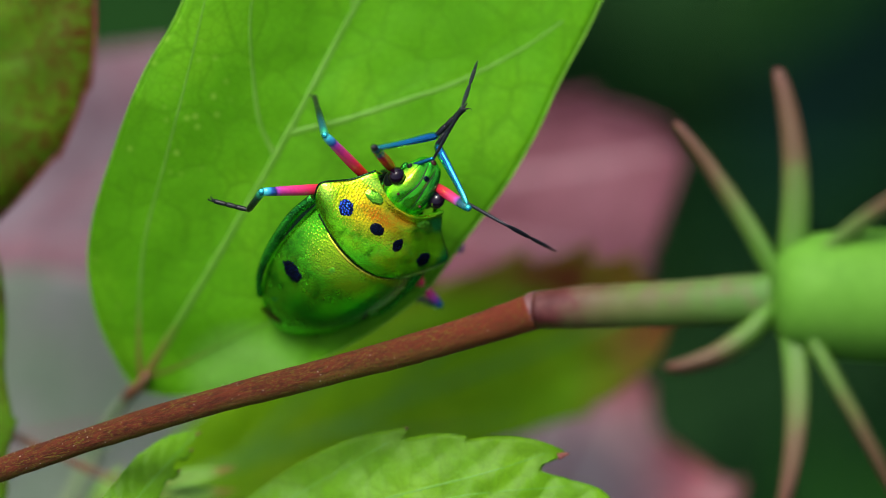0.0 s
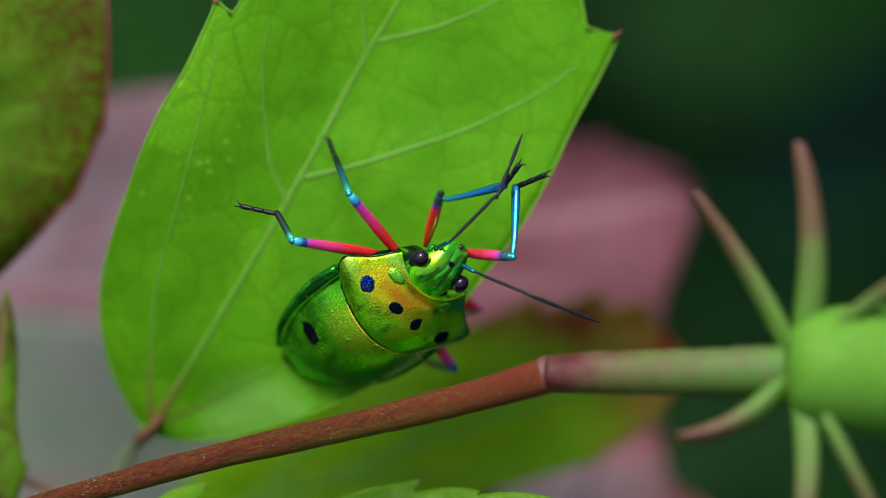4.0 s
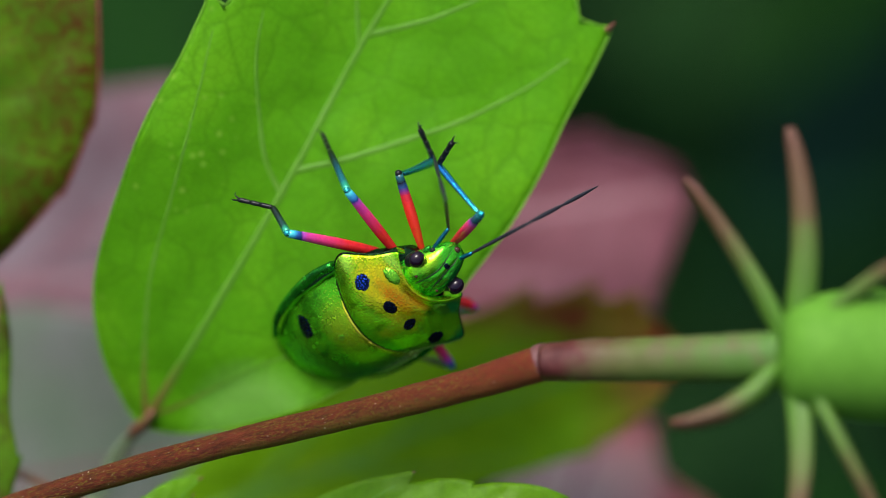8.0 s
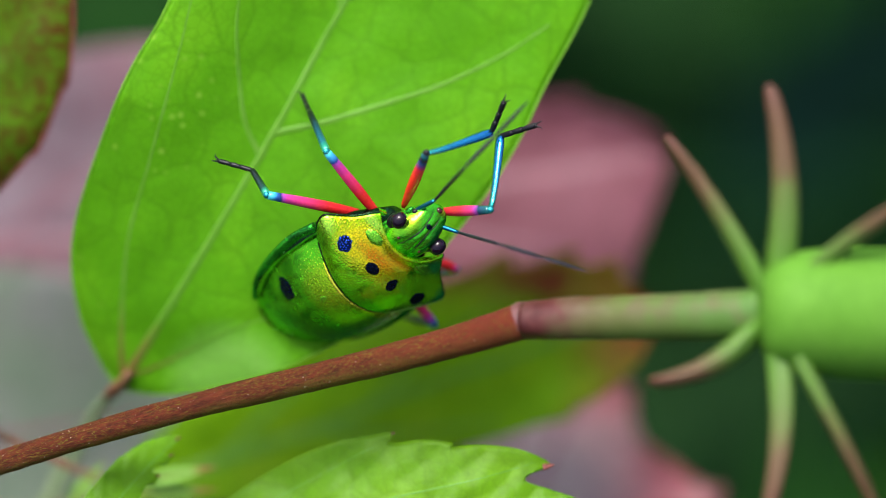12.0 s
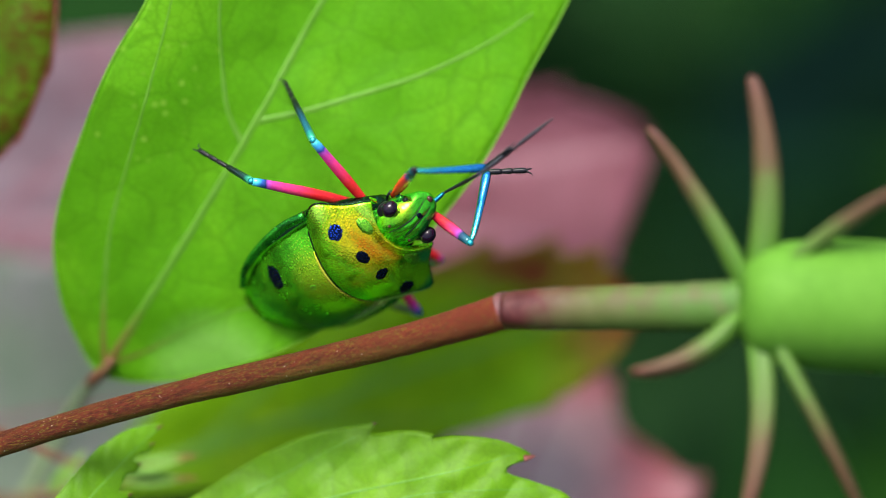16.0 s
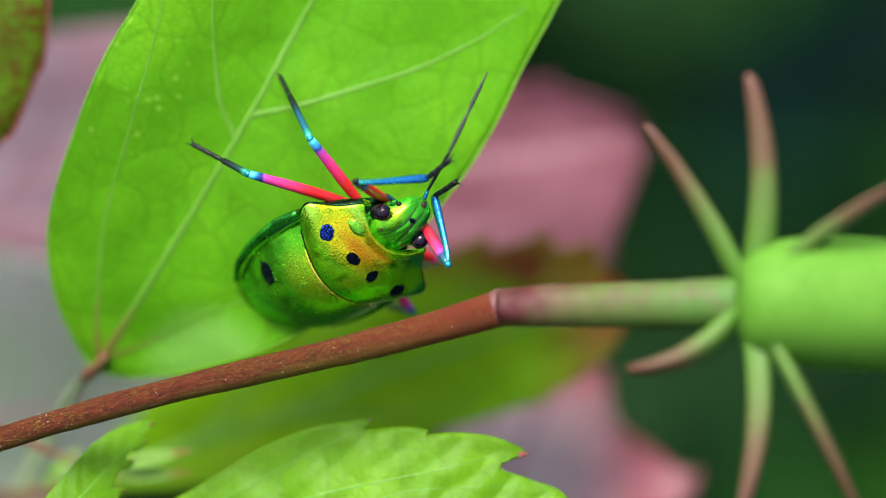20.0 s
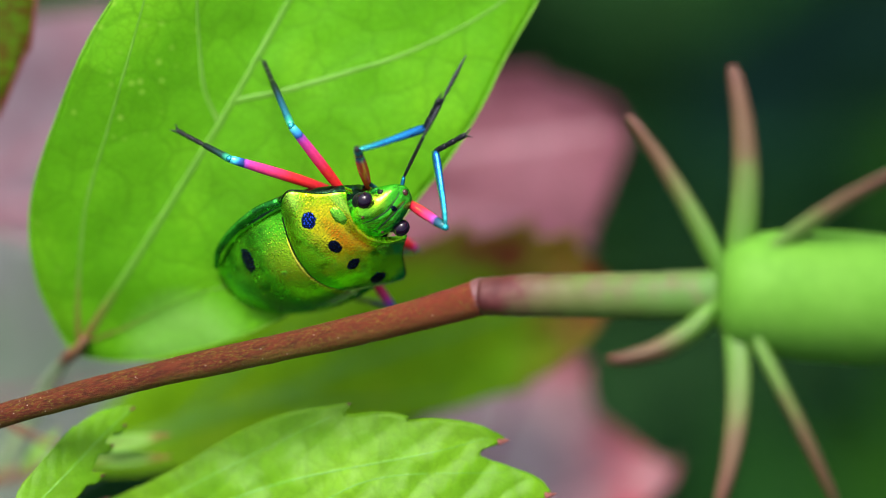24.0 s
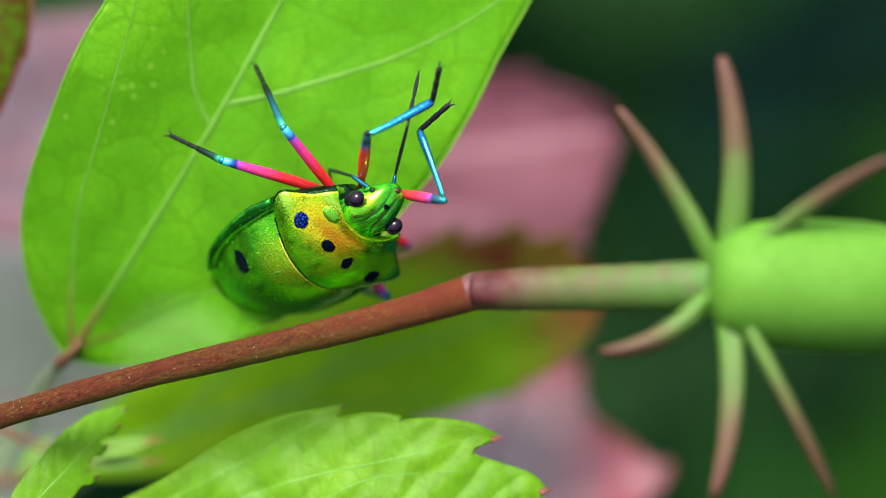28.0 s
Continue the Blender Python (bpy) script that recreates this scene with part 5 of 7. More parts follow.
HIPS = {"L1": (-0.74, 3.33, -3.9), "R1": (1.0, 3.9, -4.3), "L2": (-0.5, 1.6, -3.4), "R2": (1.6, 0.8, -3.4),
        "L3": (-0.94, 1.38, -4.28), "R3": (1.6, -1.2, -3.6), "AL": (-0.85, 4.6, -2.2), "AR": (0.85, 4.6, -2.2)}
FEMUR = {"L1": 6.1, "R1": 5.4, "L2": 7.7, "R2": 2.2, "L3": 9.2, "R3": 7.0}
LEG_ROWS = {
    "L1": [
        (0, -4.71, 5.02, -0.06, -0.59, 7.51, -2.27, -0.2, 10.27, -2.05),
        (0.5, -5.2, 4.27, -0.63, -0.74, 6.42, -2.53, -0.93, 8.89, -1.22),
        (1, -5.44, 3.15, -1.18, -1.23, 5.88, -2.86, -1.98, 8.51, -2.27),
        (1.5, -5.34, 4.45, -0.89, -1.15, 7.15, -2.68, -2.21, 9.71, -2.23),
        (2, -5, 4.69, -0.38, -0.84, 7.72, -1.65, -1.22, 10.38, -0.86),
        (2.5, -4.3, 6.99, -0.68, -0.58, 9.92, -3.06, -1.72, 12.44, -2.59),
        (3, -3.77, 7.78, -0.85, -0.72, 12.11, -1.17, -1.57, 14.75, -0.79),
        (3.5, -2.99, 8.95, -1.86, 1, 11.33, -4.41, 0.42, 14.06, -4.29),
        (5.5, -5.54, 4.3, -1.27, -1.5, 6.83, -3.59, -1.93, 9.46, -2.75),
        (6, -5.27, 5.23, -0.99, -1.75, 8.56, -3.14, -2.6, 11.19, -2.68),
        (6.5, -4.92, 7.07, -1.9, -2.42, 10.75, -4.79, -3.95, 13.09, -4.95),
        (7, -5.15, 7.26, -3.58, -2.75, 10.2, -7.28, -4.56, 12.16, -8.15),
        (7.5, -5.4, 6.84, -3.92, -3.4, 8.58, -8.51, -5.41, 10.43, -9.13),
        (8, -5.42, 6.38, -5.27, -2.2, 6.56, -9.48, -4.67, 7.84, -9.8),
        (8.5, -5.46, 6.24, -5.34, -1.96, 5.6, -9.27, -4.13, 7.38, -9.09),
        (9, -5.5, 3.83, -1.17, -2.2, 7.45, -3.19, -3.23, 9.98, -2.55),
        (9.5, -5.19, 5.29, -0.86, -1.1, 7.47, -3.43, -1.56, 10.2, -2.99),
        (10, -5.28, 5.15, -0.96, -1.35, 8.01, -3.09, -1.91, 10.71, -2.62),
        (10.5, -5.09, 5.22, -0.67, -1.11, 7.62, -3.21, -1.54, 10.29, -2.5),
        (11, -4.97, 5.83, -0.78, -0.86, 8.05, -3.27, -0.99, 10.85, -3.34),
        (11.5, -3.83, 7.97, -1.18, -0.12, 10.61, -3.9, -1.23, 13.18, -3.73),
        (12, -3.49, 8.78, -2.32, 0.12, 11.7, -4.88, -1.01, 14.26, -4.83),
        (12.5, -3.67, 8.83, -3.13, 0.19, 10.67, -6.26, -0.93, 13.23, -6.39),
        (14.5, -5.29, 6.96, -4.51, -1.79, 7.07, -8.49, -3.13, 9.39, -9.32),
        (15, -5.28, 4.35, -0.76, -0.84, 6.9, -2.14, -1.2, 9.54, -1.28),
        (15.5, -4.61, 5.8, -0.23, -0.26, 8.37, -1.85, -0.67, 10.96, -0.88),
        (16, -3.18, 7.86, -0.3, 1.2, 10.59, -1.52, 0.96, 13.29, -0.83),
        (16.5, -2.46, 8.59, -0.61, 1.52, 11.96, -1.6, 1.07, 14.67, -1.07),
        (17, -3.01, 8.88, -1.7, 0.82, 11.75, -3.97, -0.17, 14.37, -3.81),
        (17.5, -3.96, 8.62, -3.36, -0.23, 10.46, -6.64, -1.33, 12.97, -7.21),
        (18, -4.89, 7.51, -4.81, -1.87, 9.13, -8.84, -3.87, 10.98, -9.51),
        (18.5, -5.56, 6.4, -4.56, -3.23, 7.52, -9.19, -5.49, 8.75, -10.28),
        (19, -5.37, 5.99, -5.91, -2.28, 5.94, -10.22, -4.74, 7.17, -10.75),
        (19.5, -5.65, 4.61, -1.59, -3.45, 7.38, -5.53, -5.17, 8.99, -7.05),
        (20, -5.15, 4.85, -0.64, -0.92, 7.58, -2.32, -1.32, 10.23, -1.54),
        (20.5, -4.94, 5.68, -0.64, -0.92, 8.45, -2.69, -1.49, 11.16, -2.25),
        (21, -5.38, 4.19, -0.92, -1.13, 6.98, -2.42, -1.44, 9.64, -1.59),
        (21.5, -5.41, 4.18, -1, -1.56, 7.35, -2.8, -2.09, 10, -2.06),
        (23.5, -4.96, 6.64, -1.43, -2.86, 11.32, -2.76, -4.48, 13.59, -2.49),
        (24, -5, 6.6, -1.46, -1.6, 9.84, -3.91, -2.71, 12.41, -3.79),
        (24.5, -5.26, 5.18, -0.95, -1.24, 7.98, -2.97, -2.03, 10.63, -2.51),
        (25, -4.59, 7.5, -1.83, -1.06, 10.29, -4.64, -2.17, 12.85, -4.89),
        (25.5, -5.32, 4.78, -0.92, -1.84, 7.87, -3.46, -2.84, 10.48, -3.27),
        (26, -5.22, 5.29, -0.91, -1.42, 8.16, -3.23, -2.15, 10.81, -2.69),
        (26.5, -5.36, 5.5, -1.3, -2.19, 8.92, -3.81, -3.8, 11.21, -3.71),
        (27, -5.48, 5.01, -1.32, -1.56, 7.42, -3.95, -2.25, 10.13, -4.01),
        (27.5, -5.29, 5.93, -1.45, -1.78, 8.68, -4.32, -2.77, 11.29, -4.12),
        (28, -4.46, 7.88, -2.28, -1.69, 11.56, -4.9, -3.23, 13.89, -5.14),
    ],
    "R1": [
        (0, 2.85, 5.25, 1.75, 0.14, 6.78, -2.8, 0.24, 9.51, -3.39),
        (0.5, 3.25, 4.85, 1.68, 1.06, 5.63, -3.31, 0.28, 8.13, -2.31),
        (1, 4.05, 3.86, 1.37, 1.83, 5.35, -3.44, 1.51, 7.76, -2.06),
        (1.5, 3.35, 4.95, 1.62, 1.74, 6.36, -3.45, 1.15, 8.82, -2.25),
        (2, 3.01, 5.65, 1.58, 0.73, 6.59, -3.34, 0.54, 9.32, -2.75),
        (2.5, 2.52, 7.33, 0.88, 0.45, 9.26, -3.83, 0.62, 11.86, -2.79),
        (3, 2.82, 7.97, 0.22, 1.96, 10.52, -4.57, 3.43, 12.87, -4.16),
        (3.5, 2.72, 8.57, -0.44, 1.83, 11.4, -5.08, 2.85, 13.89, -4.3),
        (5.5, 3.04, 6.33, 1.29, 0.32, 6.91, -3.45, -0.12, 9.55, -2.62),
        (6, 2.63, 6.5, 1.36, 0.06, 7.03, -3.47, -0.13, 9.65, -2.5),
        (6.5, 1.2, 8.96, -0.59, -0.78, 9.7, -5.66, -0.52, 12.46, -5.24),
        (7, 0.44, 9.48, -1.67, -3.32, 11.37, -5.21, -3.05, 14.14, -4.92),
        (7.5, -0.55, 9.51, -2.33, -3.38, 9.79, -7.04, -4.29, 12.35, -6.38),
        (8, -0.54, 9.33, -1.75, -3.29, 8.15, -6.37, -4.2, 10.68, -5.58),
        (8.5, -0.67, 9.23, -1.61, -3.17, 7.41, -6.16, -4.03, 9.89, -5.18),
        (9, 3.19, 5.91, 1.41, 0.98, 7.68, -3.31, 1.06, 10.35, -2.47),
        (9.5, 2.86, 6.29, 1.38, 1.68, 6.11, -3.99, 1.3, 8.79, -3.26),
        (10, 3.35, 5.8, 1.38, 0.75, 7.45, -3.18, 0.77, 10.2, -2.67),
        (10.5, 2.86, 6.49, 1.29, 0.86, 7.4, -3.76, 0.73, 10.17, -3.36),
        (11, 2.91, 6.64, 1.18, 0.53, 7.69, -3.66, 0.35, 10.49, -3.58),
        (11.5, 2.84, 8.01, 0.17, 1.24, 9.87, -4.76, 1.88, 12.5, -4.08),
        (12, 2.27, 8.86, -0.67, 1.02, 11.67, -5.23, 2.04, 14.24, -4.77),
        (12.5, 1.94, 9.04, -0.85, 0.46, 10.86, -5.83, 1.23, 13.52, -5.45),
        (14.5, 3.38, 5.44, 1.49, 3.09, 7.88, -3.44, 4.93, 9.98, -3.37),
        (15, 3.18, 4.77, 1.72, 1.36, 5.61, -3.4, 0.89, 8.11, -2.23),
        (15.5, 2.81, 6.37, 1.36, 1.88, 6.88, -4.04, 2.89, 9.49, -3.88),
        (16, 3.28, 6.45, 1.13, 2.7, 9.38, -3.49, 4.65, 11.38, -3.28),
        (16.5, 3.48, 7.18, 0.57, 3.34, 10.36, -3.92, 5.43, 12.17, -3.52),
        (17, 2.57, 8.14, 0.15, 1.75, 11.01, -4.47, 3.48, 13.22, -4.5),
        (17.5, 2.06, 9.32, -1.44, 0.35, 10.47, -6.54, 1.09, 13.17, -6.44),
        (18, 0.46, 9.7, -2.38, -2.11, 9.86, -7.24, -2.34, 12.63, -6.9),
        (18.5, -0.42, 9.58, -2.46, -4.21, 9.1, -6.42, -4.89, 11.77, -5.88),
        (19, -0.71, 9.52, -2.58, -3.23, 7.73, -7.13, -4.21, 10.34, -6.88),
        (19.5, 3.48, 6.61, 0.95, 2.88, 7.42, -4.46, 4.23, 9.81, -5.01),
        (20, 3.24, 5.29, 1.59, 1.15, 6.05, -3.44, 0.82, 8.64, -2.44),
        (20.5, 3.01, 5.94, 1.47, 1.56, 6.87, -3.75, 1.37, 9.48, -2.75),
        (21, 3.55, 4.93, 1.53, 0.89, 5.77, -3.21, 0.4, 8.33, -2.2),
        (21.5, 2.87, 5.15, 1.76, 1.57, 6.01, -3.51, 1.51, 8.64, -2.55),
        (23.5, 3.29, 6.01, 1.33, 1.67, 7.84, -3.59, 2.78, 10.39, -3.31),
        (24, 2.86, 7.2, 0.85, 0.24, 8.97, -3.65, 0.52, 11.74, -3.28),
        (24.5, 2.68, 5.97, 1.57, 0.46, 6.74, -3.4, 0.07, 9.38, -2.52),
        (25, 2.74, 7.22, 0.88, 0.61, 8.88, -3.91, 0.85, 11.66, -3.77),
        (25.5, 2.55, 6.3, 1.48, 1.62, 6.88, -3.91, 2.26, 9.36, -2.78),
        (26, 2.83, 6.13, 1.46, 0.22, 7.27, -3.25, -0.08, 9.96, -2.56),
        (26.5, 2.66, 6.26, 1.46, 1.18, 6.51, -3.83, 1.54, 9.23, -3.27),
        (27, 3.18, 6.04, 1.36, 0.42, 6.93, -3.31, 0.05, 9.69, -3),
        (27.5, 2.67, 6.54, 1.32, 0.64, 6.77, -3.78, 0.21, 9.53, -3.66),
        (28, 2.19, 8.47, -0.09, -0.66, 9.19, -4.74, -0.3, 11.84, -5.55),
    ],
    "L2": [
        (0, -7.66, 3.61, -1.4, -7.2, 3.68, -6.78, -6.76, 3.54, -9.54),
        (0.5, -7.7, 3.78, -1.77, -7.33, 3.59, -7.16, -6.92, 3.32, -9.92),
        (1, -7.77, 3.99, -2.55, -7.73, 3.7, -7.95, -7.46, 3.34, -10.71),
        (1.5, -7.79, 4.03, -2.88, -8, 3.55, -8.25, -7.83, 3.11, -11.01),
        (2, -7.82, 3.92, -2.75, -8.06, 3.34, -8.12, -7.91, 2.86, -10.87),
        (2.5, -7.86, 3.83, -2.97, -8.16, 3.16, -8.32, -8.03, 2.64, -11.07),
        (3, -7.88, 3.79, -3.33, -8.23, 3.12, -8.67, -8.11, 2.58, -11.42),
        (3.5, -7.89, 3.75, -3.53, -8.27, 3.1, -8.88, -8.14, 2.57, -11.62),
        (5.5, -7.84, 3.9, -3.76, -8.35, 2.91, -9.04, -8.3, 2.19, -11.75),
        (6, -7.84, 3.92, -3.74, -8.48, 3.03, -9.03, -8.48, 2.35, -11.75),
        (6.5, -7.88, 3.8, -3.57, -8.49, 2.89, -8.86, -8.49, 2.22, -11.58),
        (7, -7.88, 3.8, -3.62, -8.47, 2.78, -8.89, -8.45, 2.06, -11.6),
        (7.5, -7.92, 3.67, -3.6, -8.54, 2.58, -8.86, -8.54, 1.83, -11.55),
        (8, -7.88, 3.76, -3.83, -8.63, 2.71, -9.07, -8.68, 1.97, -11.77),
        (8.5, -7.93, 3.57, -3.88, -8.61, 2.53, -9.14, -8.63, 1.79, -11.84),
        (9, -7.92, 3.54, -4.13, -8.66, 2.52, -9.38, -8.69, 1.79, -12.08),
        (9.5, -7.9, 3.61, -4.13, -8.7, 2.63, -9.38, -8.75, 1.92, -12.08),
        (10, -7.94, 3.56, -3.81, -8.6, 2.54, -9.07, -8.6, 1.82, -11.77),
        (10.5, -7.92, 3.62, -3.76, -8.59, 2.63, -9.03, -8.6, 1.93, -11.74),
        (11, -7.92, 3.64, -3.8, -8.6, 2.66, -9.07, -8.61, 1.95, -11.78),
        (11.5, -7.91, 3.64, -3.89, -8.63, 2.7, -9.16, -8.66, 2.01, -11.87),
        (12, -7.93, 3.5, -4.09, -8.57, 2.57, -9.37, -8.55, 1.88, -12.09),
        (12.5, -7.94, 3.32, -4.39, -8.63, 2.44, -9.67, -8.61, 1.77, -12.39),
        (14.5, -7.98, 3.22, -4.29, -8.63, 2.32, -9.57, -8.6, 1.65, -12.3),
        (15, -7.98, 3.2, -4.31, -8.59, 2.26, -9.59, -8.53, 1.59, -12.31),
        (15.5, -7.98, 3.19, -4.3, -8.63, 2.25, -9.58, -8.59, 1.58, -12.29),
        (16, -7.97, 3.16, -4.43, -8.67, 2.25, -9.71, -8.64, 1.58, -12.43),
        (16.5, -7.96, 3.19, -4.43, -8.67, 2.3, -9.71, -8.64, 1.64, -12.43),
        (17, -7.97, 3.15, -4.44, -8.68, 2.23, -9.71, -8.66, 1.55, -12.43),
        (17.5, -7.98, 3.08, -4.49, -8.77, 2.12, -9.75, -8.78, 1.42, -12.46),
        (18, -7.98, 3.21, -4.26, -8.84, 2.12, -9.48, -8.9, 1.37, -12.18),
        (18.5, -7.96, 3.2, -4.43, -9.02, 2.08, -9.61, -9.16, 1.31, -12.29),
        (19, -7.98, 3.2, -4.27, -9.07, 2.02, -9.43, -9.24, 1.22, -12.11),
        (19.5, -7.95, 3.33, -4.32, -9.14, 2.19, -9.47, -9.36, 1.41, -12.15),
        (20, -7.96, 3.17, -4.48, -9.16, 2.06, -9.63, -9.38, 1.27, -12.31),
        (20.5, -7.97, 3.19, -4.37, -9.16, 2.1, -9.53, -9.38, 1.34, -12.21),
        (21, -7.99, 3.24, -4.14, -9.16, 2.14, -9.3, -9.38, 1.39, -11.98),
        (21.5, -7.98, 3.24, -4.17, -9.18, 2.26, -9.34, -9.41, 1.56, -12.05),
        (23.5, -7.98, 3.22, -4.25, -8.99, 2.12, -9.45, -9.13, 1.36, -12.14),
        (24, -7.95, 3.13, -4.62, -8.96, 2.12, -9.83, -9.09, 1.39, -12.53),
        (24.5, -7.93, 3.21, -4.6, -8.92, 2.12, -9.8, -9.04, 1.35, -12.49),
        (25, -7.94, 3.37, -4.29, -8.91, 2.24, -9.48, -9.04, 1.46, -12.16),
        (25.5, -7.94, 3.34, -4.37, -8.86, 2.26, -9.58, -8.97, 1.5, -12.27),
        (26, -7.95, 3.32, -4.29, -8.83, 2.22, -9.51, -8.92, 1.46, -12.2),
        (26.5, -7.94, 3.27, -4.46, -8.87, 2.21, -9.68, -8.97, 1.46, -12.37),
        (27, -7.94, 3.25, -4.5, -8.86, 2.18, -9.72, -8.96, 1.41, -12.41),
        (27.5, -7.94, 3.28, -4.44, -8.88, 2.23, -9.65, -8.99, 1.49, -12.35),
        (28, -7.97, 3.22, -4.34, -8.91, 2.19, -9.56, -9.02, 1.45, -12.26),
    ],
    "R2": [
        (0, 7.77, 0.46, -5.73, 8.01, -1.33, -8.49, 7.2, -2.4, -9.36),
        (0.5, 8.1, -0.37, -3.49, 8.34, -2.34, -6.13, 7.54, -3.46, -6.94),
        (1, 7.39, 0.68, -6.57, 7.64, -1.45, -9.08, 6.84, -2.63, -9.8),
        (1.5, 7.71, 0.39, -5.86, 7.99, -1.82, -8.3, 7.2, -3.03, -8.99),
        (2, 7.6, 0.29, -6.1, 7.9, -1.93, -8.52, 7.13, -3.16, -9.2),
        (2.5, 7.1, 1.21, -7.03, 7.44, -1.04, -9.42, 6.68, -2.29, -10.08),
        (3, 7.52, 0.47, -6.31, 7.88, -1.82, -8.65, 7.14, -3.08, -9.3),
        (3.5, 7.34, 0.23, -6.6, 7.72, -2.08, -8.93, 6.98, -3.34, -9.57),
        (5.5, 7.37, -0.05, -6.48, 7.65, -2.53, -8.64, 6.87, -3.82, -9.17),
        (6, 7.36, 0.22, -6.58, 7.63, -2.24, -8.76, 6.84, -3.53, -9.3),
        (6.5, 7.4, 0.37, -6.52, 7.68, -2.07, -8.72, 6.91, -3.36, -9.27),
        (7, 7.49, 0.34, -6.34, 7.81, -2.12, -8.52, 7.05, -3.42, -9.06),
        (7.5, 7.34, -0.02, -6.56, 7.67, -2.5, -8.71, 6.92, -3.81, -9.23),
        (8, 7.25, 0.06, -6.74, 7.58, -2.42, -8.89, 6.83, -3.73, -9.41),
        (8.5, 6.97, 0.07, -7.17, 7.34, -2.41, -9.31, 6.6, -3.73, -9.83),
        (9, 6.96, 0.23, -7.21, 7.33, -2.24, -9.36, 6.59, -3.56, -9.88),
        (9.5, 6.96, 0.39, -7.24, 7.33, -2.07, -9.4, 6.59, -3.39, -9.94),
        (10, 7.39, 0.32, -6.54, 7.78, -2.12, -8.72, 7.05, -3.43, -9.27),
        (10.5, 7.41, 0.39, -6.5, 7.8, -2.05, -8.69, 7.07, -3.36, -9.24),
        (11, 7.35, 0.35, -6.61, 7.72, -2.09, -8.8, 6.98, -3.41, -9.34),
        (11.5, 7.42, 0.2, -6.46, 7.79, -2.23, -8.66, 7.06, -3.54, -9.21),
        (12, 7.36, 0.2, -6.57, 7.78, -2.23, -8.75, 7.06, -3.55, -9.31),
        (12.5, 7.33, 0.07, -6.59, 7.79, -2.36, -8.78, 7.08, -3.68, -9.35),
        (14.5, 7.37, 0.06, -6.51, 7.86, -2.33, -8.73, 7.16, -3.64, -9.33),
        (15, 7.4, 0.07, -6.46, 7.91, -2.32, -8.68, 7.21, -3.63, -9.28),
        (15.5, 7.35, 0.14, -6.58, 7.86, -2.26, -8.79, 7.18, -3.57, -9.38),
        (16, 7.37, -0.01, -6.5, 7.89, -2.41, -8.7, 7.2, -3.72, -9.3),
        (16.5, 7.39, -0.08, -6.45, 7.89, -2.48, -8.66, 7.2, -3.79, -9.26),
        (17, 7.32, -0.1, -6.56, 7.83, -2.51, -8.76, 7.14, -3.82, -9.35),
        (17.5, 7.27, -0.23, -6.61, 7.78, -2.66, -8.78, 7.09, -3.99, -9.35),
        (18, 7.24, -0.1, -6.7, 7.74, -2.56, -8.84, 7.05, -3.9, -9.38),
        (18.5, 7.12, -0.21, -6.87, 7.6, -2.71, -8.98, 6.91, -4.06, -9.48),
        (19, 7.08, -0.03, -6.99, 7.53, -2.55, -9.07, 6.85, -3.91, -9.55),
        (19.5, 7.04, 0.11, -7.08, 7.48, -2.42, -9.15, 6.79, -3.78, -9.62),
        (20, 7.22, 0.01, -6.78, 7.66, -2.52, -8.85, 6.97, -3.88, -9.33),
        (20.5, 6.93, 0.22, -7.25, 7.37, -2.29, -9.35, 6.68, -3.64, -9.84),
        (21, 6.64, 0.34, -7.63, 7.08, -2.13, -9.77, 6.39, -3.48, -10.27),
        (21.5, 6.99, -0.33, -7.04, 7.43, -2.79, -9.19, 6.73, -4.14, -9.7),
        (23.5, 7.35, 0.05, -6.56, 7.83, -2.45, -8.66, 7.15, -3.81, -9.16),
        (24, 7.27, -0.08, -6.66, 7.78, -2.6, -8.73, 7.11, -3.97, -9.22),
        (24.5, 7.2, 0.06, -6.81, 7.69, -2.47, -8.87, 7.01, -3.84, -9.36),
        (25, 7.15, 0.08, -6.9, 7.61, -2.45, -8.97, 6.92, -3.81, -9.46),
        (25.5, 7.21, 0.06, -6.8, 7.68, -2.47, -8.87, 7, -3.83, -9.36),
        (26, 7.21, 0.01, -6.78, 7.71, -2.52, -8.84, 7.02, -3.88, -9.34),
        (26.5, 7.18, -0.03, -6.82, 7.68, -2.57, -8.88, 6.99, -3.93, -9.37),
        (27, 7.13, -0.11, -6.88, 7.61, -2.65, -8.94, 6.92, -4.01, -9.43),
        (27.5, 7.14, -0.12, -6.86, 7.61, -2.64, -8.94, 6.92, -4, -9.44),
        (28, 7.17, -0.04, -6.85, 7.64, -2.53, -8.95, 6.95, -3.89, -9.46),
    ],
    "L3": [
        (0, -8.89, -2.22, -1.58, -8.13, -4.4, -3.49, -10.15, -5.47, -4.72),
        (0.5, -8.94, -1.98, -1.48, -8.2, -4.26, -3.28, -10.24, -5.37, -4.45),
        (1, -9.09, -1.91, -2.05, -8.49, -4.02, -4.1, -10.5, -5.29, -5.16),
        (1.5, -9.11, -1.9, -2.18, -8.41, -4.13, -4.06, -10.45, -5.33, -5.15),
        (2, -9.16, -1.78, -2.29, -8.36, -3.91, -4.24, -10.4, -5.07, -5.36),
        (2.5, -9.2, -1.01, -1.53, -9.31, -1.38, -4.51, -10.76, -3.5, -4.91),
        (3, -9.21, -0.72, -1.35, -10.2, -0.67, -4.18, -12.11, -2.18, -5.1),
        (3.5, -9.27, -0.79, -1.66, -10.43, -0.95, -4.43, -12.35, -2.42, -5.38),
        (5.5, -9.37, -0.81, -2.2, -10.21, -1.33, -5.03, -12.21, -2.77, -5.87),
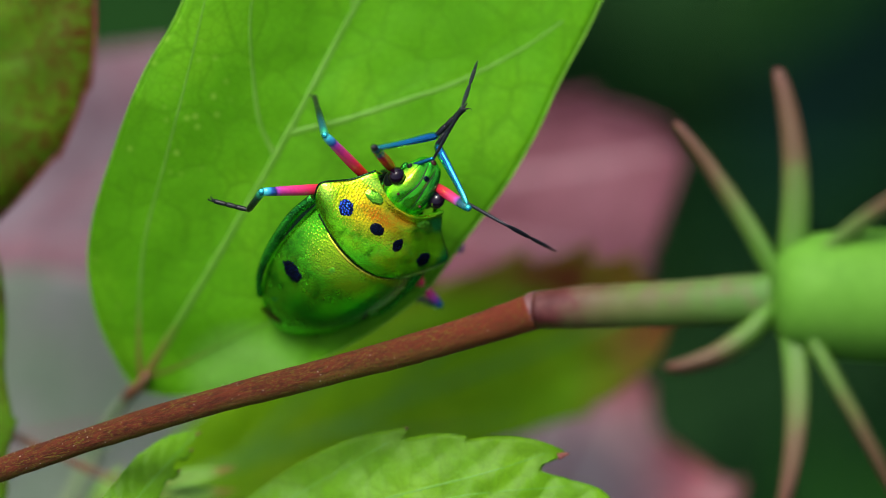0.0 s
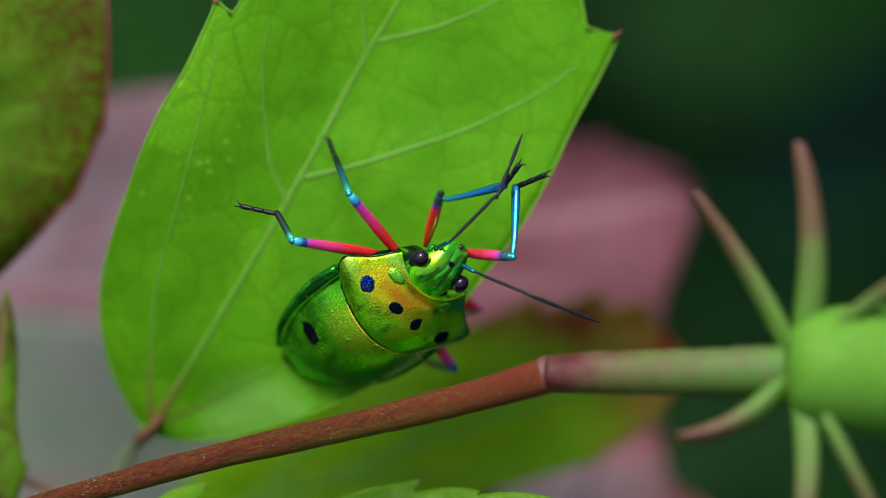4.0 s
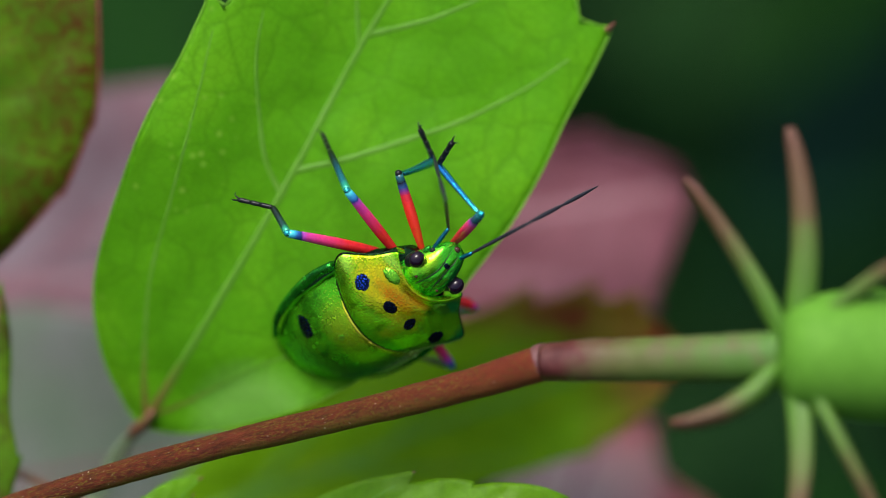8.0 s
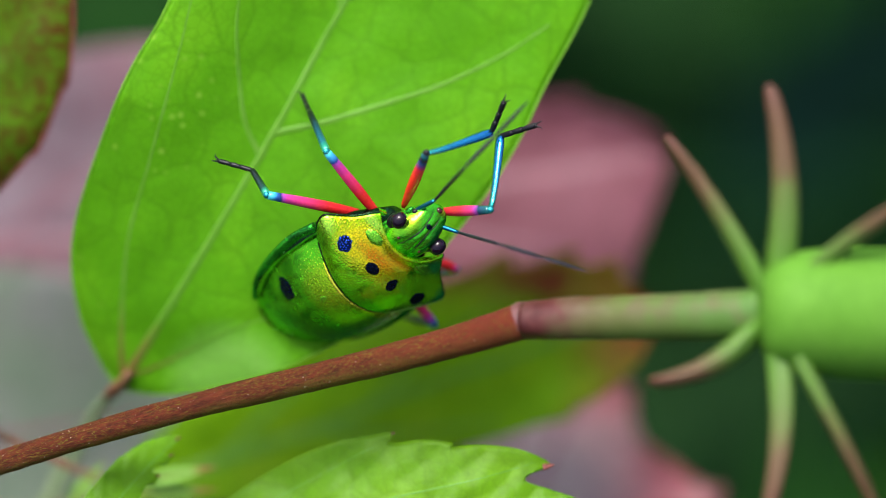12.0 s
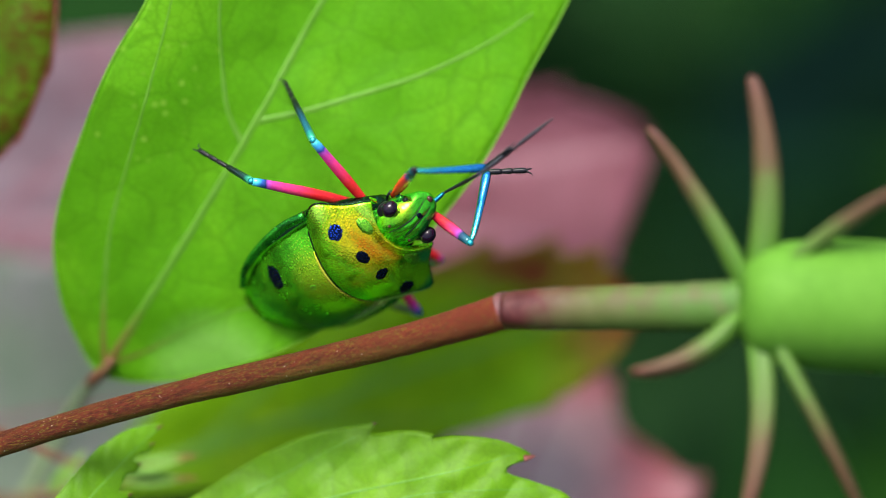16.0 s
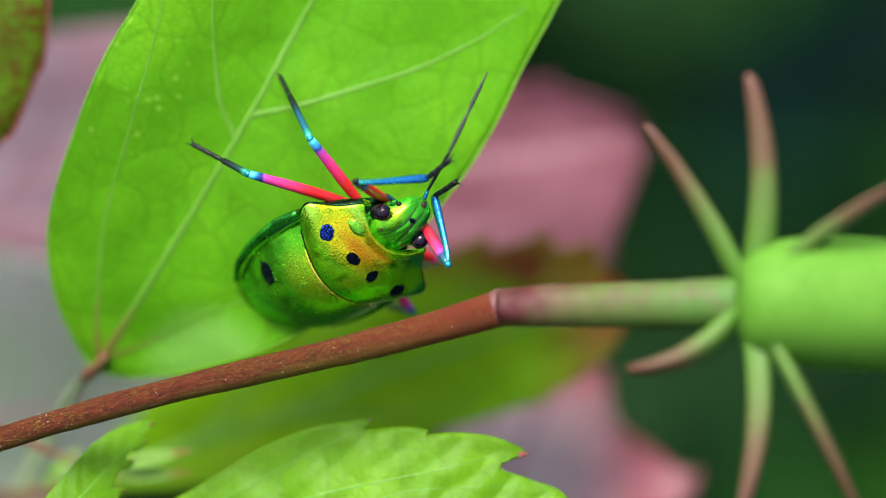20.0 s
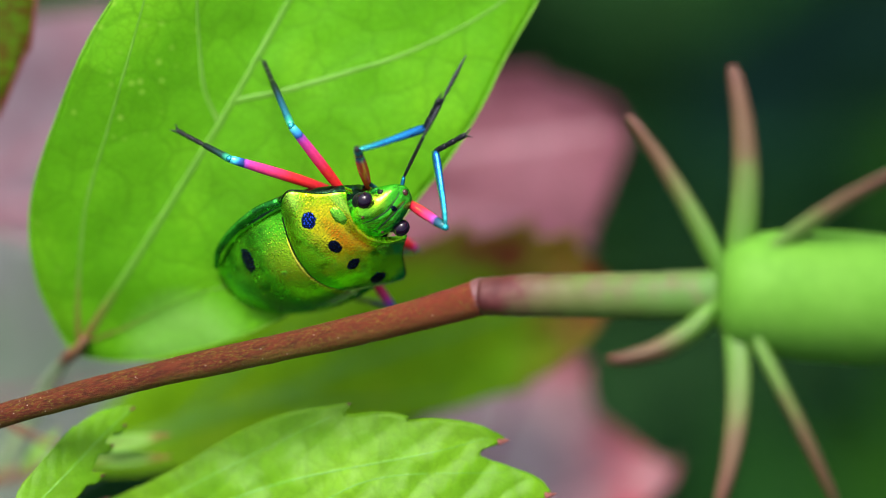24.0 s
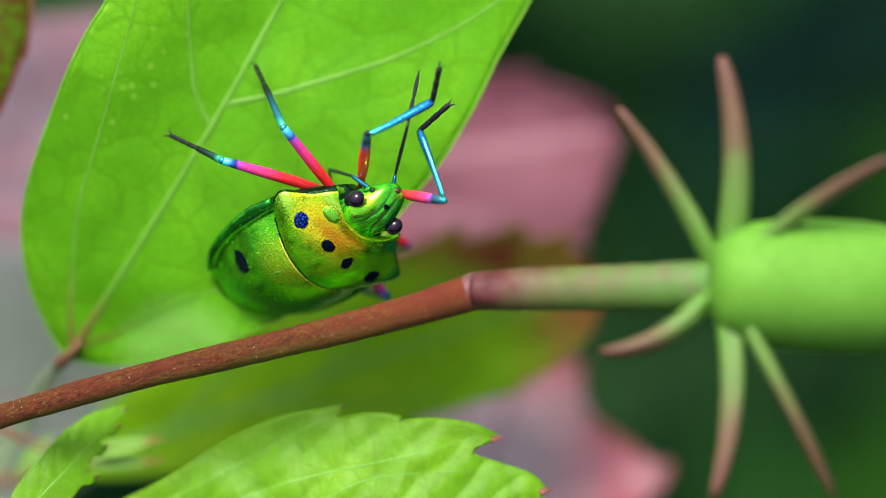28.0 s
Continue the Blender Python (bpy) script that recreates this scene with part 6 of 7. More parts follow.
        (6, -9.36, -0.78, -2.14, -10.23, -1.26, -4.97, -12.22, -2.71, -5.79),
        (6.5, -9.35, -0.84, -2.13, -10.21, -1.35, -4.95, -12.17, -2.87, -5.73),
        (7, -9.36, -0.81, -2.13, -10.2, -1.37, -4.95, -12.15, -2.9, -5.74),
        (7.5, -9.35, -0.84, -2.14, -10.23, -1.45, -4.95, -12.16, -3.02, -5.72),
        (8, -9.38, -0.88, -2.37, -10.27, -1.45, -5.17, -12.22, -2.97, -5.98),
        (8.5, -9.37, -1, -2.44, -10.24, -1.59, -5.25, -12.17, -3.13, -6.07),
        (9, -9.38, -1.01, -2.53, -10.26, -1.59, -5.34, -12.19, -3.12, -6.17),
        (9.5, -9.38, -1.04, -2.56, -10.26, -1.58, -5.37, -12.2, -3.09, -6.22),
        (10, -9.36, -1.06, -2.47, -10.45, -1.72, -5.19, -12.16, -3.35, -6.28),
        (10.5, -9.36, -1.09, -2.54, -10.53, -1.79, -5.22, -12.09, -3.43, -6.5),
        (11, -9.35, -1.16, -2.57, -10.63, -1.9, -5.18, -12.15, -3.5, -6.55),
        (11.5, -9.36, -1.06, -2.47, -10.43, -1.72, -5.2, -12.18, -3.26, -6.35),
        (12, -9.35, -1.22, -2.71, -10.13, -1.82, -5.54, -12.07, -3.27, -6.48),
        (12.5, -9.33, -1.45, -3.09, -10, -2.15, -5.93, -11.93, -3.61, -6.9),
        (14.5, -9.27, -1.75, -3.52, -9.97, -2.98, -6.16, -11.79, -4.22, -7.54),
        (15, -9.27, -1.75, -3.51, -9.97, -3.08, -6.1, -11.59, -4.31, -7.72),
        (15.5, -9.27, -1.74, -3.64, -9.97, -3.17, -6.18, -11.58, -4.4, -7.81),
        (16, -9.22, -1.9, -3.85, -10.03, -3.38, -6.33, -11.6, -4.51, -8.07),
        (16.5, -9.23, -1.85, -3.95, -10.05, -3.35, -6.42, -11.57, -4.5, -8.19),
        (17, -9.22, -1.91, -3.95, -10.05, -3.42, -6.4, -11.53, -4.6, -8.18),
        (17.5, -9.2, -1.97, -4, -10.09, -3.53, -6.4, -11.61, -4.75, -8.13),
        (18, -9.24, -1.84, -3.81, -10.1, -3.45, -6.19, -11.54, -4.74, -7.92),
        (18.5, -9.26, -1.77, -3.85, -10.19, -3.44, -6.16, -11.69, -4.77, -7.82),
        (19, -9.26, -1.76, -3.79, -10.24, -3.47, -6.05, -11.83, -4.82, -7.61),
        (19.5, -9.23, -1.84, -4.13, -10.31, -3.52, -6.37, -11.96, -4.81, -7.91),
        (20, -9.24, -1.82, -4.04, -10.3, -3.53, -6.27, -11.95, -4.84, -7.79),
        (20.5, -9.17, -1.99, -4.3, -10.3, -3.68, -6.51, -11.98, -5, -7.99),
        (21, -9.21, -1.88, -4.14, -10.3, -3.59, -6.36, -11.9, -4.95, -7.9),
        (21.5, -9.2, -1.9, -4.24, -10.29, -3.59, -6.46, -11.85, -4.97, -8.02),
        (23.5, -9.23, -1.82, -4.13, -10.18, -3.57, -6.37, -11.54, -5.02, -8.05),
        (24, -9.23, -1.78, -4.31, -10.19, -3.48, -6.58, -11.56, -4.88, -8.28),
        (24.5, -9.26, -1.72, -4.22, -10.2, -3.46, -6.48, -11.49, -4.9, -8.22),
        (25, -9.28, -1.66, -4.12, -10.21, -3.4, -6.37, -11.5, -4.85, -8.1),
        (25.5, -9.3, -1.58, -4.04, -10.18, -3.31, -6.33, -11.4, -4.75, -8.12),
        (26, -9.3, -1.6, -4.07, -10.16, -3.35, -6.35, -11.35, -4.81, -8.14),
        (26.5, -9.28, -1.64, -4.19, -10.18, -3.36, -6.47, -11.42, -4.79, -8.25),
        (27, -9.29, -1.62, -4.11, -10.18, -3.35, -6.39, -11.38, -4.81, -8.18),
        (27.5, -9.3, -1.59, -4.08, -10.19, -3.32, -6.36, -11.4, -4.76, -8.16),
        (28, -9.28, -1.66, -4.11, -10.19, -3.4, -6.38, -11.42, -4.86, -8.15),
    ],
    "R3": [
        (0, 8.24, -3.41, -3.79, 7.53, -4.69, -6.41, 6.45, -5.36, -7.39),
        (0.5, 7.19, -3.5, -0.08, 7.17, -5.26, -2.51, 6.12, -5.99, -3.46),
        (1, 8.1, -3.58, -4.65, 7.39, -5.19, -7.08, 6.3, -5.98, -7.94),
        (1.5, 8.23, -3.45, -3.64, 7.54, -5.14, -6.02, 6.47, -5.98, -6.86),
        (2, 8.21, -3.43, -4.2, 7.53, -5.15, -6.57, 6.47, -6, -7.4),
        (2.5, 8.12, -2.89, -5.52, 7.47, -4.65, -7.86, 6.41, -5.52, -8.68),
        (3, 8.24, -3.39, -3.9, 7.63, -5.2, -6.22, 6.59, -6.1, -7.04),
        (3.5, 8.12, -3.66, -4.28, 7.51, -5.48, -6.58, 6.48, -6.38, -7.41),
        (5.5, 8.13, -3.7, -3.88, 7.44, -5.67, -6.03, 6.37, -6.6, -6.76),
        (6, 8.2, -3.48, -4.1, 7.49, -5.44, -6.26, 6.42, -6.37, -6.99),
        (6.5, 8.26, -3.3, -4.04, 7.57, -5.25, -6.21, 6.5, -6.18, -6.95),
        (7, 8.3, -3.24, -3.72, 7.64, -5.21, -5.89, 6.58, -6.15, -6.63),
        (7.5, 8.19, -3.55, -3.9, 7.54, -5.54, -6.04, 6.49, -6.51, -6.77),
        (8, 8.16, -3.55, -4.23, 7.52, -5.54, -6.38, 6.47, -6.51, -7.1),
        (8.5, 8.02, -3.62, -4.98, 7.4, -5.63, -7.12, 6.36, -6.61, -7.84),
        (9, 8.02, -3.48, -5.2, 7.39, -5.47, -7.35, 6.35, -6.45, -8.07),
        (9.5, 8.02, -3.33, -5.42, 7.39, -5.31, -7.58, 6.34, -6.28, -8.31),
        (10, 8.25, -3.18, -4.54, 7.65, -5.16, -6.72, 6.62, -6.12, -7.47),
        (10.5, 8.28, -3.12, -4.46, 7.67, -5.09, -6.64, 6.64, -6.05, -7.39),
        (11, 8.26, -3.16, -4.53, 7.63, -5.13, -6.7, 6.59, -6.09, -7.45),
        (11.5, 8.26, -3.25, -4.22, 7.65, -5.21, -6.41, 6.62, -6.17, -7.16),
        (12, 8.25, -3.26, -4.3, 7.68, -5.23, -6.49, 6.66, -6.19, -7.25),
        (12.5, 8.19, -3.43, -4.35, 7.65, -5.39, -6.55, 6.64, -6.36, -7.33),
        (14.5, 8.14, -3.56, -4.42, 7.63, -5.49, -6.66, 6.63, -6.45, -7.46),
        (15, 8.15, -3.56, -4.38, 7.65, -5.49, -6.62, 6.65, -6.46, -7.42),
        (15.5, 8.18, -3.4, -4.51, 7.7, -5.34, -6.74, 6.71, -6.31, -7.54),
        (16, 8.21, -3.4, -4.31, 7.72, -5.34, -6.55, 6.73, -6.31, -7.35),
        (16.5, 8.24, -3.35, -4.2, 7.75, -5.28, -6.44, 6.76, -6.25, -7.24),
        (17, 8.25, -3.26, -4.3, 7.76, -5.21, -6.53, 6.77, -6.18, -7.32),
        (17.5, 8.2, -3.4, -4.36, 7.7, -5.39, -6.55, 6.71, -6.38, -7.33),
        (18, 8.21, -3.33, -4.51, 7.69, -5.34, -6.68, 6.7, -6.34, -7.42),
        (18.5, 8.12, -3.48, -4.74, 7.58, -5.53, -6.86, 6.58, -6.55, -7.57),
        (19, 8.12, -3.37, -4.95, 7.56, -5.45, -7.04, 6.55, -6.49, -7.73),
        (19.5, 8.08, -3.33, -5.16, 7.52, -5.42, -7.24, 6.5, -6.45, -7.92),
        (20, 8.14, -3.41, -4.78, 7.57, -5.5, -6.86, 6.56, -6.53, -7.55),
        (20.5, 8.02, -3.18, -5.56, 7.45, -5.25, -7.66, 6.43, -6.28, -8.35),
        (21, 7.86, -2.99, -6.18, 7.28, -5.03, -8.3, 6.25, -6.04, -8.99),
        (21.5, 8.05, -3.32, -5.32, 7.47, -5.34, -7.46, 6.45, -6.35, -8.17),
        (23.5, 8.3, -3.21, -3.81, 7.78, -5.28, -5.92, 6.79, -6.31, -6.64),
        (24, 8.23, -3.44, -3.72, 7.73, -5.54, -5.81, 6.75, -6.58, -6.52),
        (24.5, 8.22, -3.39, -4.19, 7.71, -5.48, -6.28, 6.71, -6.52, -6.99),
        (25, 8.18, -3.4, -4.52, 7.64, -5.48, -6.61, 6.63, -6.51, -7.32),
        (25.5, 8.19, -3.36, -4.54, 7.66, -5.44, -6.63, 6.65, -6.47, -7.33),
        (26, 8.17, -3.37, -4.66, 7.65, -5.46, -6.75, 6.65, -6.49, -7.46),
        (26.5, 8.15, -3.38, -4.73, 7.64, -5.48, -6.81, 6.64, -6.51, -7.52),
        (27, 8.12, -3.45, -4.82, 7.59, -5.54, -6.9, 6.58, -6.57, -7.61),
        (27.5, 8.12, -3.43, -4.81, 7.59, -5.5, -6.91, 6.58, -6.53, -7.62),
        (28, 8.16, -3.32, -4.83, 7.62, -5.37, -6.95, 6.62, -6.39, -7.67),
    ],
    "AL": [
        (0, -0.09, 6.26, -1.38, -1.26, 10.72, -0.06, 0.1, 12.8, -5.85),
        (0.5, -0.54, 6.22, -1.07, -2.59, 10.12, 0.84, -0.96, 11.15, -5.15),
        (1, -0.53, 6.35, -1.29, -2.46, 10.31, 0.61, -2.38, 13.82, -4.62),
        (1.5, 0.13, 6.33, -2.46, -1.86, 10.32, -0.68, -1.58, 13.31, -6.21),
        (2, -0.65, 6.39, -1.33, -2.16, 10.77, -0.09, -1.59, 13.64, -5.67),
        (2.5, -0.3, 6.5, -1.91, -1.21, 11.2, -1.5, 1.28, 14.99, -5.87),
        (3, -1.01, 6.06, -0.84, -1.35, 10.51, 0.91, 0.23, 16.39, -0.7),
        (3.5, -1.14, 6.06, -0.86, 0, 10.51, -2.26, 1.17, 13.3, -7.78),
        (5.5, -0.61, 6.56, -1.86, -2.53, 10.63, -0.21, -2.12, 13.11, -5.98),
        (6, -0.79, 6.43, -1.39, -2.53, 10.77, -0.32, -4.38, 15.77, -3.68),
        (6.5, -0.8, 6.28, -1.11, -2.74, 10.67, -1.06, -3.87, 16.02, -4.18),
        (7, -1.04, 6.39, -1.32, -3.54, 10.34, -0.25, -4.47, 15.27, -4.07),
        (7.5, -1.13, 6.35, -1.27, -4.14, 10.08, -1.07, -4.89, 11.03, -7.26),
        (8, -1.07, 6.57, -2.48, -4, 9.57, -0.14, -4.11, 8.56, -6.35),
        (8.5, -0.8, 6.57, -1.88, -3.3, 10.63, -1.28, -3.21, 11.71, -7.49),
        (9, -0.61, 6.59, -2.18, -2.45, 10.66, -0.42, -2.62, 13.17, -6.2),
        (9.5, -0.29, 6.5, -1.91, -2.32, 10.62, -0.52, -1.8, 13.38, -6.16),
        (10, -0.64, 6.42, -1.39, -2.26, 10.75, -0.11, -1.61, 13.5, -5.75),
        (10.5, -0.14, 6.47, -2.15, -2.22, 10.38, -0.31, -1.84, 12.91, -6.07),
        (11, -0.46, 6.46, -1.56, -1.98, 10.93, -0.72, -1.4, 13.03, -6.63),
        (11.5, 0.29, 6.23, -2.47, -0.88, 10.75, -1.37, 0.06, 16.54, -3.67),
        (12, -0.71, 6.51, -1.62, -1.97, 10.79, 0.14, -1.16, 16.58, -2.22),
        (12.5, -0.26, 6.49, -1.91, -2.08, 10.58, -0.17, 0.01, 11.65, -6.01),
        (14.5, -1.62, 6.36, -1.64, -4.92, 9.84, -1.46, -6.23, 11.23, -7.46),
        (15, -2.18, 5.51, -1.01, -6.23, 7.78, 0.21, -5.7, 6.07, -5.83),
        (15.5, -2.68, 4.81, -1.42, -5.78, 6.59, 1.79, -4.96, 4.55, -4.11),
        (15.75, -2.5, 4.1, -3.2, -6.3, 2.6, -5.6, -6.9, -3.4, -7.2),
        (16, -1.1, 3.6, -3.9, 0.2, -0.9, -4.9, 0.5, -7.1, -5.2),
        (16.5, -1.1, 3.6, -3.9, 0.2, -0.9, -4.9, 0.5, -7.1, -5.2),
        (17, -1.1, 3.6, -3.9, 0.2, -0.9, -4.9, 0.5, -7.1, -5.2),
        (17.5, -1.1, 3.6, -3.9, 0.2, -0.9, -4.9, 0.5, -7.1, -5.2),
        (18, -1.1, 3.6, -3.9, 0.2, -0.9, -4.9, 0.5, -7.1, -5.2),
        (18.5, -1.1, 3.6, -3.9, 0.2, -0.9, -4.9, 0.5, -7.1, -5.2),
        (19, -1.1, 3.6, -3.9, 0.2, -0.9, -4.9, 0.5, -7.1, -5.2),
        (19.5, -1.1, 3.6, -3.9, 0.2, -0.9, -4.9, 0.5, -7.1, -5.2),
        (20, -1.1, 3.6, -3.9, 0.2, -0.9, -4.9, 0.5, -7.1, -5.2),
        (20.5, -1.1, 3.6, -3.9, 0.2, -0.9, -4.9, 0.5, -7.1, -5.2),
        (21, -1.1, 3.6, -3.9, 0.2, -0.9, -4.9, 0.5, -7.1, -5.2),
        (21.5, -1.1, 3.6, -3.9, 0.2, -0.9, -4.9, 0.5, -7.1, -5.2),
        (23.5, -1.1, 3.6, -3.9, 0.2, -0.9, -4.9, 0.5, -7.1, -5.2),
        (24, -1.1, 3.6, -3.9, 0.2, -0.9, -4.9, 0.5, -7.1, -5.2),
        (24.5, -1.1, 3.6, -3.9, 0.2, -0.9, -4.9, 0.5, -7.1, -5.2),
        (25, -1.1, 3.6, -3.9, 0.2, -0.9, -4.9, 0.5, -7.1, -5.2),
        (25.5, -1.1, 3.6, -3.9, 0.2, -0.9, -4.9, 0.5, -7.1, -5.2),
        (26, -1.1, 3.6, -3.9, 0.2, -0.9, -4.9, 0.5, -7.1, -5.2),
        (26.5, -1.1, 3.6, -3.9, 0.2, -0.9, -4.9, 0.5, -7.1, -5.2),
        (27, -1.1, 3.6, -3.9, 0.2, -0.9, -4.9, 0.5, -7.1, -5.2),
        (27.5, -1.4, 3.6, -3.8, -0.4, -0.4, -6.0, 1.6, -6.0, -7.0),
        (28, -2.0, 3.75, -3.6, -1.46, 0.94, -7.4, 2.5, -3.2, -9.5),
    ],
    "AR": [
        (0, 2.68, 4.67, -1.39, 5.76, 5.71, 2.14, 11.44, 5.26, -0.56),
        (0.5, 2.5, 4.91, -1.11, 6.58, 5.74, 1.28, 11.97, 4.66, -1.81),
        (1, 2.14, 5.04, -0.74, 6.48, 5.31, 1.31, 12.37, 4.71, -0.85),
        (1.5, 2.55, 4.98, -1.22, 6.34, 5.46, 1.69, 12.14, 4.54, -0.6),
        (2, 2.01, 5.25, -0.71, 6.33, 5.64, 1.36, 12.34, 4.83, -0.35),
        (2.5, 1.72, 5.6, -0.7, 4.99, 6.71, 2.64, 10.88, 6.05, 0.52),
        (3, 1.94, 5.32, -0.69, 5.43, 6.56, 2.37, 11.45, 6.16, 0.55),
        (3.5, 1.8, 5.46, -0.66, 3.79, 7.89, 2.97, 9.94, 9.19, 2.58),
        (5.5, 2.02, 5.57, -0.9, 5.31, 7.91, 1.69, 11.19, 7.25, -0.47),
        (6, 1.89, 5.65, -0.86, 3.29, 8.36, 2.86, 9.48, 9.28, 2.1),
        (6.5, 2.07, 5.61, -0.98, 4.36, 8.18, 2.37, 10.33, 8.63, 0.4),
        (7, 2.1, 5.6, -1.01, 4.6, 8.22, 2.15, 10.61, 10.04, 1.58),
        (7.5, 1.32, 6.28, -1.22, 4.13, 10.13, -1.79, 8.74, 13.27, -4.73),
        (8, 1.16, 6.5, -1.65, 2.24, 11.16, -1.3, 5.84, 14.57, -5.19),
        (8.5, 1.19, 6.52, -1.76, 1.69, 11.16, -0.63, 4.95, 15.06, -4.34),
        (9, 2.03, 5.84, -1.17, 4.92, 8.96, 1.06, 10.85, 10.74, -0.11),
        (9.5, 2.19, 5.76, -1.27, 5.58, 8.32, 0.97, 11.57, 9.51, -0.59),
        (10, 2.23, 5.57, -1.12, 3.35, 8.43, 2.57, 8.7, 11.3, 4.25),
        (10.5, 2.46, 5.53, -1.45, 4.33, 8.54, 1.78, 10.25, 8.86, -0.36),
        (11, 2.45, 5.54, -1.46, 3.84, 8.46, 2.09, 9.21, 11.35, 3.7),
        (11.5, 2.24, 5.73, -1.31, 6.28, 8.11, -0.29, 12.41, 9.54, -0.58),
        (12, 2.24, 5.68, -1.25, 3.08, 8.7, 2.39, 8.37, 11.7, 4.03),
        (12.5, 1.73, 6.35, -1.77, 3.39, 10.65, -0.46, 7.75, 14.61, -2.7),
        (14.5, 0.31, 6.29, -3.13, -1.84, 10.22, -1.42, -0.3, 11.49, -7.39),
        (15, 0.02, 6.37, -2.62, -2.26, 10.15, -0.72, -1.62, 13.41, -6.07),
        (15.5, 0.37, 6.54, -2.28, -1.35, 10.1, 0.44, -0.64, 15.93, -1.85),
        (16, 1.27, 6.43, -2.89, 0.61, 10.49, -0.42, 2.22, 16.33, -2.17),
        (16.5, 1.48, 6.42, -2.75, 1.46, 11.01, -1.36, 5.48, 14.78, -4.41),
        (17, 1, 6.41, -3.04, -0.44, 10.42, -0.83, 1.94, 14.83, -4.65),
        (17.5, -0.03, 6.39, -2.03, -2.07, 10.59, -0.9, -0.77, 13.07, -6.55),
        (18, -0.12, 6.34, -2.36, -2.91, 9.52, -0.08, -3.84, 11.75, -5.91),
        (18.5, -0.2, 6.26, -2.56, -3.66, 9.36, -1.33, -3.85, 8.59, -7.57),
        (19, -0.01, 6.39, -2.45, -3.02, 9.38, -0.21, -3.86, 8.16, -6.34),
        (19.5, 0.01, 6.41, -2.1, -2.2, 10.55, -1.09, -0.74, 12.05, -7.03),
        (20, 0.42, 6.19, -3.34, -1.55, 10.36, -2.03, -2.18, 14.85, -6.42),
        (20.5, 0.13, 6.46, -2.34, -1.9, 10.68, -1.29, -3.05, 15.94, -4.57),
        (21, 0.19, 6.09, -3.35, -2.23, 9.9, -1.7, -2.93, 12.95, -7.17),
        (21.5, -0.14, 6.33, -2.42, -2.53, 10.14, -0.77, -3.52, 13.41, -6.07),
        (23.5, 0.15, 6.05, -3.39, -1.95, 10.34, -3.86, -0.17, 13.29, -9.14),
        (24, 0.12, 6, -3.43, -2.05, 10.15, -2.36, -2.77, 15.13, -6.14),
        (24.5, -0.08, 6.26, -2.82, -2.36, 10.48, -3.05, -1.6, 11.99, -9.12),
        (25, 0.16, 6.04, -3.41, -2.08, 10.06, -2.07, -1.05, 15.78, -4.51),
        (25.5, -0.25, 6.19, -2.7, -2.8, 10.26, -2.5, -2.41, 12.02, -8.53),
        (26, 0.16, 6.03, -3.42, -2.3, 10.01, -2.35, -2.39, 12.39, -8.19),
        (26.5, -0.3, 6.15, -2.73, -2.59, 10.24, -3.77, -1.77, 11.13, -9.95),
        (27, -0.06, 6.12, -3.13, -2.56, 10.01, -1.86, -2.83, 12.51, -7.64),
        (27.5, -0.07, 6.29, -2.74, -2.64, 10.34, -3.04, -2.3, 11.42, -9.23),
        (28, 0.05, 5.98, -3.41, -2.57, 9.98, -3.08, -1.83, 10.58, -9.31),
    ],
}
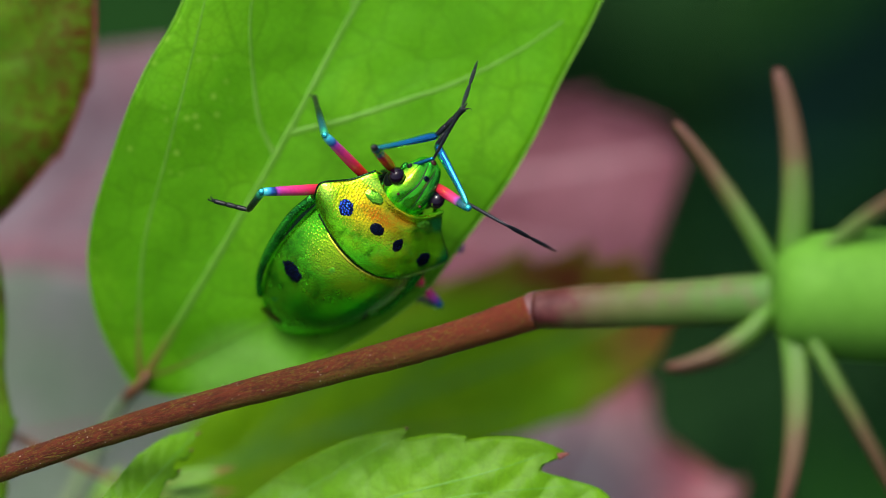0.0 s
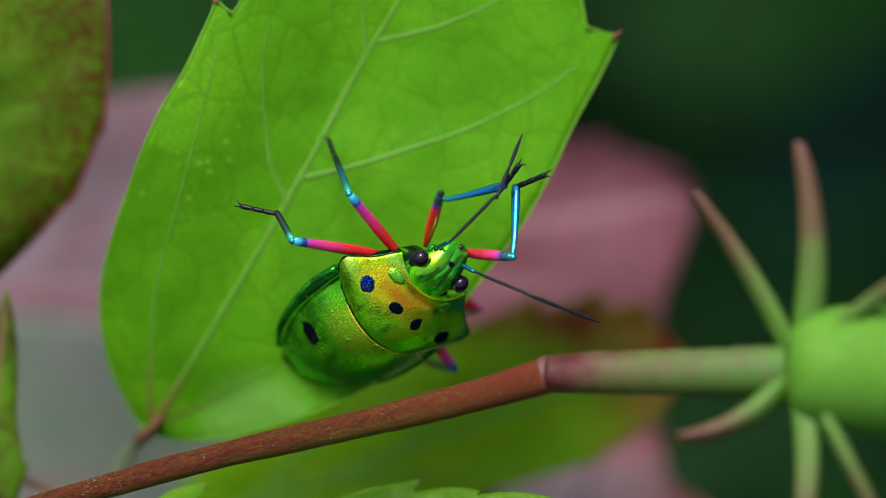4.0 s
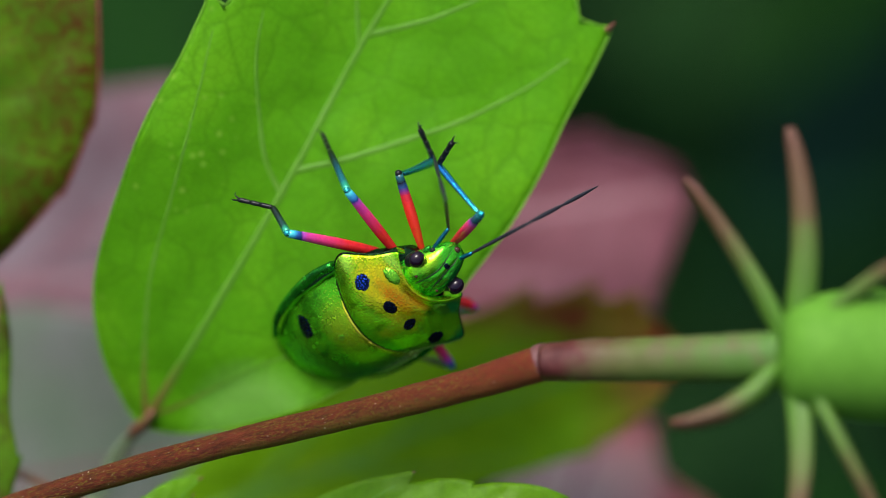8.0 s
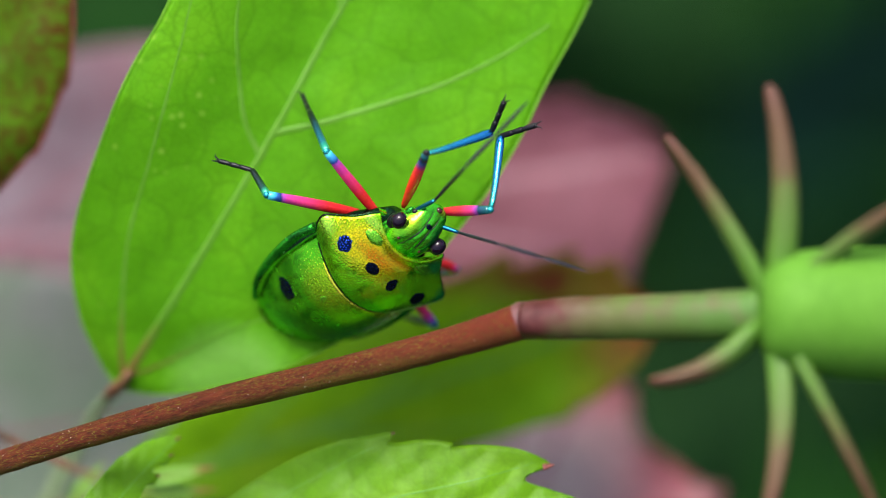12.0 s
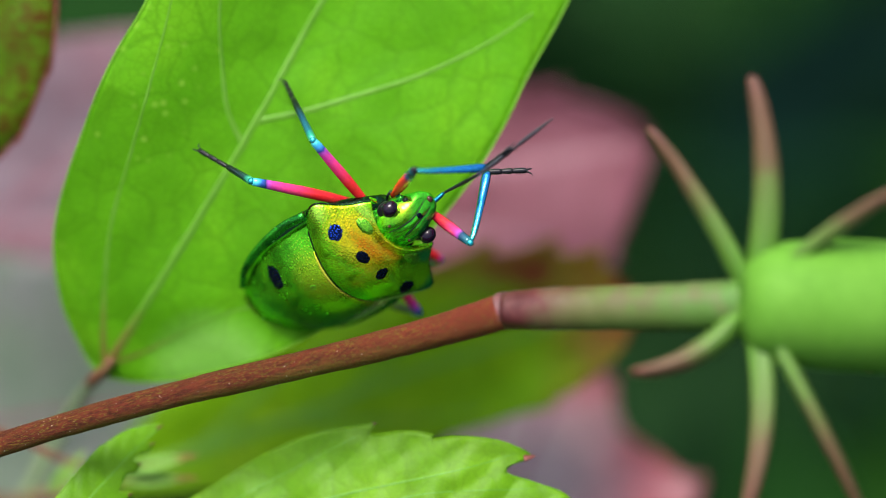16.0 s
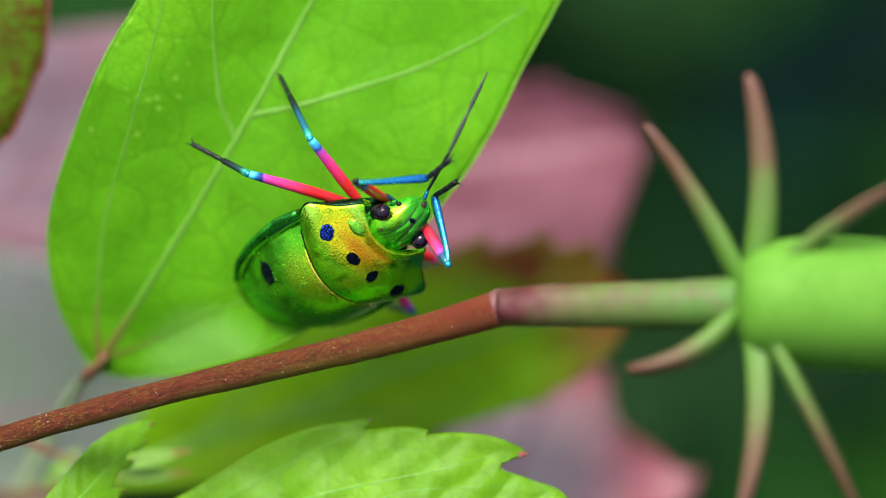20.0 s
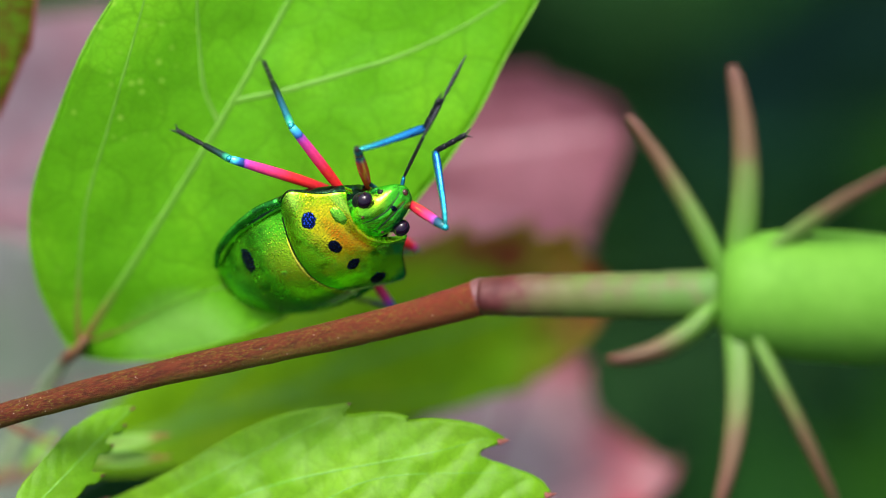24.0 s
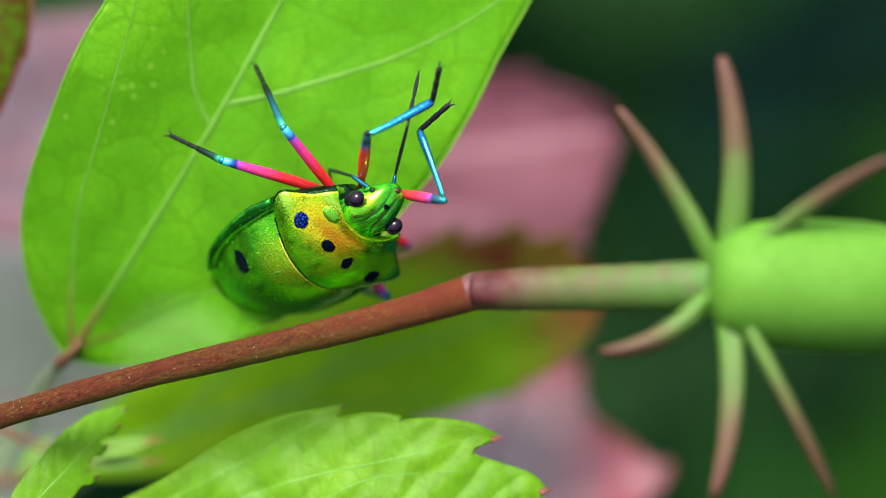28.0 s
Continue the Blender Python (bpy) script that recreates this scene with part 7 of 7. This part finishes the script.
BUG_ROWS = [
    (0, -3.94, -4, 0.86, 118.8, 27.8, 27.44),
    (0.5, -4.1, -4, 0.42, 122.31, 28.23, 27.17),
    (1, -3.97, -4, -0.55, 126, 28.69, 27.52),
    (1.5, -3.82, -4, -0.92, 128.15, 29.35, 27.87),
    (2, -3.7, -4, -0.89, 128.86, 29.73, 28.35),
    (2.5, -3.53, -4, -1.06, 129.92, 29.61, 29.03),
    (3, -3.45, -4, -1.33, 131.05, 29.41, 29.48),
    (3.5, -3.42, -4, -1.45, 131.54, 29.27, 29.83),
    (5.5, -3.68, -4, -1.67, 134.59, 29.35, 27.63),
    (6, -3.67, -4, -1.81, 134, 29.97, 27.46),
    (6.5, -3.61, -4, -1.59, 133.83, 30.47, 27.64),
    (7, -3.6, -4, -1.71, 134.6, 30.23, 28.38),
    (7.5, -3.45, -4, -1.72, 135.19, 30.22, 28.63),
    (8, -3.45, -4, -1.98, 135.45, 30.49, 28.81),
    (8.5, -3.33, -4, -1.91, 135.84, 30.28, 29.49),
    (9, -3.3, -4, -2.02, 135.85, 30.22, 29.59),
    (9.5, -3.31, -4, -2.03, 135.3, 30.39, 29.44),
    (10, -3.25, -4, -1.82, 135.05, 30.23, 29.83),
    (10.5, -3.24, -4, -1.8, 134.98, 30.09, 29.67),
    (11, -3.27, -4, -1.78, 134.68, 30.14, 29.19),
    (11.5, -3.23, -4, -1.87, 134.64, 30.07, 29.44),
    (12, -3.16, -4, -1.83, 134.98, 29.77, 30.26),
    (12.5, -2.93, -4, -1.92, 135.26, 29.49, 31.06),
    (14.5, -2.68, -4, -1.74, 134.62, 29.2, 31.67),
    (15, -2.7, -4, -1.7, 134.76, 29.18, 31.99),
    (15.5, -2.62, -4, -1.78, 135.05, 29.16, 32.23),
    (16, -2.6, -4, -1.82, 135.06, 29.16, 32.15),
    (16.5, -2.6, -4, -1.83, 134.93, 29.18, 32.07),
    (17, -2.61, -4, -1.84, 135.25, 29.24, 32.05),
    (17.5, -2.59, -4, -1.88, 135.83, 29.64, 31.91),
    (18, -2.72, -4, -1.98, 136.46, 30.44, 31.63),
    (18.5, -2.76, -4, -2.21, 137.16, 31.2, 31.2),
    (19, -2.8, -4, -2.2, 137.71, 31.68, 30.77),
    (19.5, -2.88, -4, -2.49, 137.91, 31.89, 30.58),
    (20, -2.84, -4, -2.34, 137.81, 31.96, 30.57),
    (20.5, -2.85, -4, -2.34, 137.39, 32.17, 30.58),
    (21, -2.8, -4, -2.19, 136.5, 32.39, 30.52),
    (21.5, -2.81, -4, -2.22, 135.9, 32.39, 30.43),
    (23.5, -2.81, -4, -2.15, 137.31, 31.45, 31.19),
    (24, -2.82, -4, -2.43, 138.16, 30.8, 31.71),
    (24.5, -2.81, -4, -2.32, 138.13, 30.56, 31.36),
    (25, -2.85, -4, -2.25, 137.77, 30.69, 30.88),
    (25.5, -2.91, -4, -2.25, 137.72, 30.54, 31.03),
    (26, -2.86, -4, -2.22, 137.91, 30.38, 31.36),
    (26.5, -2.87, -4, -2.38, 138.27, 30.34, 31.5),
    (27, -2.89, -4, -2.31, 138.19, 30.41, 31.27),
    (27.5, -2.89, -4, -2.27, 137.69, 30.56, 31.13),
    (28, -2.79, -4, -2.17, 137.25, 30.65, 31.22),
]
TWIG_ROWS = [
    (0, 0, 0, 0),
    (0.5, 0.05, -0.04, 0.21),
    (1, 0.21, -0.85, 1.41),
    (1.5, 0.32, -1.06, 1.79),
    (2, 0.17, -0.45, 0.56),
    (2.5, 0.31, -0.64, 1.1),
    (3, 0.28, -1, 1.72),
    (3.5, 0.26, -1.13, 1.76),
    (5.5, 0.11, -0.67, 0.99),
    (6, 0.2, -0.78, 1.02),
    (6.5, 0.1, -0.45, 0.57),
    (7, 0.15, -0.6, 0.77),
    (7.5, 0.06, -0.33, 0.29),
    (8, 0.16, -0.83, 1.2),
    (8.5, 0.19, -0.64, 0.96),
    (9, 0.18, -0.69, 1),
    (9.5, 0.26, -0.88, 1.08),
    (10, 0.24, -0.52, 0.65),
    (10.5, 0.25, -0.46, 0.57),
    (11, 0.26, -0.4, 0.42),
    (11.5, 0.31, -0.52, 0.56),
    (12, 0.29, -0.45, 0.53),
    (12.5, 0.32, -0.54, 0.59),
    (14.5, 0.26, -0.52, 0.45),
    (15, 0.2, -0.37, 0.48),
    (15.5, 0.26, -0.43, 0.58),
    (16, 0.27, -0.51, 0.6),
    (16.5, 0.29, -0.47, 0.7),
    (17, 0.31, -0.4, 0.56),
    (17.5, 0.38, -0.3, 0.25),
    (18, 0.35, -0.37, 0.53),
    (18.5, 0.36, -0.57, 0.73),
    (19, 0.38, -0.57, 0.8),
    (19.5, 0.39, -0.84, 1.07),
    (20, 0.45, -0.65, 0.83),
    (20.5, 0.44, -0.62, 0.74),
    (21, 0.42, -0.41, 0.42),
    (21.5, 0.38, -0.43, 0.07),
    (23.5, 0.35, -0.22, 0.16),
    (24, 0.45, -0.73, 0.83),
    (24.5, 0.45, -0.54, 0.55),
    (25, 0.41, -0.41, 0.55),
    (25.5, 0.33, -0.36, 0.33),
    (26, 0.3, -0.26, 0.2),
    (26.5, 0.37, -0.56, 0.49),
    (27, 0.27, -0.45, 0.21),
    (27.5, 0.25, -0.37, 0.13),
    (28, 0.37, -0.27, 0.24),
]
FRONT_LEAF_ROWS = [
    (0, 0, 0, 0),
    (0.5, 0.12, -0.01, 0.5),
    (1, 0.53, -0.5, 2.2),
    (1.5, 0.72, -0.63, 2.56),
    (2, 0.51, -0.45, 1.55),
    (2.5, 0.42, -0.3, 1.1),
    (3, 0.56, -0.43, 1.72),
    (3.5, 0.53, -0.59, 1.76),
    (5.5, 0.41, -0.38, 0.99),
    (6, 0.49, -0.49, 1.02),
    (6.5, 0.26, -0.37, 0.57),
    (7, 0.36, -0.37, 0.77),
    (7.5, 0.26, -0.07, 0.29),
    (8, 0.42, -0.48, 1.2),
    (8.5, 0.34, -0.3, 0.96),
    (9, 0.4, -0.34, 1),
    (9.5, 0.43, -0.52, 1.08),
    (10, 0.56, -0.43, 1.68),
    (10.5, 0.52, -0.41, 1.39),
    (11, 0.52, -0.33, 1.16),
    (11.5, 0.68, -0.42, 1.69),
    (12, 0.66, -0.33, 1.48),
    (12.5, 0.63, -0.43, 1.5),
    (14.5, 0.64, -0.45, 1.73),
    (15, 0.5, -0.33, 1.37),
    (15.5, 0.61, -0.36, 1.61),
    (16, 0.67, -0.46, 1.63),
    (16.5, 0.65, -0.41, 1.82),
    (17, 0.59, -0.4, 1.38),
    (17.5, 0.55, -0.33, 1.06),
    (18, 0.59, -0.37, 1.16),
    (18.5, 0.74, -0.49, 1.74),
    (19, 0.65, -0.49, 1.37),
    (19.5, 0.83, -0.68, 2.2),
    (20, 0.79, -0.58, 2.03),
    (20.5, 0.81, -0.57, 2.07),
    (21, 0.72, -0.47, 1.62),
    (21.5, 0.7, -0.53, 1.25),
    (23.5, 0.52, -0.31, 0.88),
    (24, 0.88, -0.46, 2.26),
    (24.5, 0.81, -0.44, 1.72),
    (25, 0.7, -0.34, 1.56),
    (25.5, 0.63, -0.29, 1.36),
    (26, 0.53, -0.24, 0.92),
    (26.5, 0.77, -0.37, 1.69),
    (27, 0.7, -0.34, 1.55),
    (27.5, 0.63, -0.38, 1.32),
    (28, 0.58, -0.29, 1.07),
]
SMALL_LEAF_ROWS = [
    (0, 0, 0, 0),
    (0.5, 0.06, -0.08, 0.1),
    (1, 0.01, -0.62, 0.7),
    (1.5, 0.04, -0.86, 0.89),
    (2, -0.05, -0.46, 0.28),
    (2.5, 0.07, -0.54, 0.55),
    (3, 0.02, -0.76, 0.86),
    (3.5, -0.01, -0.9, 0.88),
    (5.5, -0.11, -0.64, 0.5),
    (6, -0.09, -0.77, 0.51),
    (6.5, -0.15, -0.45, 0.28),
    (7, -0.01, -0.55, 0.38),
    (7.5, 0, -0.28, 0.15),
    (8, -0.06, -0.71, 0.6),
    (8.5, 0, -0.58, 0.48),
    (9, -0.06, -0.61, 0.5),
    (9.5, -0.1, -0.78, 0.54),
    (10, -0.09, -0.55, 0.33),
    (10.5, -0.09, -0.5, 0.29),
    (11, -0.12, -0.53, 0.21),
    (11.5, -0.07, -0.56, 0.28),
    (12, -0.04, -0.53, 0.26),
    (12.5, -0.08, -0.57, 0.29),
    (14.5, -0.13, -0.59, 0.23),
    (15, -0.12, -0.5, 0.24),
    (15.5, -0.05, -0.5, 0.29),
    (16, -0.06, -0.59, 0.3),
    (16.5, -0.14, -0.57, 0.35),
    (17, -0.09, -0.52, 0.28),
    (17.5, -0.11, -0.49, 0.13),
    (18, -0.07, -0.54, 0.27),
    (18.5, -0.12, -0.75, 0.36),
    (19, -0.12, -0.68, 0.4),
    (19.5, -0.16, -0.87, 0.54),
    (20, -0.13, -0.76, 0.41),
    (20.5, -0.15, -0.71, 0.37),
    (21, -0.14, -0.58, 0.21),
    (21.5, -0.15, -0.67, 0.04),
    (23.5, -0.12, -0.46, 0.08),
    (24, -0.06, -0.81, 0.41),
    (24.5, -0.06, -0.7, 0.28),
    (25, -0.07, -0.58, 0.27),
    (25.5, -0.12, -0.55, 0.17),
    (26, -0.07, -0.47, 0.1),
    (26.5, -0.04, -0.63, 0.25),
    (27, -0.11, -0.58, 0.11),
    (27.5, -0.14, -0.54, 0.07),
    (28, -0.11, -0.46, 0.12),
]


SIDE_LEAF_ROWS = [(0, 0, 0, 0), (6.5, 0, 0, 0), (11, -0.6, 0, 0), (17, -0.62, 0, 0), (21, -0.7, 0, 0), (25, -0.3, 0, 0), (28, -0.1, 0, 0)]


def slide(home, x, z, turn):
    """A small sway in the picture's plane."""
    return BASE @ pose(x * MM, 0, z * MM, 0, turn, 0) @ BASE.inverted() @ home


def motions():
    walk(bug, [(t, BASE @ pose(x * MM, y * MM, z * MM, rx, ry, rz)) for t, x, y, z, rx, ry, rz in BUG_ROWS])
    for key, table in LEG_ROWS.items():
        upper, lower, foot = limbs[key]
        walk(upper, [(r[0], aim(HIPS[key], r[1:4], FEMUR.get(key))) for r in table])
        walk(lower, [(r[0], aim(r[1:4], r[4:7])) for r in table])
        walk(foot, [(r[0], aim(r[4:7], r[7:10])) for r in table])
    for ob, table in ((twig, TWIG_ROWS), (front_leaf, FRONT_LEAF_ROWS), (small_leaf, SMALL_LEAF_ROWS), (side_leaf, SIDE_LEAF_ROWS)):
        home = ob.matrix_basis.copy()
        walk(ob, [(t, slide(home, x, z, turn)) for t, x, z, turn in table])


motions()
